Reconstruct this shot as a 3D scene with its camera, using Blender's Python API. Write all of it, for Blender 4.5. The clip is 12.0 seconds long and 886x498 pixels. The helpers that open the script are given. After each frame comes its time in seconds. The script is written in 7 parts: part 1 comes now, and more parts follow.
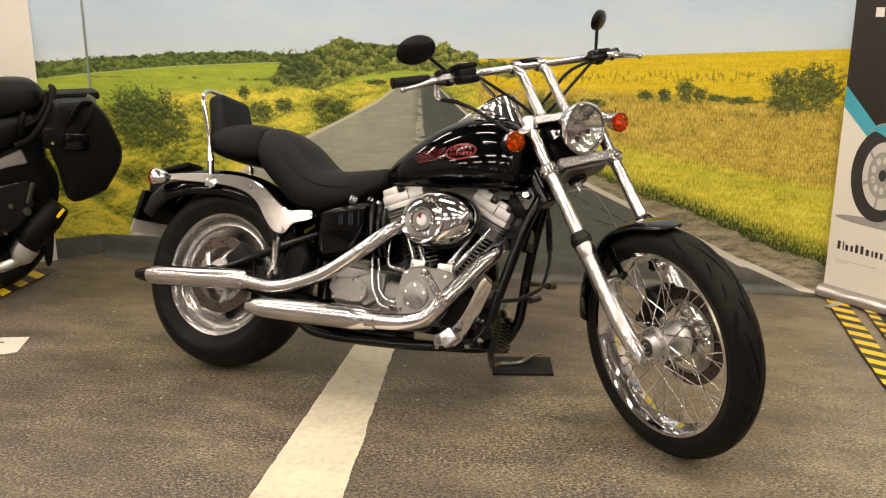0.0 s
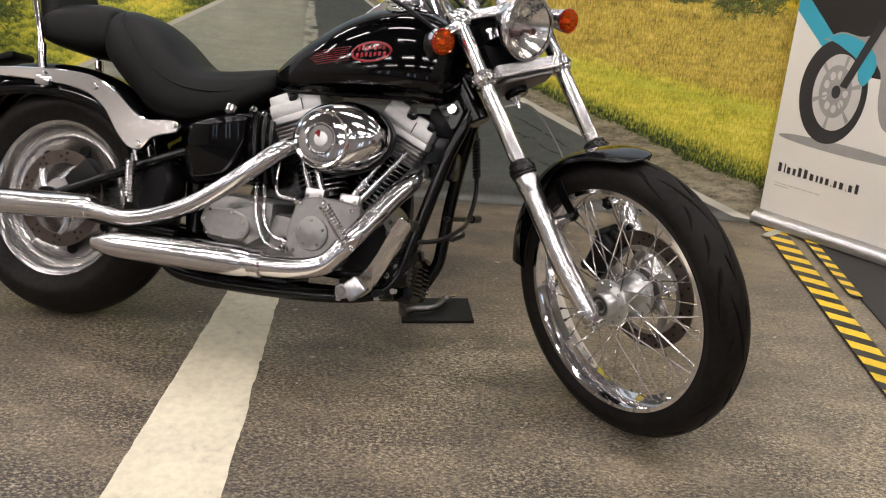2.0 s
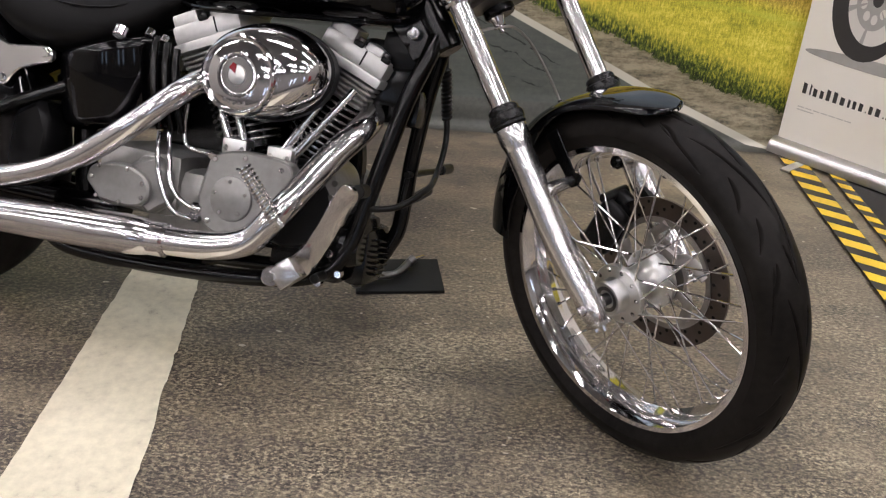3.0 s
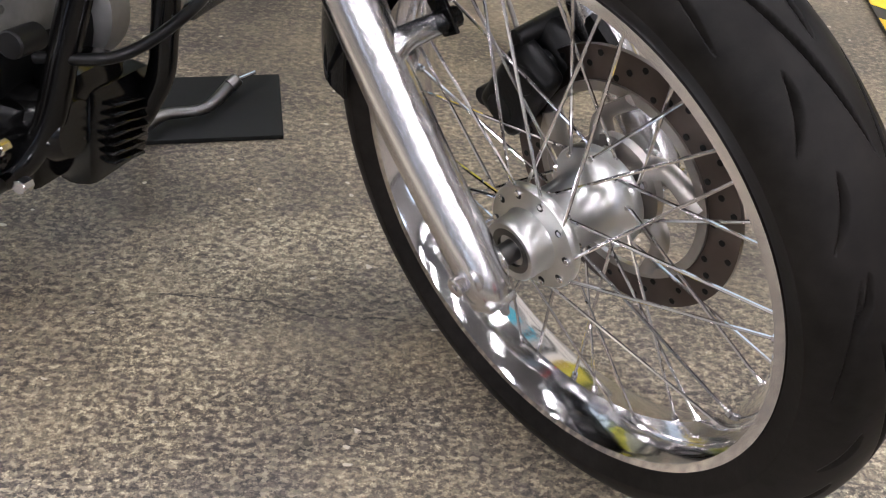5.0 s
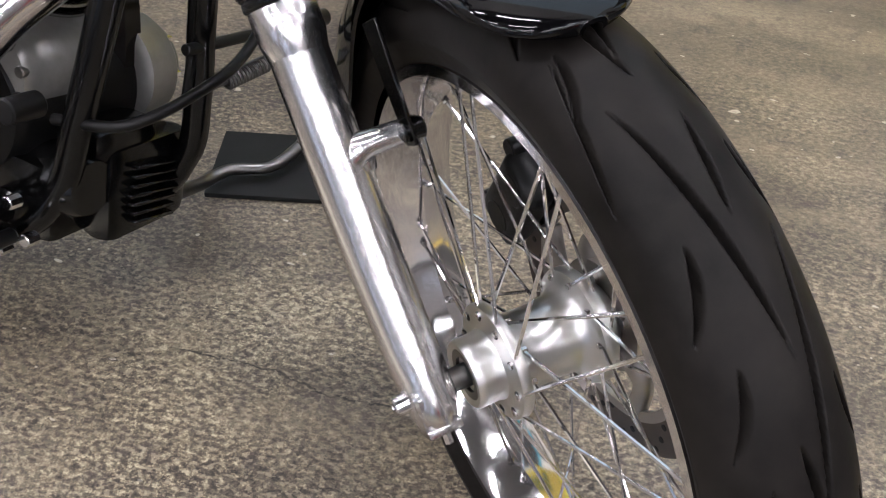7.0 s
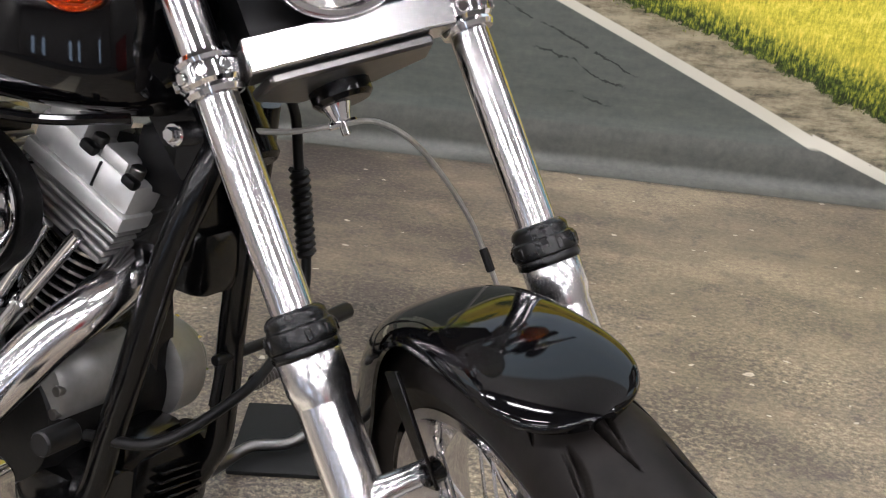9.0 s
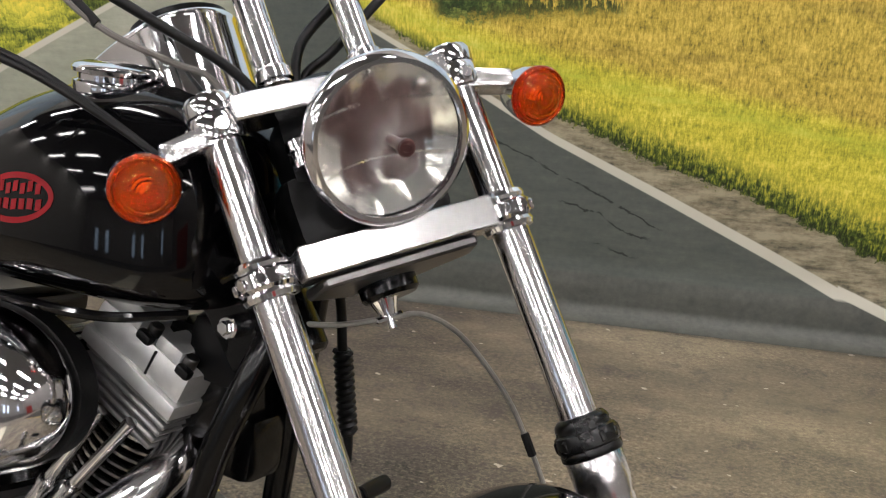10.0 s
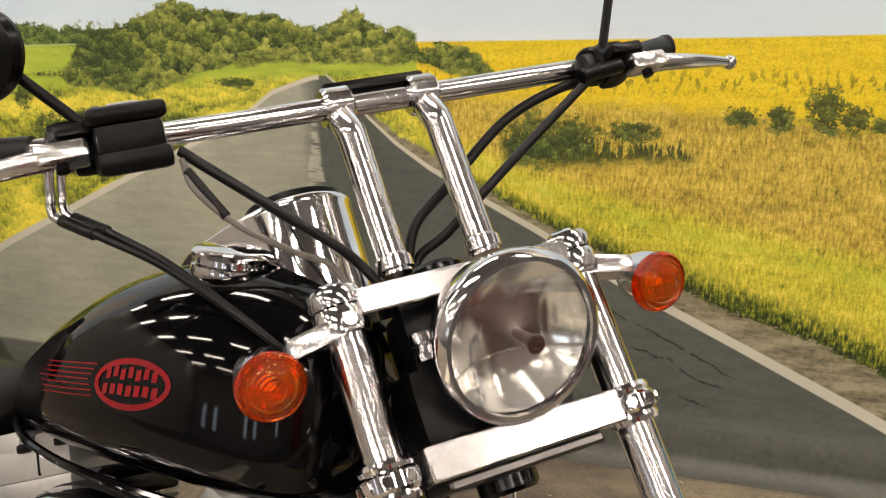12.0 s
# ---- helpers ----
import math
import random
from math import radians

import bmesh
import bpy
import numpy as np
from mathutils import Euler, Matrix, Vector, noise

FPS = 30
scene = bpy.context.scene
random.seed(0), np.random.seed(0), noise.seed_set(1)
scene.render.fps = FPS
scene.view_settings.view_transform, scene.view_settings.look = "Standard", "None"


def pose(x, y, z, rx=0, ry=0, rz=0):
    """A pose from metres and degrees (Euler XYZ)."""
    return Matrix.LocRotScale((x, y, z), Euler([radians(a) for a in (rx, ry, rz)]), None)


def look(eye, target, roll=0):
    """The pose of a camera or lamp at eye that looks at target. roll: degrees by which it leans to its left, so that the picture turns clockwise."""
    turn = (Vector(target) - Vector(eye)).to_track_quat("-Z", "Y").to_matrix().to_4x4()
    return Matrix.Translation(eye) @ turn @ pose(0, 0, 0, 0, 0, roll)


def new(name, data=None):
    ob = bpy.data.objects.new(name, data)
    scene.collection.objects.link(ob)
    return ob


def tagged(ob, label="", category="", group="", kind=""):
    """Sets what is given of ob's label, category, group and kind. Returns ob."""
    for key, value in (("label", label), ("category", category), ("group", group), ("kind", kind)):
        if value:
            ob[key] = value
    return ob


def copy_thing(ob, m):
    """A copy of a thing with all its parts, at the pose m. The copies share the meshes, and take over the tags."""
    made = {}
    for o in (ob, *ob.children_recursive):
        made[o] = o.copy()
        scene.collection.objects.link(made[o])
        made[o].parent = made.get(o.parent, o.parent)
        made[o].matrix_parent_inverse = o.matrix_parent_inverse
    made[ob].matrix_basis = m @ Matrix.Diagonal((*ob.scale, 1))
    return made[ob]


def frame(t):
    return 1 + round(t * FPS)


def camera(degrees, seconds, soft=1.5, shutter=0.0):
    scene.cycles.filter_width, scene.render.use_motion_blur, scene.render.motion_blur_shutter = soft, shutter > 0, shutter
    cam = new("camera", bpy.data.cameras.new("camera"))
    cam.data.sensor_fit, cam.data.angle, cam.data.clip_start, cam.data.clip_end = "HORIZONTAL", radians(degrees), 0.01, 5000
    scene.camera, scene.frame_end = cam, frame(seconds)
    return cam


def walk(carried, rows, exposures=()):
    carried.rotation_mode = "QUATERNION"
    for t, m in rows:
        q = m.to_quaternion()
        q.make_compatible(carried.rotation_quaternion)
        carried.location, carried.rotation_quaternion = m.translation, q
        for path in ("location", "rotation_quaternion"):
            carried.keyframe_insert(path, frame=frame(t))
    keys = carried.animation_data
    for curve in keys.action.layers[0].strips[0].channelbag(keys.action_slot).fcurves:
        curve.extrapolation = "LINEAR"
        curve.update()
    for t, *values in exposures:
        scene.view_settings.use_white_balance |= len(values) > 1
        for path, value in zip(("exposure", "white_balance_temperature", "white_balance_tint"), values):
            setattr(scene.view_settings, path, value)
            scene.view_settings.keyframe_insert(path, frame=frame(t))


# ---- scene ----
cam = camera(51.5, 12.0, 1.15)
PATH = [
    (0, (1.351, -3.110, 1.391), (0.999, -1.215, 0.858), -0.0),
    (0.5, (1.353, -3.101, 1.390), (0.989, -1.208, 0.858), 0.1),
    (1, (1.364, -3.049, 1.373), (0.996, -1.161, 0.824), 0.8),
    (1.5, (1.269, -2.805, 1.340), (1.029, -0.922, 0.711), 2.2),
    (2, (1.173, -2.511, 1.319), (1.095, -0.658, 0.570), 3.4),
    (2.5, (1.180, -2.218, 1.292), (1.111, -0.401, 0.460), 2.7),
    (3, (1.173, -1.929, 1.252), (1.164, -0.171, 0.299), 4.1),
    (3.2, (1.158, -1.791, 1.226), (1.196, -0.058, 0.229), 4.6),
    (4.8, (1.348, -1.123, 1.054), (1.431, 0.274, -0.376), 5.8),
    (5, (1.357, -1.054, 1.028), (1.480, 0.306, -0.433), 6.8),
    (5.5, (1.399, -0.955, 0.994), (1.537, 0.343, -0.521), 7.1),
    (6, (1.487, -0.961, 0.997), (1.491, 0.333, -0.529), 5.9),
    (6.5, (1.553, -0.963, 1.021), (1.384, 0.363, -0.467), 4.0),
    (7, (1.552, -0.946, 1.053), (1.296, 0.437, -0.370), 2.6),
    (7.2, (1.551, -0.935, 1.067), (1.281, 0.474, -0.326), 2.0),
    (8.8, (1.538, -0.891, 1.165), (1.195, 0.710, 0.018), 1.1),
    (9, (1.537, -0.892, 1.177), (1.176, 0.744, 0.085), 0.8),
    (9.5, (1.524, -0.891, 1.228), (1.123, 0.814, 0.262), 0.1),
    (10, (1.510, -0.892, 1.255), (1.076, 0.863, 0.399), -0.1),
    (10.5, (1.485, -0.878, 1.290), (1.038, 0.927, 0.552), -0.3),
    (11, (1.456, -0.854, 1.316), (1.029, 0.989, 0.666), -0.3),
    (11.5, (1.438, -0.848, 1.317), (1.005, 1.000, 0.689), -0.1),
    (12, (1.406, -0.867, 1.320), (0.884, 0.960, 0.695), -0.3),
]
# the clip's own exposure (stops) and white balance drift as it comes closer
EXPOSURE = [(0.0, 0.25, 6830, 13.5), (1.5, 0.17, 6550, 14), (2.0, 0.11, 5930, 14.5), (2.5, 0.08, 5750, 15.5), (4.0, 0.36, 5600, 16), (4.9, 0.56, 5500, 15), (5.5, 0.59, 5450, 15), (7.5, 0.64, 5450, 15), (9.0, 0.76, 5550, 14), (9.6, 0.42, 5650, 13), (10.5, 0.32, 5950, 10), (12.0, 0.34, 6600, 13)]
walk(cam, [(t, look(eye, target, roll)) for t, eye, target, roll in PATH], EXPOSURE)

# ---- world, lamps, exposure ----
world = bpy.data.worlds.new("world")
scene.world = world
world.use_nodes = True
world.node_tree.nodes["Background"].inputs[0].default_value = (0.9, 0.88, 0.82, 1)
world.node_tree.nodes["Background"].inputs[1].default_value = 0.02
scene.view_settings.exposure = 0.0
LAMP = 38.0            # strength of the ceiling lamps

# ---- plan ----
WALL_Y = 1.412          # printed wall
CEIL = 4.2
ROOM = (-7.0, 7.0, -10.0)  # west, east, south faces of the hall
M_BIKE = Matrix(((0.9786, 0.2351, 0.1018, -0.1066), (-0.2557, 0.9204, 0.3328, -0.0248), (-0.0153, -0.3476, 0.9498, 0.0313), (0.0000, 0.0000, 0.0000, 1.0000)))      # the whole machine, leaning on its stand
FY = Vector((0.7518, 0.6552, 0.0739)).normalized()      # along the front axle
FZ = Vector((-0.4504, 0.4284, 0.7834))                  # up the fork
FZ = (FZ - FY * FZ.dot(FY)).normalized()
FX = FY.cross(FZ)
F0 = Vector((1.5439, -0.3504, 0.3484))
M_FORK = Matrix(((FX.x, FY.x, FZ.x, F0.x), (FX.y, FY.y, FZ.y, F0.y), (FX.z, FY.z, FZ.z, F0.z), (0, 0, 0, 1)))
FORK = M_BIKE.inverted() @ M_FORK      # fork frame seen from the bike's frame
ROLL = FORK @ pose(0.0195, -0.0098, -0.0019, -1.6, 0, 0) @ Matrix.Scale(1.042, 4)      # front wheel
BARS = FORK @ pose(-0.018, -0.003, -0.010)      # handlebar and controls
LINES = BARS.inverted() @ FORK @ pose(0.010, -0.020, -0.030, 0, 0, -1.0) @ Matrix.Diagonal((1, 0.90, 1, 1))      # hoses beside the right riser
AX = 0.017              # the axle lies this far ahead of the fork tubes


# ---- node helpers ----
class N:
    """A value in a node tree, with arithmetic."""
    tree = None

    def __init__(self, sock):
        self.s = sock

    @staticmethod
    def math(op, *args, clamp=False):
        n = N.tree.nodes.new("ShaderNodeMath")
        n.operation, n.use_clamp = op, clamp
        for i, a in enumerate(args):
            if isinstance(a, N):
                N.tree.links.new(a.s, n.inputs[i])
            else:
                n.inputs[i].default_value = a
        return N(n.outputs[0])

    def __add__(self, o): return N.math("ADD", self, o)
    def __radd__(self, o): return N.math("ADD", o, self)
    def __sub__(self, o): return N.math("SUBTRACT", self, o)
    def __rsub__(self, o): return N.math("SUBTRACT", o, self)
    def __mul__(self, o): return N.math("MULTIPLY", self, o)
    def __rmul__(self, o): return N.math("MULTIPLY", o, self)
    def __truediv__(self, o): return N.math("DIVIDE", self, o)


def sat(a): return N.math("ADD", a, 0.0, clamp=True)
def step(a, soft=0.004): return N.math("ADD", a * (1.0 / soft), 0.5, clamp=True)   # 1 where a > 0
def absn(a): return N.math("ABSOLUTE", a)
def powr(a, b): return N.math("POWER", a, b)
def minn(a, b): return N.math("MINIMUM", a, b)
def maxn(a, b): return N.math("MAXIMUM", a, b)


def coords(scale=(1, 1, 1), kind="Object"):
    tc = N.tree.nodes.new("ShaderNodeTexCoord")
    mp = N.tree.nodes.new("ShaderNodeMapping")
    mp.inputs["Scale"].default_value = scale
    N.tree.links.new(tc.outputs[kind], mp.inputs["Vector"])
    return mp.outputs[0]


def noise_n(vec, scale=5.0, detail=4.0, rough=0.55, dist=0.0):
    n = N.tree.nodes.new("ShaderNodeTexNoise")
    n.inputs["Scale"].default_value, n.inputs["Detail"].default_value = scale, detail
    n.inputs["Roughness"].default_value, n.inputs["Distortion"].default_value = rough, dist
    N.tree.links.new(vec, n.inputs["Vector"])
    return N(n.outputs[0])


def voro_n(vec, scale=5.0, out="Distance", feature="F1"):
    n = N.tree.nodes.new("ShaderNodeTexVoronoi")
    n.feature = feature
    n.inputs["Scale"].default_value = scale
    N.tree.links.new(vec, n.inputs["Vector"])
    return N(n.outputs[out])


def ramp(fac, stops, interp="LINEAR"):
    n = N.tree.nodes.new("ShaderNodeValToRGB")
    n.color_ramp.interpolation = interp
    el = n.color_ramp.elements
    while len(el) < len(stops):
        el.new(0.5)
    for e, (p, c) in zip(el, stops):
        e.position, e.color = p, (*c, 1)
    N.tree.links.new(fac.s, n.inputs[0])
    return N(n.outputs[0])


def mix(fac, a, b, blend="MIX"):
    n = N.tree.nodes.new("ShaderNodeMix")
    n.data_type, n.blend_type = "RGBA", blend
    for sock, v in ((n.inputs[0], fac), (n.inputs[6], a), (n.inputs[7], b)):
        if isinstance(v, N):
            N.tree.links.new(v.s, sock)
        elif isinstance(v, tuple):
            sock.default_value = (*v, 1)
        else:
            sock.default_value = v
    return N(n.outputs[2])


def new_mat(name):
    m = bpy.data.materials.new(name)
    m.use_nodes = True
    N.tree = m.node_tree
    return m, m.node_tree.nodes["Principled BSDF"]


def put(sock, v):
    if isinstance(v, N):
        N.tree.links.new(v.s, sock)
    elif isinstance(v, tuple):
        sock.default_value = (*v, 1) if len(v) == 3 else v
    else:
        sock.default_value = v


def bump(bs, height, strength=0.3, dist=0.002):
    n = N.tree.nodes.new("ShaderNodeBump")
    n.inputs["Strength"].default_value, n.inputs["Distance"].default_value = strength, dist
    N.tree.links.new(height.s, n.inputs["Height"])
    N.tree.links.new(n.outputs[0], bs.inputs["Normal"])


def plain(name, color, rough=0.5, metal=0.0, vary=0.15, scale=30.0, relief=0.0, coat=0.0, spec=0.5, emit=0.0):
    """A surface with slight variation of colour and gloss at two scales."""
    m, bs = new_mat(name)
    v = coords()
    big, fine = noise_n(v, scale * 0.15, 3), noise_n(v, scale, 6)
    f = sat(big * 0.5 + fine * 0.5)
    lo = tuple(c * (1 - vary) for c in color)
    hi = tuple(min(1.0, c * (1 + vary)) for c in color)
    put(bs.inputs["Base Color"], ramp(f, [(0.3, lo), (0.7, hi)]))
    put(bs.inputs["Roughness"], sat(f * (rough * 0.5) + rough * 0.75) if metal < 0.9 else sat(big * 0.02 + rough - 0.01))
    bs.inputs["Metallic"].default_value = metal
    bs.inputs["Specular IOR Level"].default_value = spec
    if coat:
        bs.inputs["Coat Weight"].default_value, bs.inputs["Coat Roughness"].default_value = coat, 0.03
    if relief:
        bump(bs, fine, 0.4, relief)
    if emit:
        bs.inputs["Emission Color"].default_value = (*color, 1)
        bs.inputs["Emission Strength"].default_value = emit
    return m


# ---- materials ----
CHROME = plain("chrome", (0.72, 0.71, 0.72), 0.09, 1.0, 0.02, 12)
TUBE = plain("chrome_tube", (0.67, 0.655, 0.665), 0.15, 1.0, 0.02, 12)
BOOT = plain("shiny_black_rubber", (0.004, 0.004, 0.004), 0.28, 0.0, 0.1, 20, spec=0.3)
ROCKER = plain("bright_engine_silver", (0.52, 0.52, 0.51), 0.38, 0.65, 0.12, 70, 0.0005)
SLIDER = plain("satin_polished_alloy", (0.60, 0.59, 0.595), 0.235, 1.0, 0.02, 12)
ALU = plain("polished_aluminium", (0.66, 0.655, 0.66), 0.22, 1.0, 0.02, 12)
SATIN = plain("satin_aluminium", (0.62, 0.62, 0.61), 0.30, 1.0, 0.1, 50)
WHEEL = plain("machined_wheel", (0.50, 0.49, 0.48), 0.26, 1.0, 0.12, 40)
CASE = plain("silver_engine_paint", (0.264, 0.260, 0.252), 0.40, 0.65, 0.16, 70, 0.0006)
STEEL = plain("dark_steel", (0.15, 0.145, 0.14), 0.32, 1.0, 0.15, 60)
CARRIER = plain("dull_alloy_carrier", (0.34, 0.32, 0.30), 0.34, 1.0, 0.12, 40)
DISC = plain("brake_disc_steel", (0.105, 0.086, 0.074), 0.34, 1.0, 0.2, 25)
PAINT = plain("black_gloss_paint", (0.0015, 0.0015, 0.0018), 0.06, 0.0, 0.1, 10, coat=0.0, spec=0.32)
FRAME = plain("black_frame_enamel", (0.002, 0.002, 0.002), 0.18, 0.0, 0.2, 30, spec=0.3)
BLACK = plain("black_plastic", (0.003, 0.003, 0.0032), 0.3, 0.0, 0.2, 60, 0.0003, spec=0.14)
RUBBER = plain("tyre_rubber", (0.0085, 0.0074, 0.0066), 0.48, 0.0, 0.75, 60, 0.0008, spec=0.12)
HOSE = plain("rubber_hose", (0.0045, 0.0045, 0.0045), 0.38, 0.0, 0.2, 80, spec=0.22)
LEATHER = plain("black_vinyl", (0.0042, 0.004, 0.004), 0.46, 0.0, 0.3, 350, 0.0005, spec=0.16)
WRINKLE = plain("black_wrinkle_finish", (0.003, 0.003, 0.003), 0.4, 0.0, 0.2, 250, 0.0008, spec=0.2)
RED = plain("red_decal", (0.17, 0.005, 0.009), 0.2, 0.0, 0.15, 40, spec=0.4)


def glass(name, color, rough=0.0, ior=1.45):
    m, bs = new_mat(name)
    bs.inputs["Base Color"].default_value = (*color, 1)
    bs.inputs["Transmission Weight"].default_value = 1.0
    bs.inputs["Roughness"].default_value = rough
    bs.inputs["IOR"].default_value = ior
    return m


GLASS = glass("clear_glass", (0.97, 0.98, 0.97), 0.0, 1.2)


def amber_glass():
    m, bs = new_mat("amber_lens")
    v = coords()
    sep = N.tree.nodes.new("ShaderNodeSeparateXYZ")
    N.tree.links.new(v, sep.inputs[0])
    rad = powr(powr(absn(N(sep.outputs[1])), 2.0) + powr(absn(N(sep.outputs[2])), 2.0), 0.5)
    rings = N.math("SINE", rad * 1500.0) * 0.5 + 0.5
    put(bs.inputs["Base Color"], mix(step(rad - 0.0285, 0.003), (1.0, 0.30, 0.010), (0.95, 0.115, 0.006)))
    bs.inputs["Transmission Weight"].default_value = 0.92
    bs.inputs["IOR"].default_value = 1.35
    bs.inputs["Roughness"].default_value = 0.03
    bump(bs, rings * 0.6 + voro_n(v, 190) * 0.8, 0.55, 0.0012)
    return m


AMBER = amber_glass()
BULB = plain("orange_bulb", (0.95, 0.42, 0.03), 0.15, 0.0, 0.1, 90, coat=0.6)


# ---- mesh helpers ----
def spline(pts, per=8):
    """Points along a smooth curve through pts."""
    P = [Vector(p) for p in pts]
    if len(P) == 2:
        return [P[0].lerp(P[1], i / per) for i in range(per + 1)]
    out = []
    ext = [2 * P[0] - P[1], *P, 2 * P[-1] - P[-2]]
    for i in range(1, len(ext) - 2):
        a, b, c, d = ext[i - 1:i + 3]
        for k in range(per):
            t = k / per
            out.append(0.5 * ((2 * b) + (c - a) * t + (2 * a - 5 * b + 4 * c - d) * t * t + (3 * b - a - 3 * c + d) * t ** 3))
    return out + [P[-1]]


def skin(bm, rings, closed=True, caps=True, loop=False):
    """Quads between rings of equal length."""
    V = [[bm.verts.new(p) for p in r] for r in rings]
    n = len(V[0])
    pairs = list(zip(V, V[1:])) + ([(V[-1], V[0])] if loop else [])
    for a, b in pairs:
        for i in range(n if closed else n - 1):
            j = (i + 1) % n
            try:
                bm.faces.new((a[i], a[j], b[j], b[i]))
            except ValueError:
                pass
    if caps and closed and not loop:
        bm.faces.new(V[0][::-1])
        bm.faces.new(V[-1])
    return bm


def tube(bm, pts, r, seg=12, per=8, flat=1.0):
    """A round bar along a smooth curve; r is a radius or one for each point."""
    line = spline(pts, per)
    m = len(line)
    rs = r if isinstance(r, (list, tuple)) else [r] * len(pts)
    rings, side = [], None
    for k, p in enumerate(line):
        t = (line[min(k + 1, m - 1)] - line[max(k - 1, 0)]).normalized()
        if side is None:
            side = t.orthogonal().normalized()
        side = (side - t * side.dot(t)).normalized()
        up = t.cross(side)
        f = k / (m - 1) * (len(rs) - 1)
        i = min(int(f), len(rs) - 2) if len(rs) > 1 else 0
        rad = rs[i] + (rs[i + 1] - rs[i]) * (f - i) if len(rs) > 1 else rs[0]
        rings.append([p + rad * (math.cos(a) * side + flat * math.sin(a) * up) for a in (2 * math.pi * j / seg for j in range(seg))])
    return skin(bm, rings)


def lathe(bm, prof, axis="y", at=(0, 0, 0), seg=32, loop=False, caps=True):
    """Turn a profile of (radius, along) about an axis."""
    at = Vector(at)
    rings = []
    for r, s in prof:
        ring = []
        for j in range(seg):
            a = 2 * math.pi * j / seg
            c, d = r * math.cos(a), r * math.sin(a)
            ring.append(at + Vector({"x": (s, c, d), "y": (d, s, c), "z": (c, d, s)}[axis]))
        rings.append(ring)
    return skin(bm, rings, caps=caps and not loop, loop=loop)


def rod(bm, a, b, r, seg=12, r2=None):
    """A straight round bar, with slightly broken ends."""
    a, b = Vector(a), Vector(b)
    t = (b - a).normalized()
    s = t.orthogonal().normalized()
    u = t.cross(s)
    r2 = r if r2 is None else r2
    e = min(0.15 * r, 0.2 * (b - a).length)
    rings = [[c + q * (math.cos(2 * math.pi * j / seg) * s + math.sin(2 * math.pi * j / seg) * u) for j in range(seg)]
             for c, q in ((a, r * 0.86), (a + t * e, r), (b - t * e, r2), (b, r2 * 0.86))]
    return skin(bm, rings)


def box(bm, c, size, bev=0.002, rot=None, seg=2):
    """A block with rounded edges."""
    t = bmesh.new()
    bmesh.ops.create_cube(t, size=1.0)
    bmesh.ops.scale(t, vec=size, verts=t.verts)
    if bev:
        bmesh.ops.bevel(t, geom=list(t.edges), offset=min(bev, min(size) * 0.45), segments=seg, affect="EDGES", profile=0.6)
    m = Matrix.Translation(c) @ (rot or Matrix())
    return merge(bm, t, m)


def merge(bm, t, m=None):
    if m is not None:
        bmesh.ops.transform(t, matrix=m, verts=t.verts)
    me = bpy.data.meshes.new("tmp")
    t.to_mesh(me)
    t.free()
    bm.from_mesh(me)
    bpy.data.meshes.remove(me)
    return bm


def plate(bm, outline, y0, y1, bev=0.002, axis="y"):
    """A flat outline of (x, z) pairs given thickness between y0 and y1."""
    t = bmesh.new()
    place = {"y": lambda p, d: (p[0], d, p[1]), "x": lambda p, d: (d, p[0], p[1]), "z": lambda p, d: (p[0], p[1], d)}[axis]
    f = t.faces.new([t.verts.new(place(p, y0)) for p in outline])
    ex = bmesh.ops.extrude_face_region(t, geom=[f])
    shift = Vector(place((0, 0), y1)) - Vector(place((0, 0), y0))
    bmesh.ops.translate(t, vec=shift, verts=[v for v in ex["geom"] if isinstance(v, bmesh.types.BMVert)])
    bmesh.ops.recalc_face_normals(t, faces=t.faces)
    if bev:
        bmesh.ops.bevel(t, geom=list(t.edges), offset=bev, segments=1, affect="EDGES", clamp_overlap=True)
    return merge(bm, t)


def curve2(pts, per=6):
    return [(p.x, p.y) for p in spline([(a, b, 0) for a, b in pts], per)]


def finish(bm, name, mat, angle=38):
    bmesh.ops.recalc_face_normals(bm, faces=bm.faces)
    me = bpy.data.meshes.new(name)
    bm.to_mesh(me)
    bm.free()
    if mat:
        me.materials.append(mat)
    me.shade_smooth()
    me.set_sharp_from_angle(angle=radians(angle))
    return me


def part(name, bm, mat, parent=None, label="", m=None, angle=38):
    """One mesh object; under parent if given, at m in the parent's frame."""
    ob = new(name, bm if isinstance(bm, bpy.types.Mesh) else finish(bm, name, mat, angle))
    if parent:
        ob.parent = parent
    if m is not None:
        ob.matrix_local = m
        ob.matrix_basis = m
    return tagged(ob, label) if label else ob


def pieces(name, bm, mat, parent, label="", m=None, angle=38):
    """Every separate shell of a bmesh as a part of its own."""
    seen_v, out = set(), []
    for v0 in bm.verts:
        if v0 in seen_v:
            continue
        shell, todo = [], [v0]
        seen_v.add(v0)
        while todo:
            v = todo.pop()
            shell.append(v)
            for e in v.link_edges:
                w = e.other_vert(v)
                if w not in seen_v:
                    seen_v.add(w)
                    todo.append(w)
        t, idx = bmesh.new(), {}
        for v in shell:
            idx[v] = t.verts.new(v.co)
        faces = {f for v in shell for f in v.link_faces}
        for f in sorted(faces, key=lambda f: min(v.index for v in f.verts)):
            t.faces.new([idx[v] for v in f.verts])
        out.append(part(name, t, mat, parent, label, m, angle))
    bm.free()
    return out


def B():
    return bmesh.new()


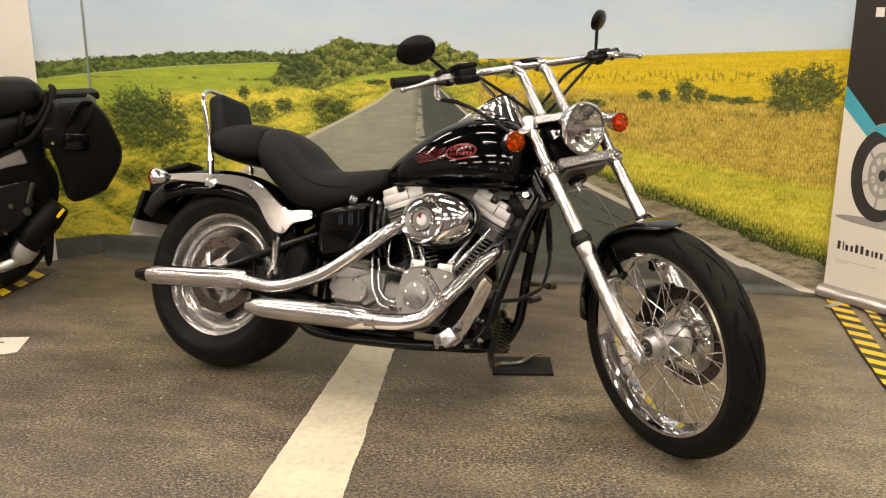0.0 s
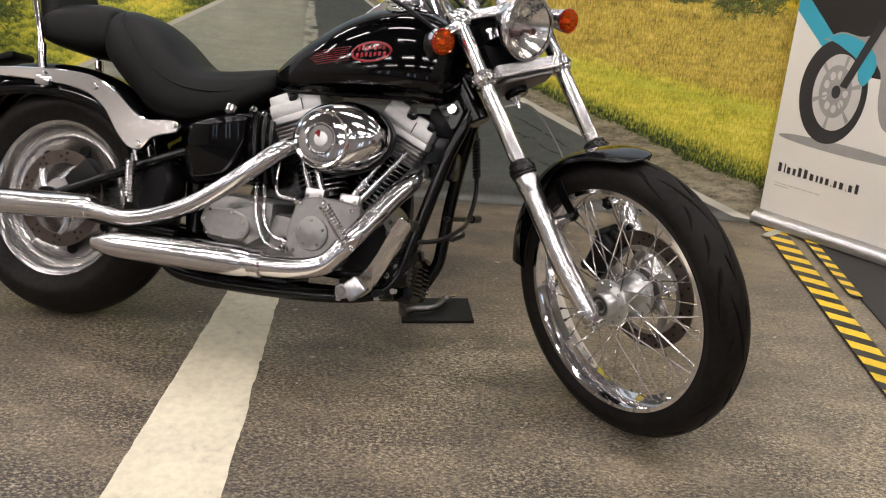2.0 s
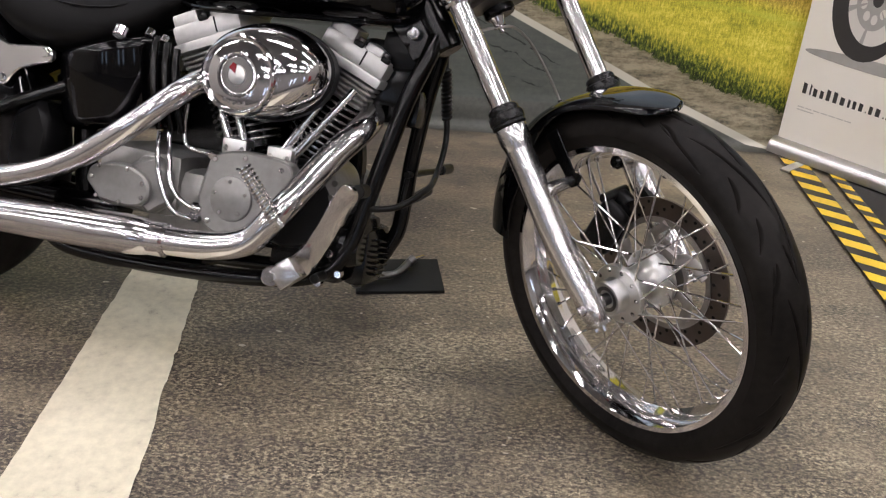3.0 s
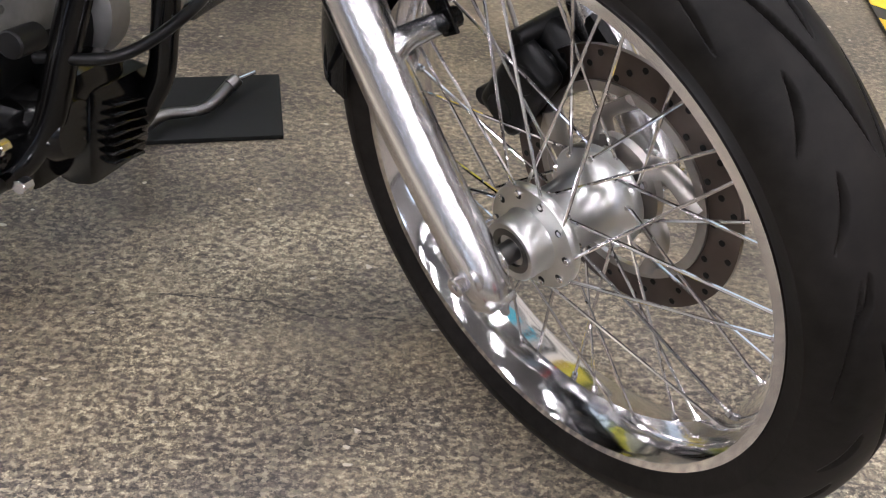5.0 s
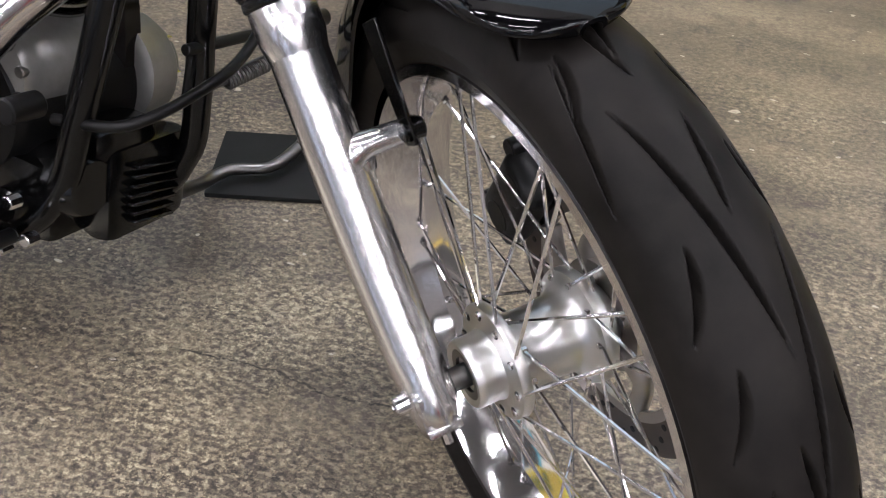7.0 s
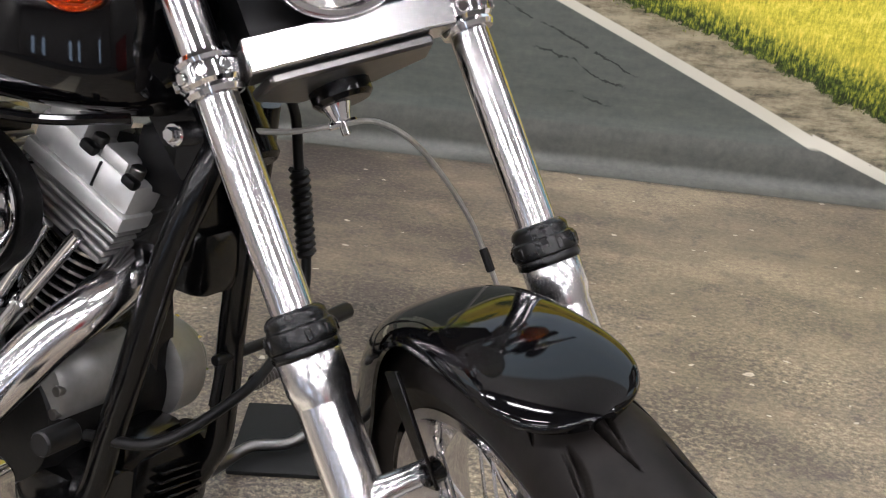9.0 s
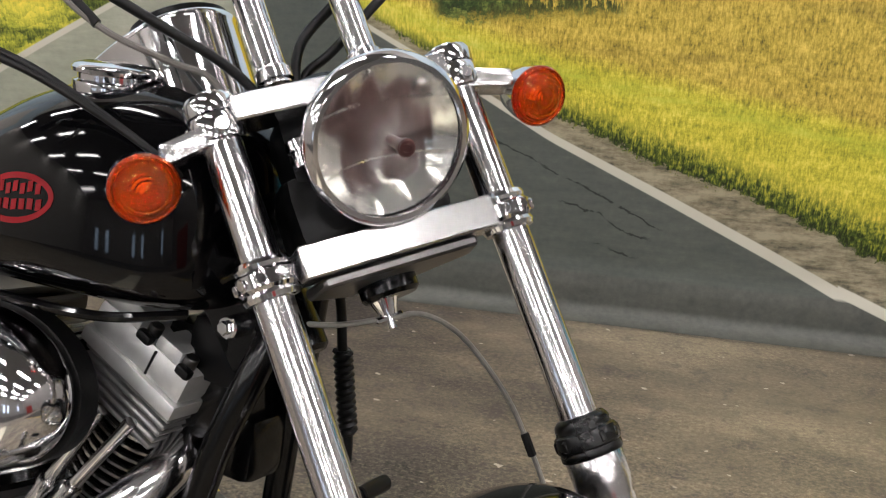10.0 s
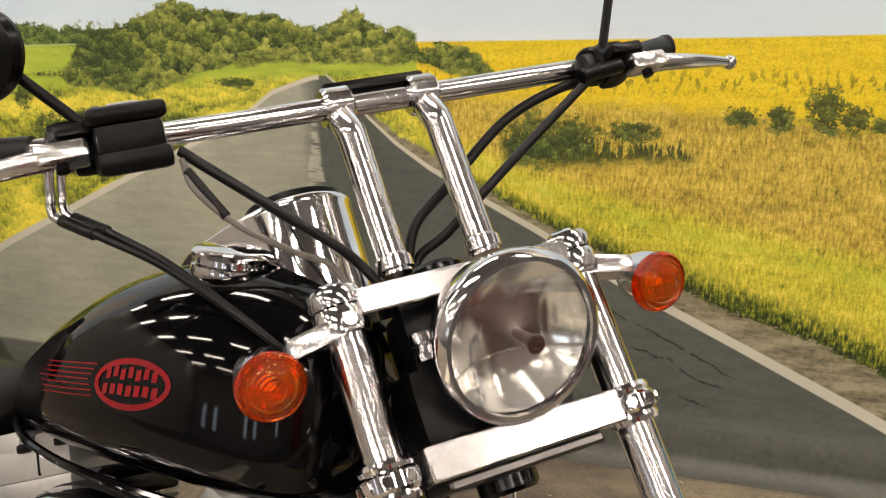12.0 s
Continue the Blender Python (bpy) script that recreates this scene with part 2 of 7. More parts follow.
# ---- the printed landscape ----
def edge(x, pts, x0=-3.0, x1=5.0, z0=-1.0, z1=2.0):
    """A height that follows the corner points along x."""
    stops = [((a - x0) / (x1 - x0), ((b - z0) / (z1 - z0),) * 3) for a, b in pts]
    r = ramp(sat((x - x0) * (1 / (x1 - x0))), stops)
    return r * (z1 - z0) + z0


def landscape():
    m, bs = new_mat("landscape_print")
    uv = coords(kind="UV")
    sep = N.tree.nodes.new("ShaderNodeSeparateXYZ")
    N.tree.links.new(uv, sep.inputs[0])
    x, z = N(sep.outputs[0]), N(sep.outputs[1])
    wide = coords((1, 5, 1), "UV")      # streaks along x
    tall = coords((4, 1, 1), "UV")      # blades
    n1, n2, n3 = noise_n(uv, 2.2, 4), noise_n(uv, 14, 5, 0.6), noise_n(uv, 55, 4, 0.65)
    ns = noise_n(wide, 9, 5, 0.65)
    nb = sat((noise_n(tall, 34, 6, 0.75) - 0.5) * 2.6 + 0.5)
    right = step(x - 0.50, 0.06)
    def crowns(scale, lift, vec=uv, amount=1.5):
        """Rounded tufts, light above and dark below."""
        n = N.tree.nodes.new("ShaderNodeTexVoronoi")
        n.inputs["Scale"].default_value = scale
        wob = N.tree.nodes.new("ShaderNodeVectorMath")
        wob.operation = "MULTIPLY_ADD"
        nz = N.tree.nodes.new("ShaderNodeTexNoise")
        nz.inputs["Scale"].default_value, nz.inputs["Detail"].default_value = scale * 1.4, 5.0
        N.tree.links.new(vec, nz.inputs["Vector"])
        N.tree.links.new(nz.outputs["Color"], wob.inputs[0])
        wob.inputs[1].default_value = (amount / scale,) * 3
        N.tree.links.new(vec, wob.inputs[2])
        N.tree.links.new(wob.outputs[0], n.inputs["Vector"])
        sp, sq = N.tree.nodes.new("ShaderNodeSeparateXYZ"), N.tree.nodes.new("ShaderNodeSeparateXYZ")
        N.tree.links.new(n.outputs["Position"], sp.inputs[0])
        N.tree.links.new(wob.outputs[0], sq.inputs[0])
        return sat((N(sq.outputs[1]) - N(sp.outputs[1])) * (scale * lift) + 0.5)

    crown, tuft = crowns(16, 0.75), crowns(38, 0.8)
    leaf = sat((noise_n(uv, 46, 8, 0.78) - 0.5) * 2.4 + 0.5)
    fine = sat((noise_n(uv, 130, 4, 0.8) - 0.5) * 2.0 + 0.5)
    rag = (n2 - 0.5) * 0.06 + (leaf - 0.5) * 0.03      # ragged outline of foliage
    # sky
    col = ramp(sat((z - 0.95) * 1.4), [(0.0, (0.74, 0.80, 0.82)), (0.15, (0.60, 0.72, 0.80)), (0.5, (0.54, 0.70, 0.84)), (1.0, (0.60, 0.75, 0.86))])
    col = mix(sat((noise_n(coords((1, 2.5, 1), "UV"), 1.6, 5, 0.5) - 0.45) * 1.3), col, (0.82, 0.85, 0.86))
    # field of sunflowers
    hor = edge(x, [(-3, 1.0), (0.7, 1.02), (1.52, 1.05), (2.4, 1.09), (5, 1.14)])
    yel = ramp(sat(ns * 0.5 + fine * 0.45 + 0.04), [(0.20, (0.18, 0.17, 0.015)), (0.36, (0.56, 0.42, 0.014)), (0.54, (0.76, 0.57, 0.020)), (0.8, (0.86, 0.71, 0.08))])
    speck = step(noise_n(coords((1, 0.45, 1), "UV"), 70, 2, 0.5) - 0.56, 0.05)
    rows_z = sat(1.0 - absn(z - edge(x, [(0.7, 0.925), (1.4, 0.945), (2.4, 0.965), (5, 0.98)])) * 26.0)
    yel = mix(speck * (rows_z * 0.62 + 0.10), yel, (0.12, 0.12, 0.016))
    col = mix(step(hor - z, 0.004) * step(x - 0.3, 0.02), col, yel)
    # rough meadow right of the road
    blade = sat(crowns(30, 0.75, coords((2.6, 1, 1), "UV"), 1.3) * 0.40 + nb * 0.60)
    ws = noise_n(coords((1, 3.2, 1), "UV"), 4.6, 5, 0.6, 0.5)
    mead = ramp(sat((nb - 0.5) * 0.62 + (n2 - 0.5) * 0.5 + (ns - 0.5) * 0.4 + (fine - 0.5) * 0.34 + 0.52), [(0.14, (0.06, 0.058, 0.012)), (0.34, (0.30, 0.235, 0.034)), (0.54, (0.54, 0.40, 0.06)), (0.82, (0.80, 0.62, 0.14))])
    mead = mix(sat((ws - 0.53) * 5.0) * sat((x - 1.0) * 1.6) * 0.62, mead, ramp(sat((nb - 0.5) * 0.9 + 0.5), [(0.2, (0.045, 0.042, 0.010)), (0.8, (0.34, 0.24, 0.045))]))
    bt = edge(x, [(0.5, 0.90), (0.75, 0.80), (1.06, 0.694), (1.28, 0.640), (1.56, 0.588), (1.83, 0.54), (2.03, 0.505), (3.2, 0.30)])
    bl = edge(x, [(0.5, 0.88), (0.75, 0.735), (1.06, 0.622), (1.28, 0.530), (1.57, 0.448), (1.85, 0.36), (2.06, 0.29), (3.2, -0.05)])
    bright = ramp(sat((nb - 0.5) * 0.50 + (fine - 0.5) * 0.34 + (ns - 0.5) * 0.5 + (n2 - 0.5) * 0.5 + (n1 - 0.5) * 0.5 + 0.52), [(0.16, (0.10, 0.13, 0.014)), (0.40, (0.40, 0.38, 0.030)), (0.62, (0.66, 0.58, 0.055)), (0.86, (0.86, 0.76, 0.19))])
    bright = mix(sat(1.0 - absn(z - bt + 0.045) * 30.0) * sat((ns - 0.36) * 3.0) * 0.75, bright, (0.42, 0.50, 0.05))
    verge = edge(x, [(0.55, 0.86), (0.9, 0.64), (1.05, 0.570), (1.28, 0.472), (1.57, 0.356), (1.79, 0.290), (2.0, 0.205), (2.1, 0.155), (2.4, 0.07), (3.2, -0.12)])
    h = z - verge
    hk = sat(h / maxn(bl - verge, 0.03)) * 0.85
    low = ramp(sat((nb - 0.5) * 0.72 + (leaf - 0.5) * 0.46 + (n1 - 0.5) * 0.5 + hk * 0.50 + 0.20), [(0.14, (0.010, 0.019, 0.004)), (0.34, (0.065, 0.095, 0.012)), (0.56, (0.32, 0.32, 0.030)), (0.84, (0.74, 0.60, 0.08))])
    mz = edge(x, [(0.5, 0.93), (0.9, 0.885), (1.4, 0.875), (2.0, 0.85), (5, 0.8)])
    col = mix(step(mz - z + rag + (nb - 0.5) * 0.03, 0.03) * right, col, mead)
    col = mix(step(bt - z + rag * 0.6 + (nb - 0.5) * 0.025, 0.04) * right, col, bright)
    col = mix(step(bl - z + rag + (nb - 0.5) * 0.04, 0.05) * right, col, low)
    # tall weeds in a row
    spike = noise_n(coords((1, 0.16, 1), "UV"), 95, 4, 0.7)
    spikes = step(edge(x, [(0.5, 0.775), (1.1, 0.772), (1.41, 0.758), (5, 0.74)]) + sat((spike - 0.5) * 2.6 + 0.5) * 0.095 - 0.030 + (n2 - 0.5) * 0.06 - z, 0.006) * step(z - edge(x, [(0.5, 0.74), (1.0, 0.715), (1.41, 0.752), (5, 0.75)]) + rag + (nb - 0.5) * 0.03, 0.02) * step(x - 0.95, 0.03) * step(1.42 - x, 0.03)
    col = mix(spikes * 0.92, col, ramp(sat((nb - 0.5) * 0.8 + (leaf - 0.5) * 0.5 + 0.42), [(0.25, (0.012, 0.026, 0.010)), (0.55, (0.055, 0.085, 0.020)), (0.85, (0.28, 0.30, 0.05))]))
    # left side: far trees, green field, weeds
    lbase = edge(x, [(-3, 0.84), (-1.64, 0.89), (-0.88, 0.96), (-0.3, 0.99), (0.6, 1.0)])
    ltop = edge(x, [(-3, 0.97), (-1.63, 0.98), (-1.31, 1.0), (-0.87, 1.03), (-0.42, 1.04), (0.3, 1.05)])
    left = step(0.72 - x, 0.01)
    wood = ramp(sat(leaf * 0.5 + tuft * 0.3 + crown * 0.22), [(0.2, (0.012, 0.026, 0.008)), (0.45, (0.06, 0.10, 0.022)), (0.7, (0.20, 0.26, 0.055)), (0.9, (0.36, 0.40, 0.10))])
    col = mix(step(ltop - z + rag, 0.006) * step(z - lbase, 0.006) * left, col, wood)
    lawn = ramp(sat(ns * 0.8 + n3 * 0.2), [(0.3, (0.28, 0.38, 0.04)), (0.6, (0.42, 0.52, 0.06)), (0.8, (0.56, 0.60, 0.09))])
    col = mix(step(lbase - z, 0.006) * left, col, lawn)
    wz = edge(x, [(-3, 0.66), (-1.32, 0.74), (-0.89, 0.82), (-0.31, 0.87), (0.5, 0.93)])
    lean_n = noise_n(coords((1, 2.2, 1), "UV"), 3.4, 5, 0.6, 0.6)
    weed = ramp(sat((lean_n - 0.5) * 1.5 + 0.42 + (tuft - 0.5) * 0.16 + (nb - 0.5) * 0.22 + (fine - 0.5) * 0.14), [(0.12, (0.018, 0.032, 0.005)), (0.27, (0.14, 0.17, 0.022)), (0.41, (0.42, 0.42, 0.045)), (0.55, (0.70, 0.62, 0.07)), (0.70, (0.88, 0.72, 0.09)), (0.92, (0.74, 0.60, 0.18))])
    col = mix(step(wz - z + rag, 0.03) * left, col, weed)
    # wooded hill
    htop = edge(x, [(-0.36, 0.9), (-0.31, 0.95), (-0.25, 1.02), (-0.1, 1.06), (0.03, 1.115), (0.16, 1.09), (0.33, 1.085), (0.45, 1.035),
                    (0.52, 1.085), (0.55, 1.12), (0.59, 1.07), (0.66, 1.05), (0.73, 1.0), (0.78, 1.025), (0.88, 1.0), (0.95, 0.93)])
    hbase = edge(x, [(-0.36, 0.9), (-0.31, 0.87), (-0.08, 0.855), (0.13, 0.93), (0.3, 0.955), (0.72, 0.965), (0.88, 0.93), (0.95, 0.94)])
    hillc = ramp(sat(crown * 0.30 + tuft * 0.16 + leaf * 0.42 + n1 * 0.25 - 0.10), [(0.20, (0.008, 0.018, 0.005)), (0.38, (0.06, 0.09, 0.017)), (0.55, (0.22, 0.25, 0.05)), (0.72, (0.48, 0.47, 0.10)), (0.9, (0.64, 0.58, 0.16))])
    hill = step(htop - z + rag, 0.006) * step(z - hbase + rag * 0.6, 0.01)
    col = mix(hill, col, hillc)
    # single bushes
    bushc = ramp(sat(tuft * 0.28 + leaf * 0.52 + fine * 0.25), [(0.25, (0.008, 0.016, 0.006)), (0.46, (0.026, 0.048, 0.012)), (0.62, (0.085, 0.12, 0.026)), (0.85, (0.30, 0.32, 0.075))])
    mask = None
    for cx, cz, rx, rz in ((1.03, 0.785, 0.075, 0.065), (1.12, 0.800, 0.07, 0.045), (1.27, 0.815, 0.06, 0.022), (1.52, 0.862, 0.036, 0.026), (1.61, 0.862, 0.034, 0.030),
                           (1.705, 0.884, 0.040, 0.050), (1.765, 0.868, 0.034, 0.036), (1.84, 0.856, 0.05, 0.018), (1.96, 0.846, 0.08, 0.016), (2.17, 0.89, 0.10, 0.10), (2.29, 0.91, 0.10, 0.10), (-1.10, 0.69, 0.17, 0.15),
                           (-0.93, 0.67, 0.11, 0.14), (-0.49, 0.835, 0.035, 0.032), (-0.40, 0.735, 0.07, 0.05), (-0.28, 0.77, 0.055, 0.035), (-0.19, 0.965, 0.10, 0.075), (0.2, 0.9, 0.06, 0.012)):
        d = 1.0 - powr(absn((x - cx) * (1 / rx)), 2.0) - powr(absn((z - cz) * (1 / rz)), 2.0) + (n2 - 0.5) * 2.8 + (leaf - 0.5) * 3.2 + (fine - 0.5) * 1.8 + (nb - 0.5) * 0.8
        mask = d if mask is None else maxn(mask, d)
    col = mix(step(mask, 0.45) * 0.96, col, bushc)
    # road
    rl = edge(x, [(-2.2, -0.45), (-1.32, -0.03), (-1.05, 0.10), (-0.63, 0.37), (-0.2, 0.595), (0.04, 0.715), (0.22, 0.81), (0.31, 0.88), (0.43, 0.925), (0.6, 0.93)])
    rr = edge(x, [(0.4, 0.99), (0.5, 0.91), (0.58, 0.83), (0.66, 0.76), (0.75, 0.70), (0.89, 0.625), (1.05, 0.545), (1.26, 0.425), (1.56, 0.285), (1.84, 0.15), (2.03, 0.055), (2.35, -0.12)])
    road = minn(step(rl - z), step(rr - z))
    tar = ramp(sat(n1 * 0.3 + n3 * 0.3 + ns * 0.4), [(0.3, (0.062, 0.072, 0.066)), (0.55, (0.10, 0.11, 0.098)), (0.8, (0.16, 0.165, 0.14))])
    # left lane paler: the gloss on the road is put into its colour
    sheen = ramp(sat((n1 - 0.5) * 1.2 + (ns - 0.5) * 0.7 + (n3 - 0.5) * 0.3 + 0.5 - (0.7 - z) * 0.3), [(0.2, (0.32, 0.335, 0.255)), (0.5, (0.42, 0.43, 0.33)), (0.8, (0.54, 0.54, 0.43))])
    tar = mix(step(0.42 - x + (n2 - 0.5) * 0.03, 0.06) * 0.72, tar, sheen)
    wob = (noise_n(uv, 26, 4, 0.7) - 0.5)
    crack = None
    for pts in ([(1.02, 0.44), (1.20, 0.365), (1.34, 0.295), (1.44, 0.25), (1.56, 0.185)], [(1.30, 0.245), (1.40, 0.215), (1.48, 0.165), (1.53, 0.155)], [(1.70, 0.020), (1.80, -0.015), (1.95, -0.045)], [(1.40, 0.13), (1.46, 0.105), (1.50, 0.10)]):
        lo, hi = pts[0][0], pts[-1][0]
        d = step(0.0026 - absn(z - edge(x, pts, lo - 0.2, hi + 0.2, -0.5, 1.0) + wob * 0.035), 0.002) * step(x - lo, 0.03) * step(hi - x, 0.03)
        crack = d if crack is None else maxn(crack, d)
    tar = mix(crack * step(noise_n(uv, 21, 3) - 0.44, 0.08) * 0.9, tar, (0.016, 0.017, 0.017))
    gap = absn(x - 0.43 + (n2 - 0.5) * 0.03) - (0.86 - z) * 0.11
    tar = mix(step(gap * -1.0, 0.01) * step(z - 0.3) * step(ns - 0.47, 0.06) * 0.75, tar, (0.46, 0.45, 0.36))
    shoulder = ramp(sat((noise_n(coords((1, 3.5, 1), "UV"), 9, 6, 0.7) - 0.5) * 1.7 + (n3 - 0.5) * 0.5 + 0.5), [(0.18, (0.055, 0.050, 0.035)), (0.42, (0.20, 0.175, 0.115)), (0.7, (0.35, 0.31, 0.21))])
    below = step(verge - z - rag * 1.1 - (blade - 0.5) * 0.02) * step(x - 0.45, 0.02)
    col = mix(below, col, shoulder)
    col = mix(road, col, tar)
    wl = (0.55, 0.53, 0.45)
    wide_l = 0.006 + (0.9 - z) * 0.012
    col = mix(step(wide_l - absn(rl - z - 0.004)) * step(0.45 - x) * step(n3 + 0.15 - 0.4, 0.1), col, wl)
    wide_r = 0.004 + (0.9 - z) * 0.016
    col = mix(step(wide_r - absn(rr - z - 0.004)) * step(x - 0.47) * step(n3 + 0.25 - 0.4, 0.1), col, wl)
    # the foot of the sheet lies on the floor
    foot = ramp(sat(n2 * 0.5 + n3 * 0.5), [(0.3, (0.062, 0.066, 0.060)), (0.7, (0.118, 0.12, 0.105))])
    far_r = edge(x, [(1.9, 0.110), (2.07, 0.045), (2.42, -0.10), (3.0, -0.35)])
    col = mix(step(0.04 - z, 0.01) * step(far_r - z + 0.0, 0.01), col, foot)
    col = mix(step(0.015 - absn(far_r - z), 0.004) * step(x - 2.02) * step(n3 - 0.3, 0.1), col, wl)
    put(bs.inputs["Base Color"], col)
    put(bs.inputs["Roughness"], sat(n1 * 0.15 + 0.36))
    bs.inputs["Specular IOR Level"].default_value = 0.35
    return m


def mural(x0, x1, path, mat, name, n_x=8):
    """A hung sheet: path of (y offset, z, v) from top to floor, sheared by plan (x -> y)."""
    me = bpy.data.meshes.new(name)
    verts, faces, uvs = [], [], []
    cols = [x0[0] + (x1[0] - x0[0]) * i / n_x for i in range(n_x + 1)]
    ys = [x0[1] + (x1[1] - x0[1]) * i / n_x for i in range(n_x + 1)]
    us = [x0[2] + (x1[2] - x0[2]) * i / n_x for i in range(n_x + 1)]
    m = len(path)
    for c, yy, u in zip(cols, ys, us):
        for dy, zz, v in path:
            verts.append((c, yy + dy, zz))
            uvs.append((0.9892 * u - 0.002 * v + 0.043, 0.0021 * u + 0.9984 * v - 0.0695))
    for i in range(n_x):
        for j in range(m - 1):
            a = i * m + j
            faces.append((a, a + 1, a + m + 1, a + m))
    me.from_pydata(verts, [], faces)
    lay = me.uv_layers.new(name="sheet")
    for lp in me.loops:
        lay.data[lp.index].uv = uvs[lp.vertex_index]
    me.materials.append(mat)
    me.shade_smooth()
    return new(name, me)


PRINT = landscape()
fold = [(0, 2.6, 2.6), (0, 1.3, 1.3), (0, 0.16, 0.16)]
for dy, zz in ((-0.004, 0.130), (-0.012, 0.104), (-0.018, 0.086), (-0.022, 0.066), (-0.024, 0.030), (-0.025, 0.003), (-0.100, 0.003)):
    fold.append((dy, zz, fold[-1][2] - math.hypot(dy - fold[-1][0], zz - fold[-1][1])))
wall_n = mural((-1.398, WALL_Y, -1.398), (5.0, WALL_Y, 5.0), fold, PRINT, "wall_north")
tagged(wall_n, "wall covered by a printed landscape of a country road through yellow fields", "wall", kind="structure")
wall_w = mural((-2.62, 0.459, -2.72), (-1.398, WALL_Y, -1.398), fold[:3] + [(0, 0.0, 0.0)], PRINT, "wall_north_west")
tagged(wall_w, "angled wall panel with the printed landscape running on", "wall", kind="structure")

# grey strip stands in for the seam and the shadow line in the fold
tagged(part("trim", box(B(), (-1.400, WALL_Y - 0.005, 1.72), (0.011, 0.008, 1.74), 0.003), plain("grey_seam_shadow", (0.30, 0.34, 0.33), 0.5, 0, 0.1, 20)), "grey strip for the seam and shadow line where two printed wall panels meet", "trim", kind="structure")


# ---- floor ----
def floor_print():
    m, bs = new_mat("floor_print")
    v = coords()
    sl = coords((0.4, 1, 1))
    big, mid = noise_n(v, 1.3, 4), noise_n(sl, 6, 5, 0.6)
    gr, gr2 = noise_n(coords((0.62, 1, 1)), 112, 3, 0.6), noise_n(v, 250, 3, 0.7)
    sep = N.tree.nodes.new("ShaderNodeSeparateXYZ")
    N.tree.links.new(v, sep.inputs[0])
    x, y = N(sep.outputs[0]), N(sep.outputs[1])
    near = sat((1.0 - y) * 0.62) * 0.78 + 0.22       # the printed gravel is sharpest away from the wall
    clump = sat((noise_n(coords((0.55, 1, 1)), 4.5, 5, 0.65) - 0.38) * 3.6) * 0.62 + 0.42
    grain = ((gr - 0.5) * 2.3 + (gr2 - 0.5) * 2.1) * clump
    f = sat(grain * near + (big - 0.5) * 0.5 + (mid - 0.5) * 0.85 + sat(x - 0.8) * 0.07 + 0.415)
    col = ramp(f, [(0.12, (0.018, 0.015, 0.015)), (0.34, (0.075, 0.063, 0.051)), (0.50, (0.150, 0.124, 0.088)), (0.68, (0.28, 0.235, 0.16)), (0.90, (0.60, 0.53, 0.37))])
    sand = sat((x - 1.0) * 0.9 + (big - 0.5) * 0.8) * sat((y + 1.1) * 0.9)
    col = mix(sand * 0.13, col, (0.40, 0.36, 0.25))
    col = mix(step(noise_n(v, 17, 4, 0.65) - 0.60, 0.1) * 0.45, col, (0.06, 0.05, 0.055))
    col = mix(sat((mid - 0.45) * 1.6) * 0.35, col, (0.26, 0.205, 0.14))
    for pts in ([(1.02, -0.212), (1.182, -0.217), (1.22, -0.228), (1.265, -0.24), (1.39, -0.238), (1.44, -0.252)], [(2.0, -0.9), (2.2, -0.86), (2.5, -0.92)]):
        lo, hi = pts[0][0], pts[-1][0]
        d = absn(y - edge(x, pts, lo - 0.2, hi + 0.2, -1.2, 1.2) + (noise_n(v, 45, 3) - 0.5) * 0.016)
        col = mix(step(0.0016 - d, 0.002) * step(x - lo, 0.05) * step(hi - x, 0.05) * step(noise_n(v, 12, 2) - 0.38, 0.05) * 0.9, col, (0.012, 0.011, 0.012))
    spot = powr(absn((x - 1.266) * 90.0), 2.0) + powr(absn((y + 0.450) * 55.0), 2.0)
    col = mix(step(1.0 - spot + (gr - 0.5) * 1.5, 0.4) * 0.85, col, (0.015, 0.013, 0.013))
    patch = sat((noise_n(coords((0.5, 1, 1)), 9, 5, 0.7, 0.5) - 0.52) * 4.0)
    col = mix(patch * 0.45, col, (0.052, 0.044, 0.046))
    chip = step(noise_n(coords((0.6, 1, 1)), 46, 2, 0.4) - 0.735, 0.012)
    col = mix(chip * 0.8, col, (0.58, 0.53, 0.44))
    cell = voro_n(coords((0.62, 1, 1)), 205, "Color")
    warm = sat((noise_n(v, 3.1, 4, 0.6) - 0.30) * 2.4)
    stone = noise_n(coords((0.7, 1, 1)), 150, 2, 0.45)
    col = mix(step(0.465 - stone, 0.05) * near * clump * 0.70, col, (0.030, 0.026, 0.026))
    col = mix(step(cell - 0.62, 0.06) * warm * near * 0.42, col, (0.33, 0.286, 0.20))
    col = mix(step(stone - 0.59, 0.04) * near * clump * 0.60, col, (0.43, 0.38, 0.275))
    put(bs.inputs["Base Color"], col)
    put(bs.inputs["Roughness"], sat(big * 0.16 + 0.30))
    bs.inputs["Specular IOR Level"].default_value = 0.4
    bump(bs, gr, 0.08, 0.0006)
    return m


FLOOR = floor_print()
W, E_, S = ROOM
bm = B()
box(bm, ((W + E_) / 2, (S + WALL_Y) / 2 + 0.1, -0.05), (E_ - W + 0.4, WALL_Y - S + 0.6, 0.1), 0)
tagged(part("floor", bm, FLOOR), "vinyl floor printed with weathered grey-brown road asphalt", "floor", kind="structure")

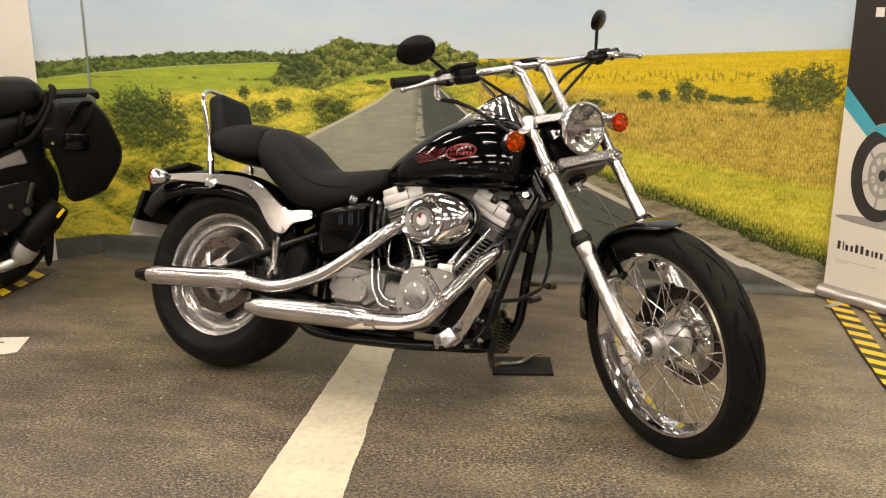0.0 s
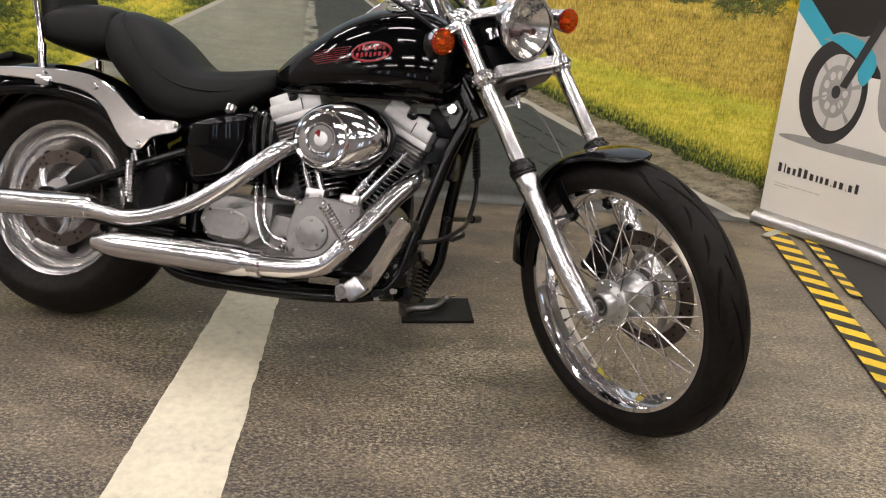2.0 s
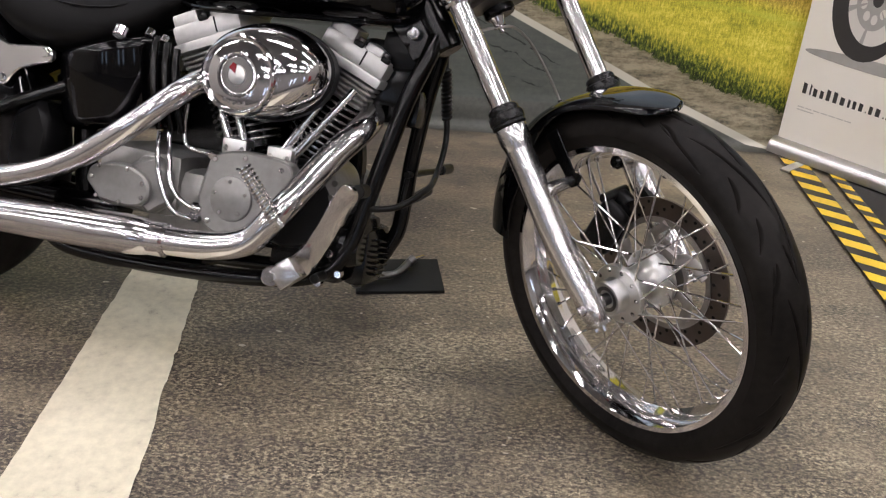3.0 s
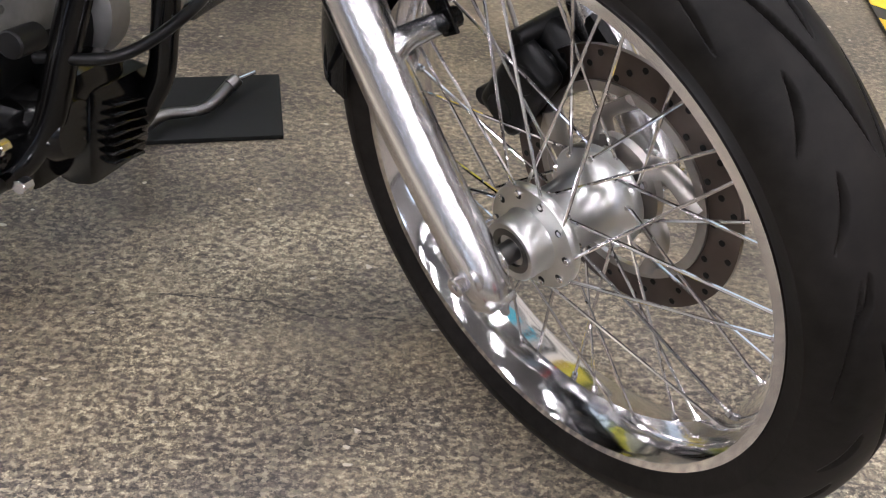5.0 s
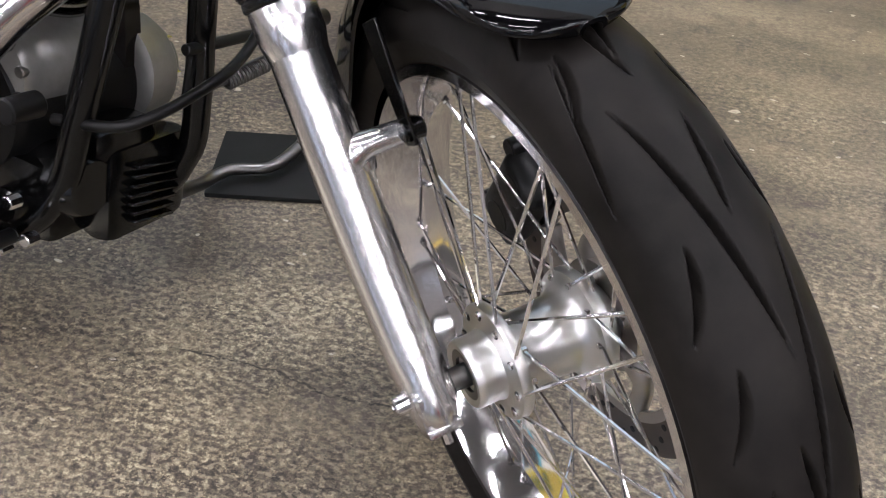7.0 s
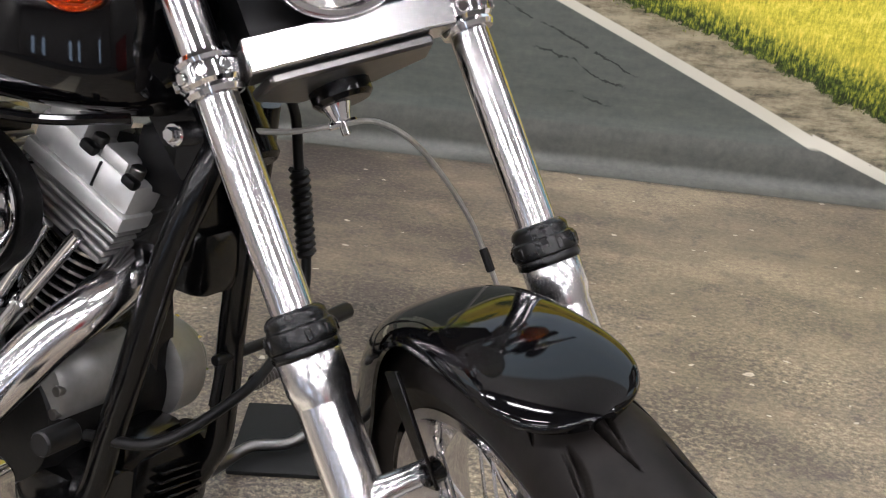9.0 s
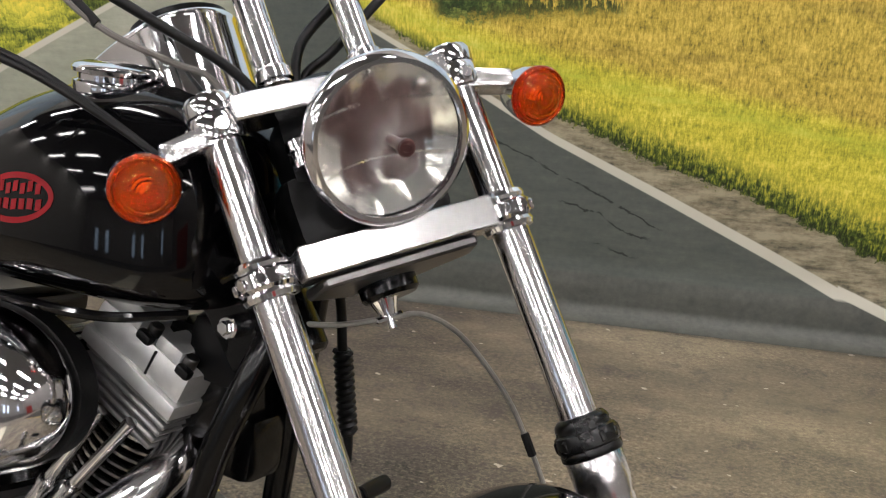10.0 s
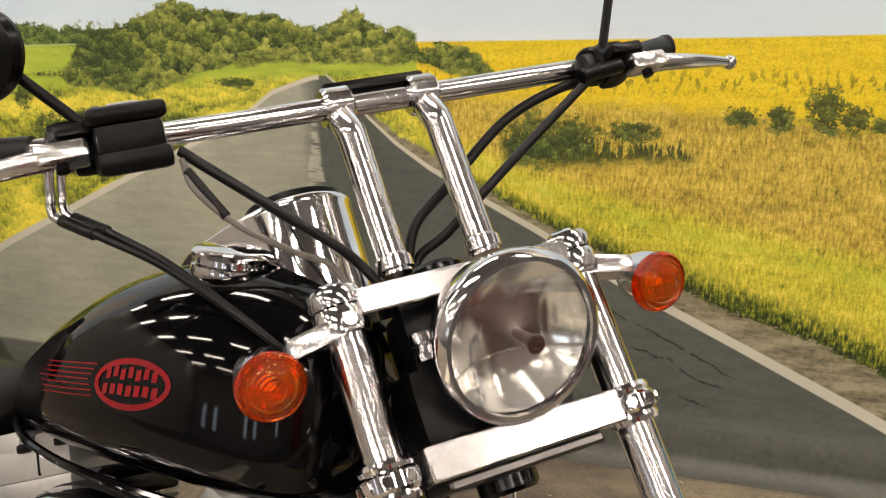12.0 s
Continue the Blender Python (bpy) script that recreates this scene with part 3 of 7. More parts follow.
PALE = plain("pale_wall_paint", (0.34, 0.325, 0.30), 0.7, 0, 0.06, 8)
DARKW = plain("grey_wall_panel", (0.20, 0.19, 0.18), 0.6, 0, 0.2, 6)
CEILM = plain("grey_ceiling", (0.14, 0.135, 0.13), 0.8, 0, 0.1, 5)
for nm, c, sz, mt in (("wall_south", ((W + E_) / 2, S - 0.1, CEIL / 2), (E_ - W, 0.2, CEIL), DARKW),
                      ("wall_west", (W - 0.1, (S + WALL_Y) / 2, CEIL / 2), (0.2, WALL_Y - S, CEIL), PALE),
                      ("wall_east", (E_ + 0.1, (S + WALL_Y) / 2, CEIL / 2), (0.2, WALL_Y - S, CEIL), DARKW),
                      ("wall_back", ((W + E_) / 2, WALL_Y + 0.16, CEIL / 2), (E_ - W, 0.2, CEIL), PALE)):
    tagged(part(nm, box(B(), c, sz, 0), mt), "plain painted showroom wall", "wall", kind="structure")
tagged(part("ceiling", box(B(), ((W + E_) / 2, (S + WALL_Y) / 2, CEIL + 0.06), (E_ - W + 0.4, WALL_Y - S + 0.4, 0.1), 0), CEILM), "grey showroom ceiling", "ceiling", kind="structure")

# far windows and a red signboard on the wall behind the camera
DAY = plain("daylight_pane", (0.72, 0.86, 1.0), 0.3, 0, 0.0, 5, emit=2.0)
for k, xx in enumerate((-5.2, -3.9, -0.4, 0.9, 4.6)):
    win = tagged(new("window_%d" % (k + 1)), "tall frosted window in the far wall", "window", kind="structure")
    part("pane", box(B(), (xx, S + 0.012, 1.75), (0.40, 0.02, 1.5), 0.004), DAY, win)
    bm = B()
    for dx in (-0.23, 0.23):
        box(bm, (xx + dx, S + 0.02, 1.75), (0.06, 0.04, 1.62), 0.006)
    for dz in (-0.78, 0.78):
        box(bm, (xx, S + 0.02, 1.75 + dz), (0.40, 0.04, 0.06), 0.006)
    part("window_frame", bm, DARKW, win)
REDB = plain("red_board", (0.22, 0.014, 0.011), 0.5, 0, 0.08, 6)
for place in (pose(5.0, -4.6, 0, 0, 0, 40),):
    sign = part("red_signboard", box(B(), (0, 0, 0.70), (1.1, 0.04, 1.4), 0.01), REDB)
    sign.matrix_basis = place
    tagged(sign, "plain red display board standing on the floor", "display board")

# ceiling lamps: rows of fluorescent tubes
GLOW = plain("lamp_diffuser", (1.0, 0.89, 0.77), 0.4, 0, 0.0, 5, emit=LAMP)
lamp_body = B()
box(lamp_body, (0, 0, 0.02), (1.72, 0.24, 0.05), 0.006)
lamp = tagged(new("ceiling_light"), "fluorescent strip light fixed to the ceiling", "ceiling light", "rows of ceiling lights")
part("housing", lamp_body, PALE, lamp)
part("diffuser", box(B(), (0, 0, -0.012), (1.66, 0.20, 0.02), 0.006), GLOW, lamp, "glowing white diffuser")
first = True
for ix in range(5):
    for iy in range(5):
        m = pose(-6.0 + 3.0 * ix, -8.4 + 2.3 * iy, CEIL - 0.035)
        if first:
            lamp.matrix_basis = m
            first = False
        else:
            copy_thing(lamp, m)


# ---- printed road line on the floor ----
def worn_paint(name, col, dark):
    m, bs = new_mat(name)
    v = coords()
    f = sat(noise_n(v, 40, 5, 0.7) * 0.6 + noise_n(v, 5, 4) * 0.5)
    c = ramp(f, [(0.34, dark), (0.46, tuple(a * 0.8 for a in col)), (0.7, col)])
    put(bs.inputs["Base Color"], c)
    bs.inputs["Roughness"].default_value = 0.42
    return m


LINE = worn_paint("worn_line_paint", (0.74, 0.69, 0.53), (0.38, 0.34, 0.26))


def strip(name, left, right, mat, z=0.004, wob=0.006, steps=60, label="", cat="floor marking"):
    """A thin sheet on the floor between two edges, each a list of (x, y), with uneven borders."""
    L, Rr = spline([(a, b, 0) for a, b in left], steps), spline([(a, b, 0) for a, b in right], steps)
    bm = B()
    rows = []
    for k, (a, b) in enumerate(zip(L, Rr)):
        w1 = wob * noise.noise(Vector((k * 0.21, 3.1, 0))) + wob * 0.6 * noise.noise(Vector((k * 0.9, 1.1, 0)))
        w2 = wob * noise.noise(Vector((k * 0.23, 9.7, 0))) + wob * 0.6 * noise.noise(Vector((k * 0.8, 5.1, 0)))
        rows.append((Vector((a.x + w1, a.y, z)), Vector((b.x + w2, b.y, z))))
    vs = [(bm.verts.new(a), bm.verts.new(b)) for a, b in rows]
    for (a, b), (c, d) in zip(vs, vs[1:]):
        bm.faces.new((a, b, d, c))
    ob = part(name, bm, mat)
    return tagged(ob, label, cat, kind="structure")


strip("road_line", [(0.385, -2.6), (0.375, -0.947), (0.349, 0.224), (0.333, 1.05)], [(0.80, -2.6), (0.643, -0.896), (0.522, 0.255), (0.453, 1.05)], LINE,
      label="worn cream-white road line printed on the floor")

# hazard tape along the banner
YEL = plain("yellow_tape", (0.80, 0.55, 0.02), 0.4, 0, 0.12, 30)
TAPE = plain("black_tape", (0.025, 0.024, 0.022), 0.45, 0, 0.25, 30)
MATT = plain("dark_matt_floor", (0.035, 0.034, 0.032), 0.9, 0, 0.3, 200, 0.001)
# unseen dark sheet, added so the black paint mirrors a darker hall floor
part("carpet", box(B(), (0.0, -7.0, 0.003), (13.9, 5.9, 0.006), 0.002), MATT)
tagged(bpy.data.objects["carpet"], "unseen dark sheet added on the floor to darken reflections in the tank", "carpet", kind="structure")
part("carpet_strip", box(B(), (3.9, -0.9, 0.003), (2.7, 4.2, 0.006), 0.002), MATT)
tagged(bpy.data.objects["carpet_strip"], "dark carpet strip beside the printed floor", "carpet", kind="structure")


def tape(name, x0, x1, y0, y1, pitch, mat0, mat1, z=0.008):
    ob = tagged(new(name), "black and yellow striped hazard tape stuck to the floor", "hazard tape")
    part("band", box(B(), ((x0 + x1) / 2, (y0 + y1) / 2, z), (x1 - x0, y1 - y0, 0.002), 0), mat0, ob)
    y = y0
    w = x1 - x0
    while y < y1 - pitch:
        bm = B()
        plate(bm, [(x0 + 0.002, y + w * 0.55), (x1 - 0.002, y), (x1 - 0.002, y + pitch * 0.5), (x0 + 0.002, y + w * 0.55 + pitch * 0.5)], z + 0.001, z + 0.0018, 0, "z")
        part("stripe", bm, mat1, ob)
        y += pitch
    return ob


tape("hazard_tape", 2.373, 2.463, -2.2, 1.29, 0.105, TAPE, YEL)
tape("hazard_tape", 2.514, 2.559, 0.57, 1.24, 0.085, TAPE, YEL, 0.009)


# ---- the motorcycle ----
moto = tagged(new("motorcycle"), "black and chrome custom cruiser motorcycle leaning on its side stand", "motorcycle")
moto.matrix_basis = M_BIKE


def mirror_y(pts):
    return [(p[0], -p[1], p[2]) for p in pts]


# -- front wheel: axle along y, centre at the fork frame's origin --
TYRE_R, RIM_R = 0.351, 0.276


def grooves(side, count, a0, a1, span, width, phase, sweep=1.4):
    return [(side, phase + 2 * math.pi * k / count, a0, a1, span, width, sweep) for k in range(count)]


def tyre_mesh(name, R, half, rim, rim_half, crown, n_t, n_a, cuts=()):
    """A tyre about the y axis, with curved grooves cut into the tread."""
    prof = []
    for i in range(n_a + 1):
        u = -1 + 2 * i / n_a
        a = u * radians(118)
        yy = half * math.sin(a) / 1.0
        drop = (1 - math.cos(a))
        rr = R - crown * drop
        if abs(u) > 0.78:
            k = (abs(u) - 0.78) / 0.22
            edge_y = half * math.sin(0.78 * radians(118))
            edge_r = R - crown * (1 - math.cos(0.78 * radians(118)))
            yy = math.copysign(edge_y + (rim_half - edge_y) * k, u)
            rr = edge_r + (rim - edge_r) * k
        prof.append((rr, yy, u))
    verts = np.empty((n_t, n_a + 1, 3))
    th = np.linspace(0, 2 * math.pi, n_t, endpoint=False)
    rr = np.array([p[0] for p in prof])
    yy = np.array([p[1] for p in prof])
    uu = np.array([p[2] for p in prof])
    depth = np.zeros((n_t, n_a + 1))
    for side, t0, a0, a1, span, width, sweep in cuts:
        s = ((th - t0 + math.pi) % (2 * math.pi) - math.pi) / span
        ok = (s >= 0) & (s <= 1)
        mid = side * (a0 + (a1 - a0) * np.clip(s, 0, 1) ** sweep)
        w = width * np.sin(np.pi * np.clip(s, 0, 1)) ** 0.6
        d = np.abs(uu[None, :] - mid[:, None])
        depth = np.maximum(depth, np.where(ok[:, None], np.clip((w[:, None] - d) / (width * 0.5), 0, 1), 0))
    rad = rr[None, :] - 0.008 * depth
    verts[..., 0] = rad * np.sin(th)[:, None]
    verts[..., 1] = yy[None, :]
    verts[..., 2] = rad * np.cos(th)[:, None]
    idx = np.arange(n_t * (n_a + 1)).reshape(n_t, n_a + 1)
    nxt = np.roll(idx, -1, axis=0)
    faces = np.stack([idx[:, :-1], idx[:, 1:], nxt[:, 1:], nxt[:, :-1]], -1).reshape(-1, 4)
    me = bpy.data.meshes.new(name)
    me.from_pydata(verts.reshape(-1, 3).tolist(), [], faces.tolist())
    me.materials.append(RUBBER)
    me.shade_smooth()
    return me


bm = B()
h = 0.037
lathe(bm, [(RIM_R + 0.001, -h - 0.0075), (RIM_R + 0.002, -h - 0.003), (RIM_R, -h), (0.268, -h + 0.003), (0.262, -h + 0.010), (0.2555, -0.012), (0.252, 0), (0.2555, 0.012), (0.262, h - 0.010), (0.268, h - 0.003), (RIM_R, h),
           (RIM_R + 0.002, h + 0.003), (RIM_R + 0.001, h + 0.0075), (0.267, h + 0.0075), (0.259, h - 0.004), (0.2525, 0.016), (0.246, 0.0), (0.2525, -0.016), (0.259, -h + 0.004), (0.267, -h - 0.0075)],
      seg=128, loop=True)
fwheel = part("front_wheel", bm, CHROME, moto, "chrome spoked front wheel", ROLL)
cuts = []
PITCH = 2 * math.pi / 7
for s_ in (-1, 1):
    o = 0.30 if s_ > 0 else 0.0
    cuts += grooves(s_, 7, 0.27, -0.02, 0.52, 0.030, o, 0.8)
    for q in range(3):
        cuts += grooves(s_, 7, 0.29, 0.47, 0.17, 0.034, o + 0.28 + PITCH / 4 * q, 2.0)
    cuts += grooves(s_, 7, 0.34, 0.56, 0.34, 0.026, o - 0.16, 1.0)
    cuts += grooves(s_, 7, 0.10, 0.02, 0.20, 0.028, o + 0.66, 1.0)
part("tyre", tyre_mesh("tyre", TYRE_R, 0.054, RIM_R - 0.001, 0.041, 0.050, 1400, 220, cuts), None, fwheel, "black treaded rubber tyre")

bm = B()
lathe(bm, [(0.020, -0.078), (0.027, -0.083), (0.0315, -0.083), (0.0330, -0.081), (0.0335, -0.074), (0.0335, -0.060), (0.035, -0.0560), (0.047, -0.0545), (0.0560, -0.0530), (0.0575, -0.0510), (0.0575, -0.0440), (0.0560, -0.0420),
           (0.0430, -0.0405), (0.0385, -0.034), (0.0370, 0.000), (0.0390, 0.018), (0.0450, 0.029), (0.0570, 0.0345), (0.0585, 0.038), (0.0585, 0.044), (0.0560, 0.048), (0.040, 0.060), (0.034, 0.066), (0.034, 0.086), (0.020, 0.088)], seg=64)
part("hub", bm, SATIN, fwheel, "polished aluminium hub")
bm = B()
rod(bm, (0, -0.118, 0), (0, -0.06, 0), 0.0115, 20)
lathe(bm, [(0.0175, -0.0815), (0.0272, -0.0815), (0.0272, -0.076), (0.0175, -0.076)], seg=32, loop=True)
part("axle_spacer", bm, STEEL, fwheel)
# spokes: four runs of ten
runs = []
for flange_y, flange_r, rim_y, lead, off in ((-0.0385, 0.048, -0.006, 0.66, 0.0), (-0.0525, 0.050, -0.006, -0.66, 0.157), (0.033, 0.051, 0.006, 0.62, 0.157 + 0.314), (0.045, 0.051, 0.006, -0.62, 0.314)):
    bm = B()
    a = Vector((0, flange_y, flange_r))
    b = Vector((math.sin(lead) * 0.256, rim_y, math.cos(lead) * 0.256))
    mid_ = a.lerp(b, 0.94)
    rod(bm, a - (b - a).normalized() * 0.004, b, 0.0019, 6)
    rod(bm, mid_, b, 0.0040, 6)
    rod(bm, a + Vector((0, -0.004, 0)), a + Vector((0, 0.004, 0)), 0.0034, 6)
    me = finish(bm, "spoke", CHROME)
    runs.append(me)
    for k in range(10):
        part("spoke", me, None, fwheel, "", pose(0, 0, 0, 0, math.degrees(off + k * 2 * math.pi / 10), 0))
bm = B()
for k in range(10):
    a = 2 * math.pi * k / 10
    bmesh.ops.create_cone(bm, cap_ends=True, segments=8, radius1=0.0040, radius2=0.0040, depth=0.0012,
                          matrix=Matrix.Translation((math.sin(a + 0.157) * 0.0475, -0.0546, math.cos(a + 0.157) * 0.0475)) @ pose(0, 0, 0, 90, 0, 0))
pieces("hub_hole", bm, BLACK, fwheel)
# brake disc on the left
DY = 0.074


def ring_plate(bm, r0, r1, y0, y1, seg=96):
    return lathe(bm, [(r0, y0), (r1, y0), (r1, y1), (r0, y1)], seg=seg, loop=True)


def holes(bm, spots, y, r, d=0.0006):
    for a, rad in spots:
        bmesh.ops.create_cone(bm, cap_ends=True, segments=10, radius1=r, radius2=r, depth=d,
                              matrix=Matrix.Translation((math.sin(a) * rad, y, math.cos(a) * rad)) @ pose(0, 0, 0, 90, 0, 0))
    return bm


bm = B()
ring_plate(bm, 0.113, 0.151, DY, DY + 0.005)
part("brake_disc", bm, DISC, fwheel, "drilled steel brake disc")
spots = [(2 * math.pi * (k + 0.33 * j) / 16, 0.120 + 0.0115 * j) for k in range(16) for j in range(3)]
pieces("disc_hole", holes(B(), spots, DY - 0.0004, 0.0036), BLACK, fwheel)
bm = B()
ring_plate(bm, 0.028, 0.058, DY - 0.008, DY + 0.002)
ring_plate(bm, 0.103, 0.114, DY - 0.003, DY + 0.003)
for k in range(5):
    a = 2 * math.pi * k / 5
    pts = [(math.sin(a + q) * r, DY - 0.002, math.cos(a + q) * r) for q, r in ((0, 0.052), (0.20, 0.078), (0.62, 0.106))]
    tube(bm, pts, [0.014, 0.010, 0.012], 8, 6, 0.45)
pieces("disc_carrier", bm, CARRIER, fwheel)
pieces("carrier_bolt", holes(B(), [(2 * math.pi * k / 5 + 0.3, 0.043) for k in range(5)], DY - 0.010, 0.006, 0.006), CHROME, fwheel)
rod_bm = B()
rod(rod_bm, (0.18, 0, 0.1805), (0.167, -0.004, 0.168), 0.0042, 8)
part("valve_stem", rod_bm, HOSE, fwheel)

# -- fork legs --
TY = 0.1335


def leg(side):
    y = TY * side
    bm = B()
    tube(bm, [(AX, y, -0.030), (AX, y, -0.012), (AX * 0.75, y, 0.03), (AX * 0.3, y, 0.09), (0, y, 0.16), (0, y, 0.24), (0, y, 0.332), (0, y, 0.347), (0, y, 0.372)], [0.019, 0.024, 0.0262, 0.0270, 0.0275, 0.0275, 0.0275, 0.0275, 0.0275], 28, 6)
    lathe(bm, [(0.027, 0.326), (0.0285, 0.333), (0.0310, 0.344), (0.0310, 0.372), (0.029, 0.377), (0.02, 0.378)], "z", (0, y, 0), 32)
    # fender boss: a turned stub that swells into the slider
    tube(bm, [(0.006, y - side * 0.004, 0.226), (0.014, y - side * 0.016, 0.233), (0.018, y - side * 0.028, 0.235), (0.020, y - side * 0.050, 0.235), (0.022, y - side * 0.074, 0.235)], [0.020, 0.0165, 0.0128, 0.0120, 0.0120], 20, 5)
    rod(bm, (0.016, y - side * 0.020, 0.222), (0.016, y - side * 0.020, 0.212), 0.010, 14, 0.008)
    # axle clamp, split below
    rod(bm, (AX, y + side * 0.020, 0), (AX, y - side * 0.022, 0), 0.0205, 24)
    box(bm, (AX, y, -0.016), (0.030, 0.038, 0.026), 0.006)
    slider = part("fork_slider", bm, SLIDER, moto, "polished aluminium fork slider", FORK)
    bm = B()
    box(bm, (AX, y, -0.0345), (0.036, 0.036, 0.010), 0.003)
    part("axle_cap", bm, SLIDER, slider)
    bm = B()
    lathe(bm, [(0.021, 0.372), (0.032, 0.373), (0.0335, 0.375), (0.0335, 0.381), (0.0325, 0.3825), (0.0345, 0.384), (0.0350, 0.388), (0.0348, 0.395), (0.0335, 0.400), (0.0305, 0.402), (0.0298, 0.405), (0.0305, 0.407), (0.0290, 0.412), (0.025, 0.416), (0.0208, 0.417)], "z", (0, y, 0), 48)
    for q in range(10):
        a = 2 * math.pi * q / 10
        box(bm, (math.cos(a) * 0.0338, y + math.sin(a) * 0.0338, 0.3915), (0.004, 0.007, 0.012), 0.0015, pose(0, 0, 0, 0, 0, math.degrees(a)), 1)
    part("dust_boot", bm, BOOT, slider, "black rubber boot")
    bm = B()
    for xx in (AX - 0.012, AX + 0.012):
        rod(bm, (xx, y, -0.050), (xx, y, -0.038), 0.0048, 6)
    rod(bm, (AX, y + side * 0.018, 0), (AX, y + side * 0.036, 0), 0.0105, 18)
    rod(bm, (AX, y + side * 0.0365, 0), (AX, y + side * 0.0375, 0), 0.0045, 10)
    pieces("axle_nut", bm, CHROME, slider)
    bm = B()
    rod(bm, (0, y, 0.39), (0, y, 0.836), 0.0208, 32)
    part("fork_tube", bm, TUBE, moto, "chrome fork tube", FORK)
    bm = B()
    lathe(bm, [(0.021, 0.624), (0.027, 0.625), (0.029, 0.630), (0.0275, 0.634), (0.031, 0.638), (0.0315, 0.652), (0.0275, 0.656), (0.029, 0.660), (0.027, 0.665), (0.021, 0.666)], "z", (0, y, 0), 28)
    for q in range(5):
        a = side * radians(-20 + 40 * q)
        rod(bm, (math.cos(a) * 0.026, y + math.sin(a) * 0.026, 0.645), (math.cos(a) * 0.034, y + math.sin(a) * 0.034, 0.645), 0.006, 8)
    part("lower_clamp", bm, CHROME, moto, "", FORK)
    bm = B()
    lathe(bm, [(0.021, 0.790), (0.0265, 0.791), (0.028, 0.796), (0.028, 0.812), (0.0265, 0.817), (0.0235, 0.818), (0.0275, 0.819), (0.028, 0.822), (0.029, 0.832), (0.026, 0.838), (0.018, 0.840), (0.014, 0.844)], "z", (0, y, 0), 28)
    part("upper_clamp", bm, CHROME, moto, "", FORK)


leg(-1)
leg(1)

# triple trees
bm = B()
box(bm, (0.012, 0.003, 0.647), (0.044, 0.213, 0.034), 0.002, None, 1)
ltree = part("lower_triple_tree", bm, ALU, moto, "polished aluminium lower triple tree", FORK)
# underside plate: its dark reflections are put into the metal's colour
bm = B()
plate(bm, [(-0.03, -0.095), (0.020, -0.085), (0.020, 0.085), (-0.03, 0.095), (-0.085, 0.04), (-0.085, -0.04)], 0.618, 0.6298, 0.003, "z")
part("tree_underside", bm, STEEL, ltree, "underside plate, coloured dark for what it reflects")
bm = B()
box(bm, (0.004, 0, 0.816), (0.050, 0.238, 0.027), 0.002, None, 1)
part("upper_triple_tree", bm, ALU, moto, "polished aluminium upper triple tree", FORK)
bm = B()
rod(bm, (-0.055, 0, 0.60), (-0.055, 0, 0.855), 0.033, 24)
part("steering_neck", bm, FRAME, moto, "", FORK)
bm = B()
lathe(bm, [(0.006, 0.582), (0.010, 0.583), (0.012, 0.590), (0.019, 0.607), (0.022, 0.613), (0.022, 0.627)], "z", (-0.06, -0.008, 0), 20)
rod(bm, (-0.06, -0.008, 0.568), (-0.06, -0.008, 0.588), 0.0045, 10)
rod(bm, (-0.06, -0.023, 0.581), (-0.06, 0.007, 0.581), 0.004, 8)
part("brake_line_mount", bm, CHROME, ltree)
bm = B()
tube(bm, [(-0.11, -0.12, 0.62), (-0.09, -0.06, 0.594), (-0.06, -0.014, 0.581), (-0.066, 0.032, 0.573), (-0.085, 0.075, 0.535), (-0.110, 0.110, 0.46), (-0.123, 0.1216, 0.395), (-0.123, 0.122, 0.33), (-0.105, 0.11, 0.23), (-0.09, 0.095, 0.15)], 0.0032, 8)
line = part("brake_line", bm, plain("braided_grey_hose", (0.28, 0.27, 0.25), 0.4, 0.6, 0.2, 200), moto, "grey brake hose", FORK)
bm = B()
rod(bm, (-0.120, 0.120, 0.410), (-0.1235, 0.1216, 0.382), 0.0055, 8)
part("clip", bm, HOSE, line)

# caliper
bm = B()
turn = pose(0, 0, 0, 0, 62, 0)
box(bm, (-0.064, 0.088, 0.128), (0.072, 0.040, 0.135), 0.020, turn, 3)
caliper = part("brake_caliper", bm, WRINKLE, moto, "black brake caliper", FORK)
bm = B()
box(bm, (-0.060, 0.048, 0.122), (0.066, 0.034, 0.120), 0.018, turn, 3)
part("caliper_half", bm, WRINKLE, caliper)
for zz in (-0.032, 0.032):
    bm = B()
    c = Vector((-0.060, 0.030, 0.122)) + turn.to_3x3() @ Vector((0, 0, zz))
    lathe(bm, [(0.001, 0.0), (0.018, 0.0), (0.022, 0.004), (0.022, 0.060)], "y", c, 24)
    part("piston_boss", bm, WRINKLE, caliper)
for off, r in (((-0.034, 0, 0.055), 0.011), ((-0.030, 0, -0.060), 0.012)):
    bm = B()
    c = Vector((-0.060, 0.04, 0.122)) + turn.to_3x3() @ Vector(off)
    rod(bm, c, c + Vector((0, 0.07, 0)), r, 14)
    part("caliper_bolt", bm, WRINKLE, caliper)
bm = B()
box(bm, (-0.020, 0.115, 0.135), (0.10, 0.016, 0.045), 0.006, pose(0, 0, 0, 0, -20, 0))
part("caliper_bracket", bm, WRINKLE, caliper)

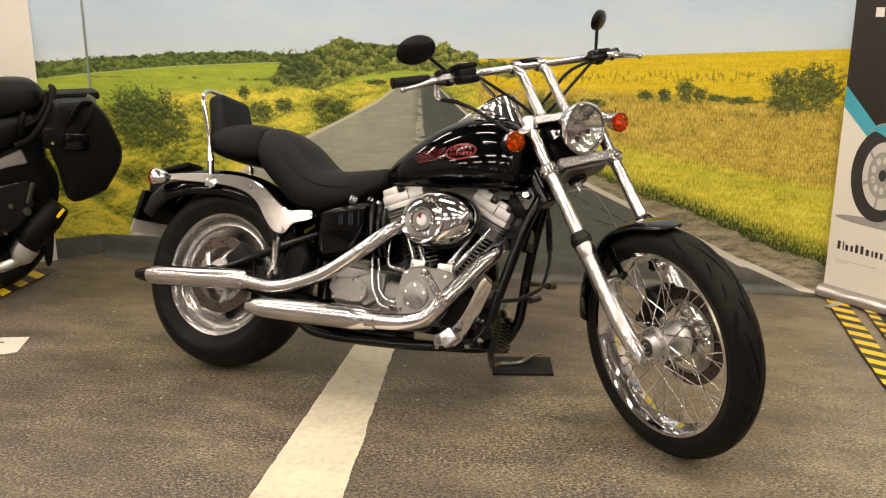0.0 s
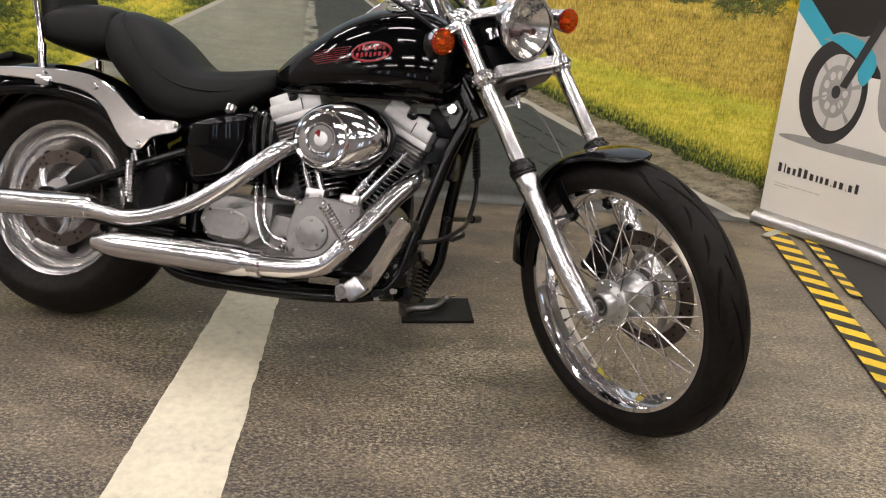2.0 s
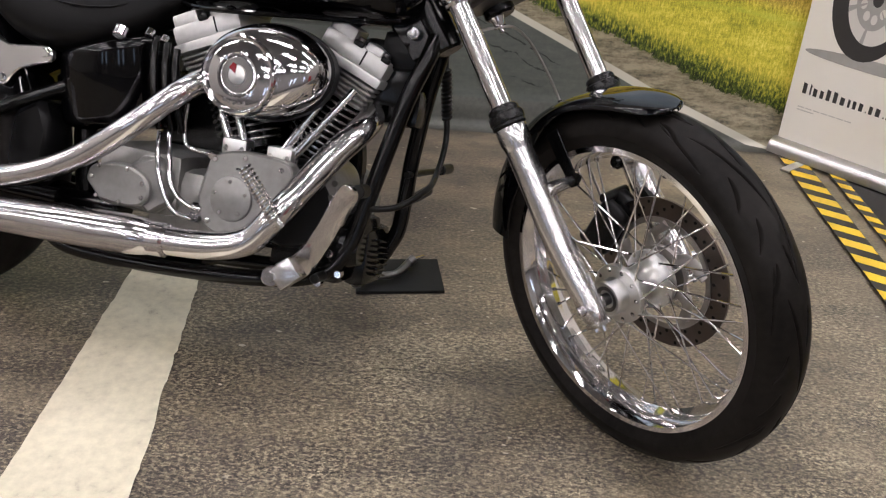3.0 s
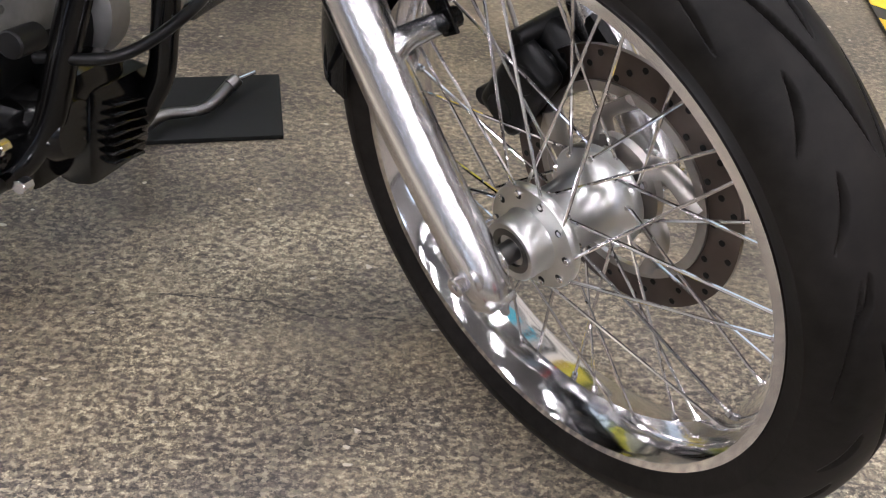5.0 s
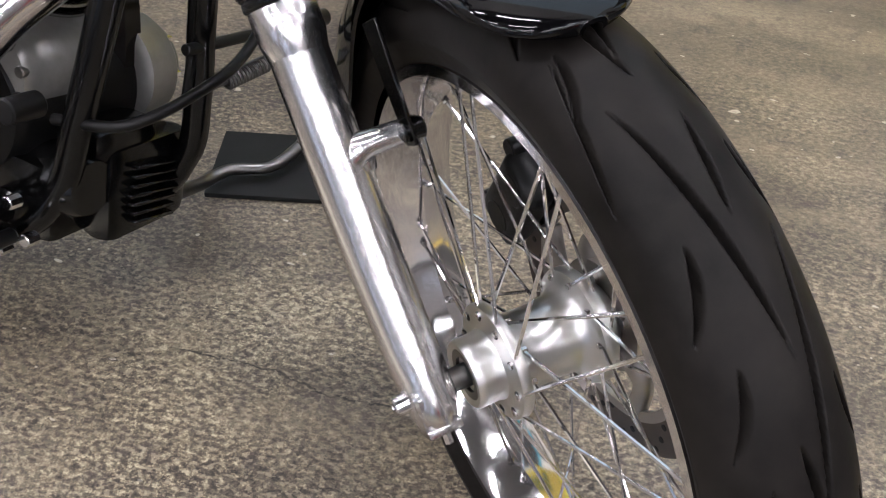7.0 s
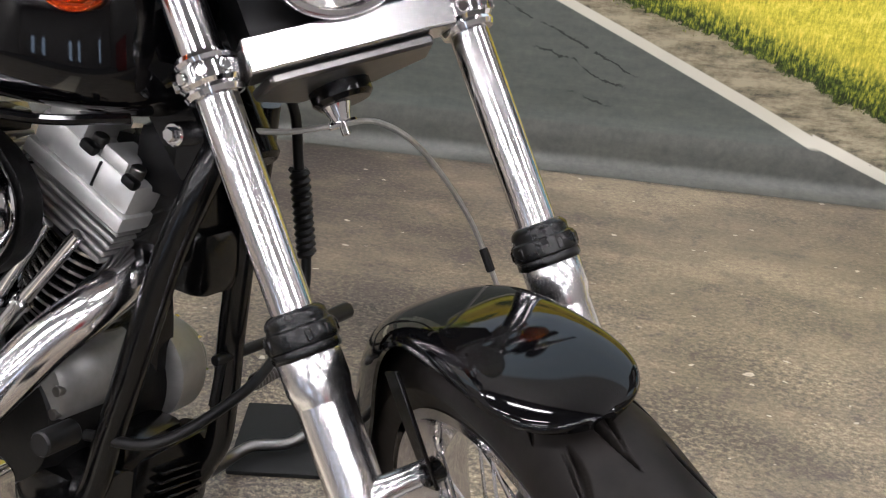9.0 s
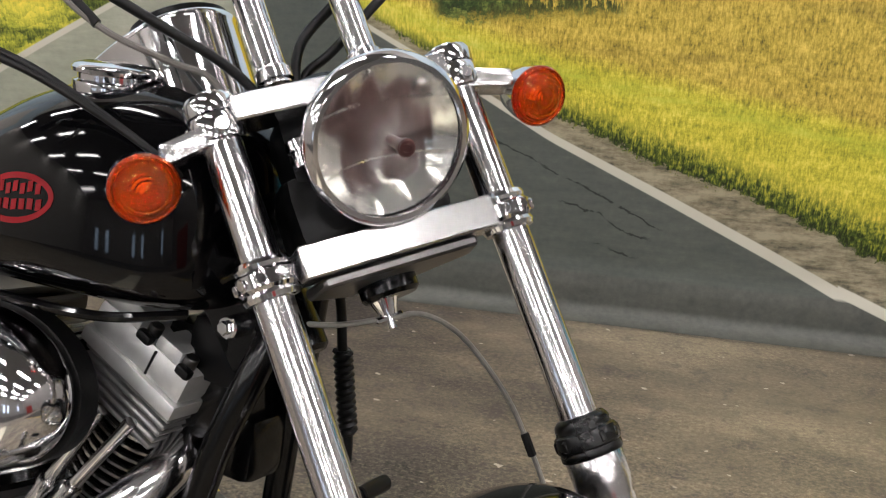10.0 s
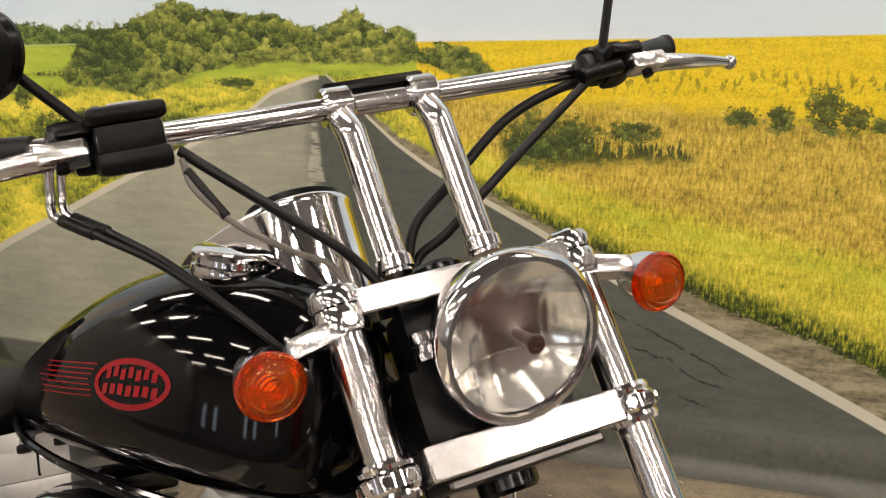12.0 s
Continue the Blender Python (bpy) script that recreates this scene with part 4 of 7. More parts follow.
# front fender
bm = B()
rings = []
A0, A1, NA = radians(47), radians(144), 120
for i in range(NA + 1):
    a = A0 + (A1 - A0) * (i / NA) ** 1.6
    deg = math.degrees(a)
    tipf = max(0.0, (64 - deg) / 17.0)
    rc = 0.3845 - 0.003 * min(1.0, tipf)
    wid = 0.064 * max(0.03, 1 - min(1.0, tipf) ** 4.0) ** 0.5
    low = min(1.0, max(0.0, (deg - 78) / 40))
    skirt = 0.021 + 0.059 * low * low * (3 - 2 * low) - 0.012 * min(1.0, tipf)
    ring = []
    for j in range(21):
        u = -1 + 2 * j / 20
        ring.append(((rc - skirt * (1 - math.cos(u * math.pi / 2)) ** 1.45) * math.cos(a), wid * math.sin(u * math.pi / 2) - 0.010, (rc - skirt * (1 - math.cos(u * math.pi / 2)) ** 1.45) * math.sin(a)))
    for j in range(20, -1, -1):
        u = -1 + 2 * j / 20
        rr = rc - 0.004 - (skirt - 0.002) * (1 - math.cos(u * math.pi / 2)) ** 1.45
        ring.append((rr * math.cos(a), (wid - 0.003) * math.sin(u * math.pi / 2) - 0.010, rr * math.sin(a)))
    rings.append(ring)
skin(bm, rings)
fender = part("front_fender", bm, PAINT, moto, "gloss black front fender", FORK @ Matrix.Translation((0.0195, 0, -0.002)) @ Matrix.Scale(1.005, 4), angle=50)
bm = B()
for s_ in (-1, 1):
    plate(bm, [(0.008, 0.222), (0.032, 0.222), (0.034, 0.28), (0.036, 0.335), (0.000, 0.335), (0.002, 0.28)], s_ * 0.066 - 0.010, s_ * 0.062 - 0.010, 0.001)
    rod(bm, (0.020, s_ * 0.050 - 0.010, 0.236), (0.020, s_ * 0.071 - 0.010, 0.236), 0.0105, 10)
pieces("fender_bracket", bm, FRAME, fender)

# headlight
def sat01(v):
    return min(1.0, max(0.0, v))


HX, HY, HZ = 0.0, 0.0, 0.0
HEAD = FORK @ Matrix.Translation((0.080, 0.004, 0.732)) @ pose(0, 0, 0, 0, 34, 0) @ Matrix.Scale(0.91, 4)
bm = B()
lathe(bm, [(0.012, -0.105), (0.035, -0.100), (0.060, -0.080), (0.078, -0.050), (0.086, -0.020), (0.0885, -0.004), (0.086, -0.004), (0.075, -0.05), (0.05, -0.085), (0.012, -0.095)], "x", (HX, HY, HZ), 48, loop=True)
head = part("headlight", bm, CHROME, moto, "round chrome headlight", HEAD)
bm = B()
lathe(bm, [(0.0885, -0.012), (0.0935, -0.010), (0.0955, -0.002), (0.094, 0.007), (0.088, 0.013), (0.083, 0.0125), (0.082, 0.008), (0.086, 0.002)], "x", (HX, HY, HZ), 64, loop=True)
part("bezel", bm, CHROME, head)
# faceted reflector bowl
bm = B()
rings = []
for i in range(33):
    r = 0.0004 + 0.0826 * i / 32
    depth = -0.046 + 0.046 * (r / 0.083) ** 2
    ring = []
    for j in range(192):
        a = 2 * math.pi * j / 192
        yy, zz = r * math.cos(a), r * math.sin(a)
        wedge = 0.0007 * math.sin(zz * 95 + 0.6) * (r / 0.083)
        flute = 0.00030 * math.sin(yy * 190 + 0.8) * sat01((r - 0.018) * 60) + 0.00009 * math.sin(yy * 640) * sat01((yy - 0.030) * 80)
        ledge = -0.0018 if zz < -0.030 else 0.0010 if zz > 0.034 else 0.0
        ring.append(Vector((depth + wedge + flute + ledge, yy, zz)))
    rings.append(ring)
skin(bm, rings, caps=False)
part("reflector", bm, plain("reflector_coating", (0.93, 0.91, 0.88), 0.15, 1.0, 0.03, 40), head, "fluted silver reflector", angle=25)
bm = B()
lathe(bm, [(0.001, 0.000), (0.0045, 0.0002), (0.0050, 0.0016), (0.0090, 0.0016), (0.0108, 0.000), (0.0105, -0.006), (0.007, -0.016), (0.006, -0.05)], "x", (HX + 0.000, HY + 0.020, HZ - 0.014), 24)
part("bulb_shield", bm, plain("dark_red_cap", (0.045, 0.016, 0.014), 0.35, 0.2, 0.2, 80), head, "small dark red bulb cap")
bm = B()
lathe(bm, [(0.001, 0.021), (0.03, 0.0195), (0.06, 0.0145), (0.083, 0.007), (0.083, 0.004), (0.06, 0.0115), (0.03, 0.0165), (0.001, 0.018)], "x", (HX, HY, HZ), 48)
lens = part("lens", bm, GLASS, head, "clear glass lens")
lens.visible_shadow = False
bm = B()
box(bm, (0.03, 0, 0.796), (0.05, 0.03, 0.02), 0.005)
rod(bm, (0.05, 0, 0.805), (0.062, 0, 0.785), 0.012, 12)
lathe(bm, [(0.008, 0.742), (0.013, 0.744), (0.013, 0.752), (0.010, 0.754), (0.010, 0.760), (0.014, 0.762), (0.014, 0.772), (0.008, 0.774)], "z", (0.012, -0.062, 0), 18)
part("headlight_mount", bm, CHROME, moto, "", FORK)
bm = B()
box(bm, (-0.040, 0, 0.745), (0.075, 0.15, 0.13), 0.02)
box(bm, (-0.05, 0.0, 0.70), (0.10, 0.18, 0.10), 0.03)
part("wiring_cover", bm, BLACK, moto, "", FORK)


# turn signals
def signal(name, frame_m, arm, lamp_at, parent, tip=34):
    spot = frame_m @ Matrix.Translation(lamp_at) @ pose(0, 0, 0, 0, tip, 0) @ Matrix.Scale(0.95, 4)
    arm_m = spot.inverted() @ frame_m
    lamp_at = (0, 0, 0)
    bm = B()
    lathe(bm, [(0.006, -0.062), (0.018, -0.056), (0.028, -0.038), (0.0335, -0.014), (0.0345, 0.0), (0.033, 0.001), (0.030, -0.006), (0.024, -0.026), (0.013, -0.036), (0.0105, -0.036), (0.0105, -0.014), (0.007, -0.010), (0.001, -0.009)], "x", lamp_at, 32)
    ob = part(name, bm, CHROME, parent, "chrome bullet turn signal with amber lens", spot)
    bm = B()
    lathe(bm, [(0.0345, 0.0), (0.036, 0.003), (0.036, 0.008), (0.0335, 0.012), (0.0315, 0.0105), (0.0300, 0.0085), (0.0275, 0.0085), (0.0255, 0.0145), (0.0235, 0.0165), (0.0215, 0.0150), (0.017, 0.0185), (0.0125, 0.0200), (0.0105, 0.0180), (0.007, 0.0190), (0.001, 0.0195), (0.001, 0.0155), (0.010, 0.0145), (0.022, 0.0135), (0.030, 0.009), (0.033, 0.003), (0.033, 0.0)], "x", lamp_at, 32)
    part("lens", bm, AMBER, ob, "ribbed amber lens")
    bm = B()
    lathe(bm, [(0.001, 0.006), (0.004, 0.005), (0.0065, 0.001), (0.0070, -0.006), (0.0045, -0.014), (0.0045, -0.02)], "x", lamp_at, 16)
    part("bulb", bm, BULB, ob, "orange bulb")
    if arm:
        bm = B()
        arm(bm)
        part("arm", bm, ALU, ob, "", arm_m)
    return ob


SY = 0.219
for s_ in (-1, 1):
    def arm(bm, s=s_):
        box(bm, (0.006, s * 0.166, 0.793), (0.030, 0.058, 0.022), 0.005, pose(0, 0, 0, s * -12, 0, 0))
        rod(bm, (0.006, s * 0.188, 0.787), (-0.004, s * 0.205, 0.775), 0.007, 12)
        rod(bm, (0.022, s * TY, 0.80), (0.036, s * TY, 0.80), 0.008, 10)
    signal("turn_signal", FORK, arm, (0.010, s_ * SY, 0.763), moto)

# risers, handlebar and controls
for s_ in (-1, 1):
    bm = B()
    y = 0.052 * s_
    tube(bm, [(0.0, y, 0.855), (0.0, y, 0.93), (0.002, y, 1.005), (0.0, y, 1.025), (-0.016, y, 1.056)], [0.0165, 0.0165, 0.0165, 0.0170, 0.0165], 24, 6)
    rod(bm, (-0.018, y - 0.017, 1.066), (-0.018, y + 0.017, 1.066), 0.0235, 24)
    rod(bm, (-0.022, y, 1.08), (-0.026, y, 1.095), 0.008, 12)
    lathe(bm, [(0.0165, 0.858), (0.020, 0.860), (0.020, 0.872), (0.0165, 0.876)], "z", (0, y, 0), 24)
    riser = part("handlebar_riser", bm, TUBE, moto, "chrome handlebar riser", BARS)
bm = B()
box(bm, (-0.028, 0, 1.089), (0.034, 0.125, 0.014), 0.006)
part("riser_cap", bm, BLACK, riser, "black riser top plate")
bm = B()
half_bar = [(-0.018, 0, 1.066), (-0.018, 0.12, 1.066), (-0.019, 0.235, 1.067), (-0.028, 0.305, 1.072), (-0.053, 0.368, 1.088), (-0.094, 0.465, 1.116)]
tube(bm, mirror_y(half_bar)[::-1][:-1] + half_bar, 0.0127, 20, 8)
bar = part("handlebar", bm, TUBE, moto, "chrome drag handlebar", BARS)
for s_ in (-1, 1):
    bm = B()
    g0, g1 = Vector((-0.053, s_ * 0.368, 1.088)), Vector((-0.097, s_ * 0.472, 1.118))
    tube(bm, [g0, g0.lerp(g1, 0.3), g0.lerp(g1, 0.65), g0.lerp(g1, 0.93), g1], [0.0165, 0.0172, 0.0175, 0.0178, 0.0180], 20, 4)
    lathe(bm, [(0.018, 0), (0.0195, 0.002), (0.0195, 0.008), (0.015, 0.011)], "y", (0, 0, 0), 20)
    for v in bm.verts[-80:]:
        v.co = g1 + Vector((v.co.x, s_ * v.co.y, v.co.z))
    part("grip", bm, HOSE, bar, "black rubber grip")
    bm = B()
    box(bm, (-0.040, s_ * 0.330, 1.080), (0.044, 0.052, 0.046), 0.014)
    box(bm, (-0.022, s_ * 0.318, 1.060), (0.040, 0.035, 0.036), 0.010)
    box(bm, (-0.060, s_ * 0.325, 1.085), (0.018, 0.026, 0.016), 0.004)
    rod(bm, (-0.024, s_ * 0.288, 1.070), (-0.045, s_ * 0.345, 1.082), 0.025, 20)
    box(bm, (-0.002, s_ * 0.325, 1.070), (0.040, 0.044, 0.014), 0.004)
    rod(bm, (0.006, s_ * 0.346, 1.030), (0.006, s_ * 0.346, 1.066), 0.007, 12)
    part("switch_housing", bm, BLACK, bar)
    bm = B()
    box(bm, (0.010, s_ * 0.344, 1.046), (0.030, 0.050, 0.020), 0.005)
    lever_pts = [(0.008, s_ * 0.350, 1.045), (0.010, s_ * 0.380, 1.043), (0.006, s_ * 0.415, 1.041), (-0.004, s_ * 0.455, 1.041), (-0.020, s_ * 0.500, 1.043)]
    tube(bm, lever_pts, [0.0115, 0.0112, 0.0100, 0.0080, 0.0062], 16, 6, 0.8)
    bmesh.ops.create_uvsphere(bm, u_segments=14, v_segments=10, radius=0.0098, matrix=Matrix.Translation(lever_pts[-1]))
    part("lever", bm, ALU, bar, "polished control lever with ball end")
# brake fluid reservoir on the right
bm = B()
box(bm, (0, 0, -0.014), (0.054, 0.066, 0.044), 0.008)
box(bm, (0.012, 0.0, -0.030), (0.046, 0.072, 0.024), 0.008)
TANKLET = BARS @ pose(0.020, -0.280, 1.058, 0, 26, 0)
res = part("brake_reservoir", bm, BLACK, moto, "black brake fluid reservoir", TANKLET)
bm = B()
box(bm, (0, 0, 0.016), (0.062, 0.076, 0.018), 0.0088, None, 4)
part("lid", bm, BLACK, res)
bm = B()
for sx in (-1, 1):
    rod(bm, (sx * 0.021, -sx * 0.027, 0.022), (sx * 0.021, -sx * 0.027, 0.0262), 0.0042, 10)
pieces("lid_screw", bm, STEEL, res)
bm = B()
lathe(bm, [(0.001, 0.0), (0.009, 0.0), (0.012, -0.0015), (0.014, 0.001), (0.016, 0.0), (0.016, -0.003)], "z", (0, 0, 0.0265), 24)
part("sight_glass", bm, SATIN, res)
bm = B()
box(bm, (-0.004, 0.268, 1.058), (0.030, 0.020, 0.03), 0.006)
rod(bm, (0.008, 0.250, 1.043), (0.008, 0.310, 1.050), 0.0095, 12)
part("clutch_perch", bm, BLACK, bar)
# cables
bm = B()
tube(bm, [(0.0, -0.245, 1.045), (0.0, -0.23, 1.030), (-0.005, -0.16, 0.965), (-0.02, -0.09, 0.905), (-0.05, -0.05, 0.86), (-0.07, -0.02, 0.80)], 0.0060, 10)
part("brake_hose", bm, HOSE, bar, "", LINES)
bm = B()
tube(bm, [(0.0, -0.245, 1.035), (0.0, -0.240, 1.00), (-0.002, -0.205, 0.955), (-0.012, -0.15, 0.918), (-0.03, -0.11, 0.90), (-0.05, -0.085, 0.85)], 0.0038, 8)
part("switch_wire", bm, plain("grey_wire_sleeve", (0.12, 0.11, 0.10), 0.55, 0, 0.2, 100), bar, "", LINES)
bm = B()
rod(bm, (0.0, -0.2435, 1.022), (-0.001, -0.215, 0.966), 0.0058, 10)
part("wire_sleeve", bm, HOSE, bar, "", LINES)
bm = B()
for q in (0.0, 0.012):
    tube(bm, [(-0.045, -0.345 - q, 1.070), (-0.062, -0.350 - q, 1.042), (-0.066, -0.352 - q, 1.022), (-0.058, -0.345 - q, 1.008)], 0.0050, 10)
pieces("throttle_guide", bm, TUBE, bar, "bent metal cable guide")
bm = B()
for q in (0.0, 0.012):
    tube(bm, [(-0.058, -0.345 - q, 1.009), (-0.040, -0.330 - q, 0.990), (-0.024, -0.312 - q, 0.968), (-0.010, -0.265 - q * 0.5, 0.915), (-0.004, -0.193, 0.815), (-0.06, -0.14, 0.75)], 0.0042, 8)
    rod(bm, (-0.058, -0.345 - q, 1.009), (-0.028, -0.318 - q, 0.975), 0.0066, 10)
pieces("throttle_cable", bm, HOSE, bar, "black throttle cable")
bm = B()
tube(bm, [(-0.02, 0.29, 1.05), (-0.02, 0.23, 1.045), (-0.03, 0.15, 1.02), (-0.045, 0.06, 0.96), (-0.06, 0.005, 0.92), (-0.07, -0.01, 0.86), (-0.08, 0.03, 0.80)], 0.0062, 10)
tube(bm, [(0.0, 0.262, 1.04), (-0.01, 0.22, 1.015), (-0.03, 0.12, 0.955), (-0.05, 0.04, 0.905), (-0.07, 0.0, 0.885), (-0.08, -0.02, 0.83)], 0.0058, 10)
pieces("clutch_cable", bm, HOSE, bar, "black clutch cable")
# mirrors
for s_ in (-1, 1):
    bm = B()
    c = Vector((-0.012, -0.404, 1.180)) if s_ < 0 else Vector((-0.014, 0.397, 1.213))
    m = Matrix.Translation(c) @ FORK.inverted().to_3x3().to_4x4() @ M_BIKE.inverted().to_3x3().to_4x4() @ pose(0, 0, 0, 0, 0, -18 if s_ < 0 else -5)
    t = B()
    lathe(t, [(0.001, 0.011), (0.4, 0.010), (0.8, 0.006), (0.96, 0.0), (1.0, -0.008), (0.97, -0.013), (0.001, -0.014)], "y", (0, 0, 0), 40)
    for v in t.verts:
        v.co = Vector((v.co.x * 0.076, -v.co.y, v.co.z * 0.047)) if s_ < 0 else Vector((v.co.x * 0.061, -v.co.y, v.co.z * 0.038))
    bmesh.ops.transform(t, matrix=m @ (pose(0, 0, 0, 0, -16, 0) if s_ < 0 else pose(0, 0, 0, 10, -6, 76)), verts=t.verts)
    merge(bm, t)
    mir = part("mirror", bm, BLACK, moto, "oval black mirror", BARS)
    bm = B()
    tube(bm, [(-0.020, s_ * 0.310, 1.082), (-0.021, s_ * 0.322, 1.10), c + Vector((0.005, -s_ * 0.02, -0.008))], 0.0062, 10)
    rod(bm, (-0.020, s_ * 0.310, 1.066), (-0.020, s_ * 0.310, 1.090), 0.010, 12)
    part("stem", bm, BLACK, mir)


# -- rear wheel --
RC = Vector((0, 0, 0.329))
REAR = Matrix.Translation(RC)
bm = B()
lathe(bm, [(0.229, -0.086), (0.232, -0.083), (0.231, -0.078), (0.219, -0.074), (0.213, -0.066), (0.209, -0.045), (0.205, -0.040), (0.195, -0.036), (0.186, -0.038), (0.178, -0.030), (0.12, -0.020), (0.07, -0.028), (0.05, -0.05), (0.03, -0.055), (0.03, 0.055),
           (0.07, 0.03), (0.178, 0.03), (0.205, 0.04), (0.213, 0.066), (0.231, 0.078), (0.232, 0.083), (0.229, 0.086), (0.24, 0.07), (0.24, -0.07)], seg=96, loop=True)
rwheel = part("rear_wheel", bm, WHEEL, moto, "polished aluminium disc rear wheel", REAR)
part("tyre", tyre_mesh("tyre", 0.345, 0.103, 0.228, 0.082, 0.072, 200, 40), None, rwheel, "wide black rear tyre")
pieces("wheel_hole", holes(B(), [(2 * math.pi * k / 7 + 0.2, 0.150) for k in range(7)], -0.027, 0.016, 0.006), BLACK, rwheel, "round dark holes")
bm = B()
ring_plate(bm, 0.105, 0.143, -0.066, -0.060)
part("brake_disc", bm, DISC, rwheel, "drilled steel brake disc")
pieces("disc_hole", holes(B(), [(2 * math.pi * (k + 0.5 * (j % 2)) / 20, 0.114 + 0.010 * j) for k in range(20) for j in range(3) if (k + j) % 2 == 0], -0.0665, 0.004), BLACK, rwheel)
bm = B()
ring_plate(bm, 0.03, 0.06, -0.07, -0.05)
for k in range(5):
    a = 2 * math.pi * k / 5
    tube(bm, [(math.sin(a + q) * r, -0.063, math.cos(a + q) * r) for q, r in ((0, 0.052), (0.2, 0.08), (0.45, 0.108))], [0.014, 0.010, 0.012], 8, 5, 0.4)
pieces("disc_carrier", bm, ALU, rwheel)
bm = B()
box(bm, (0.09, -0.085, 0.075), (0.07, 0.05, 0.10), 0.014, pose(0, 0, 0, 0, 40, 0))
rod(bm, (0.06, -0.115, 0.03), (0.06, -0.08, 0.03), 0.014, 14)
part("rear_caliper", bm, WRINKLE, rwheel)
bm = B()
rod(bm, (0, -0.150, 0), (0, -0.11, 0), 0.017, 6)
rod(bm, (0, -0.13, 0), (0, 0.13, 0), 0.012, 14)
part("axle", bm, CHROME, rwheel)

# -- frame --
DOWN = {-1: [(1.185, 0.000, 0.80), (1.175, -0.035, 0.72), (1.152, -0.045, 0.64), (1.135, -0.047, 0.568), (1.100, -0.052, 0.404), (1.075, -0.058, 0.30), (1.01, -0.080, 0.235)],
        1: [(1.185, 0.040, 0.80), (1.174, 0.055, 0.72), (1.158, 0.070, 0.64), (1.138, 0.100, 0.50), (1.134, 0.110, 0.40), (1.120, 0.115, 0.315), (1.05, 0.105, 0.235)]}
for s_ in (-1, 1):
    y = 0.098 * s_
    bm = B()
    tube(bm, DOWN[s_] + [(0.80, y, 0.200), (0.50, y, 0.185), (0.40, y, 0.215), (0.36, y, 0.30)], 0.0175, 16, 8)
    part("frame_tube", bm, FRAME, moto, "gloss black frame tube")
    bm = B()
    tube(bm, [(0.02, s_ * 0.125, 0.335), (0.12, s_ * 0.128, 0.385), (0.30, s_ * 0.115, 0.475), (0.42, s_ * 0.09, 0.535)], 0.0155, 12, 6)
    tube(bm, [(0.0, s_ * 0.125, 0.325), (0.20, s_ * 0.125, 0.300), (0.42, s_ * 0.10, 0.290)], 0.018, 12, 6)
    rod(bm, (0.0, s_ * 0.112, 0.329), (0.0, s_ * 0.138, 0.329), 0.032, 20)
    part("swingarm", bm, FRAME, moto)
bm = B()
tube(bm, [(1.19, 0, 0.86), (1.05, 0, 0.83), (0.80, 0, 0.78), (0.55, 0, 0.70), (0.42, 0, 0.60), (0.40, 0, 0.45), (0.42, 0, 0.30)], 0.026, 14, 6)
part("backbone", bm, FRAME, moto)
bm = B()
rod(bm, (1.205, 0, 0.735), (1.125, 0, 0.845), 0.036, 24)
plate(bm, [(1.14, 0.70), (1.21, 0.74), (1.16, 0.83), (1.06, 0.79)], -0.03, 0.03, 0.006)
part("steering_head", bm, FRAME, moto)

# -- engine --
CR = Vector((0.852, 0, 0.385))
bm = B()
lathe(bm, [(0.04, -0.095), (0.082, -0.092), (0.090, -0.08), (0.090, 0.10), (0.07, 0.13)], "y", (0.855, 0, 0.362), 40)
box(bm, (0.73, 0.0, 0.325), (0.20, 0.19, 0.16), 0.03)
engine = part("engine", bm, CASE, moto, "silver and black twin-cylinder engine")
bm = B()
lathe(bm, [(0.02, 0.185), (0.055, 0.182), (0.056, 0.172), (0.064, 0.168), (0.070, 0.160), (0.070, 0.115), (0.06, 0.11)], "y", (0.992, 0, 0.392), 48)
box(bm, (0.78, 0.145, 0.36), (0.40, 0.06, 0.15), 0.028)
part("primary_cover", bm, CASE, engine, "silver primary drive cover")
bm = B()
for k in range(8):
    a = 2 * math.pi * k / 8
    rod(bm, (0.992 + 0.060 * math.cos(a), 0.165, 0.392 + 0.060 * math.sin(a)), (0.992 + 0.060 * math.cos(a), 0.176, 0.392 + 0.060 * math.sin(a)), 0.005, 6)
pieces("primary_screw", bm, CHROME, engine)
bm = B()
lathe(bm, [(0.03, -0.080), (0.085, -0.075), (0.095, -0.06), (0.095, 0.11), (0.08, 0.12)], "y", (0.945, 0, 0.375), 40)
part("crankcase", bm, WRINKLE, engine, "black crankcase")
bm = B()
lathe(bm, [(0.02, -0.072), (0.046, -0.070), (0.052, -0.062), (0.054, 0.05), (0.04, 0.06)], "y", (0.992, 0, 0.425), 36)
box(bm, (0.99, -0.01, 0.375), (0.09, 0.09, 0.06), 0.015)
part("crankcase_front", bm, CASE, engine, "silver crankcase front")
bm = B()
for k in range(4):
    a = radians(-70 + 42 * k)
    rod(bm, (0.992 + 0.043 * math.cos(a), -0.074, 0.425 + 0.043 * math.sin(a)), (0.992 + 0.043 * math.cos(a), -0.06, 0.425 + 0.043 * math.sin(a)), 0.007, 10)
pieces("crankcase_bolt", bm, STEEL, engine)
bm = B()
plate(bm, curve2([(0.785, 0.440), (0.815, 0.462), (0.87, 0.470), (0.955, 0.462), (0.968, 0.425), (0.955, 0.37), (0.915, 0.312), (0.84, 0.292), (0.785, 0.312), (0.770, 0.37), (0.785, 0.440)][:-1], 4), -0.140, -0.095, 0.007)
part("cam_cover", bm, CASE, engine, "silver cam cover")
bm = B()
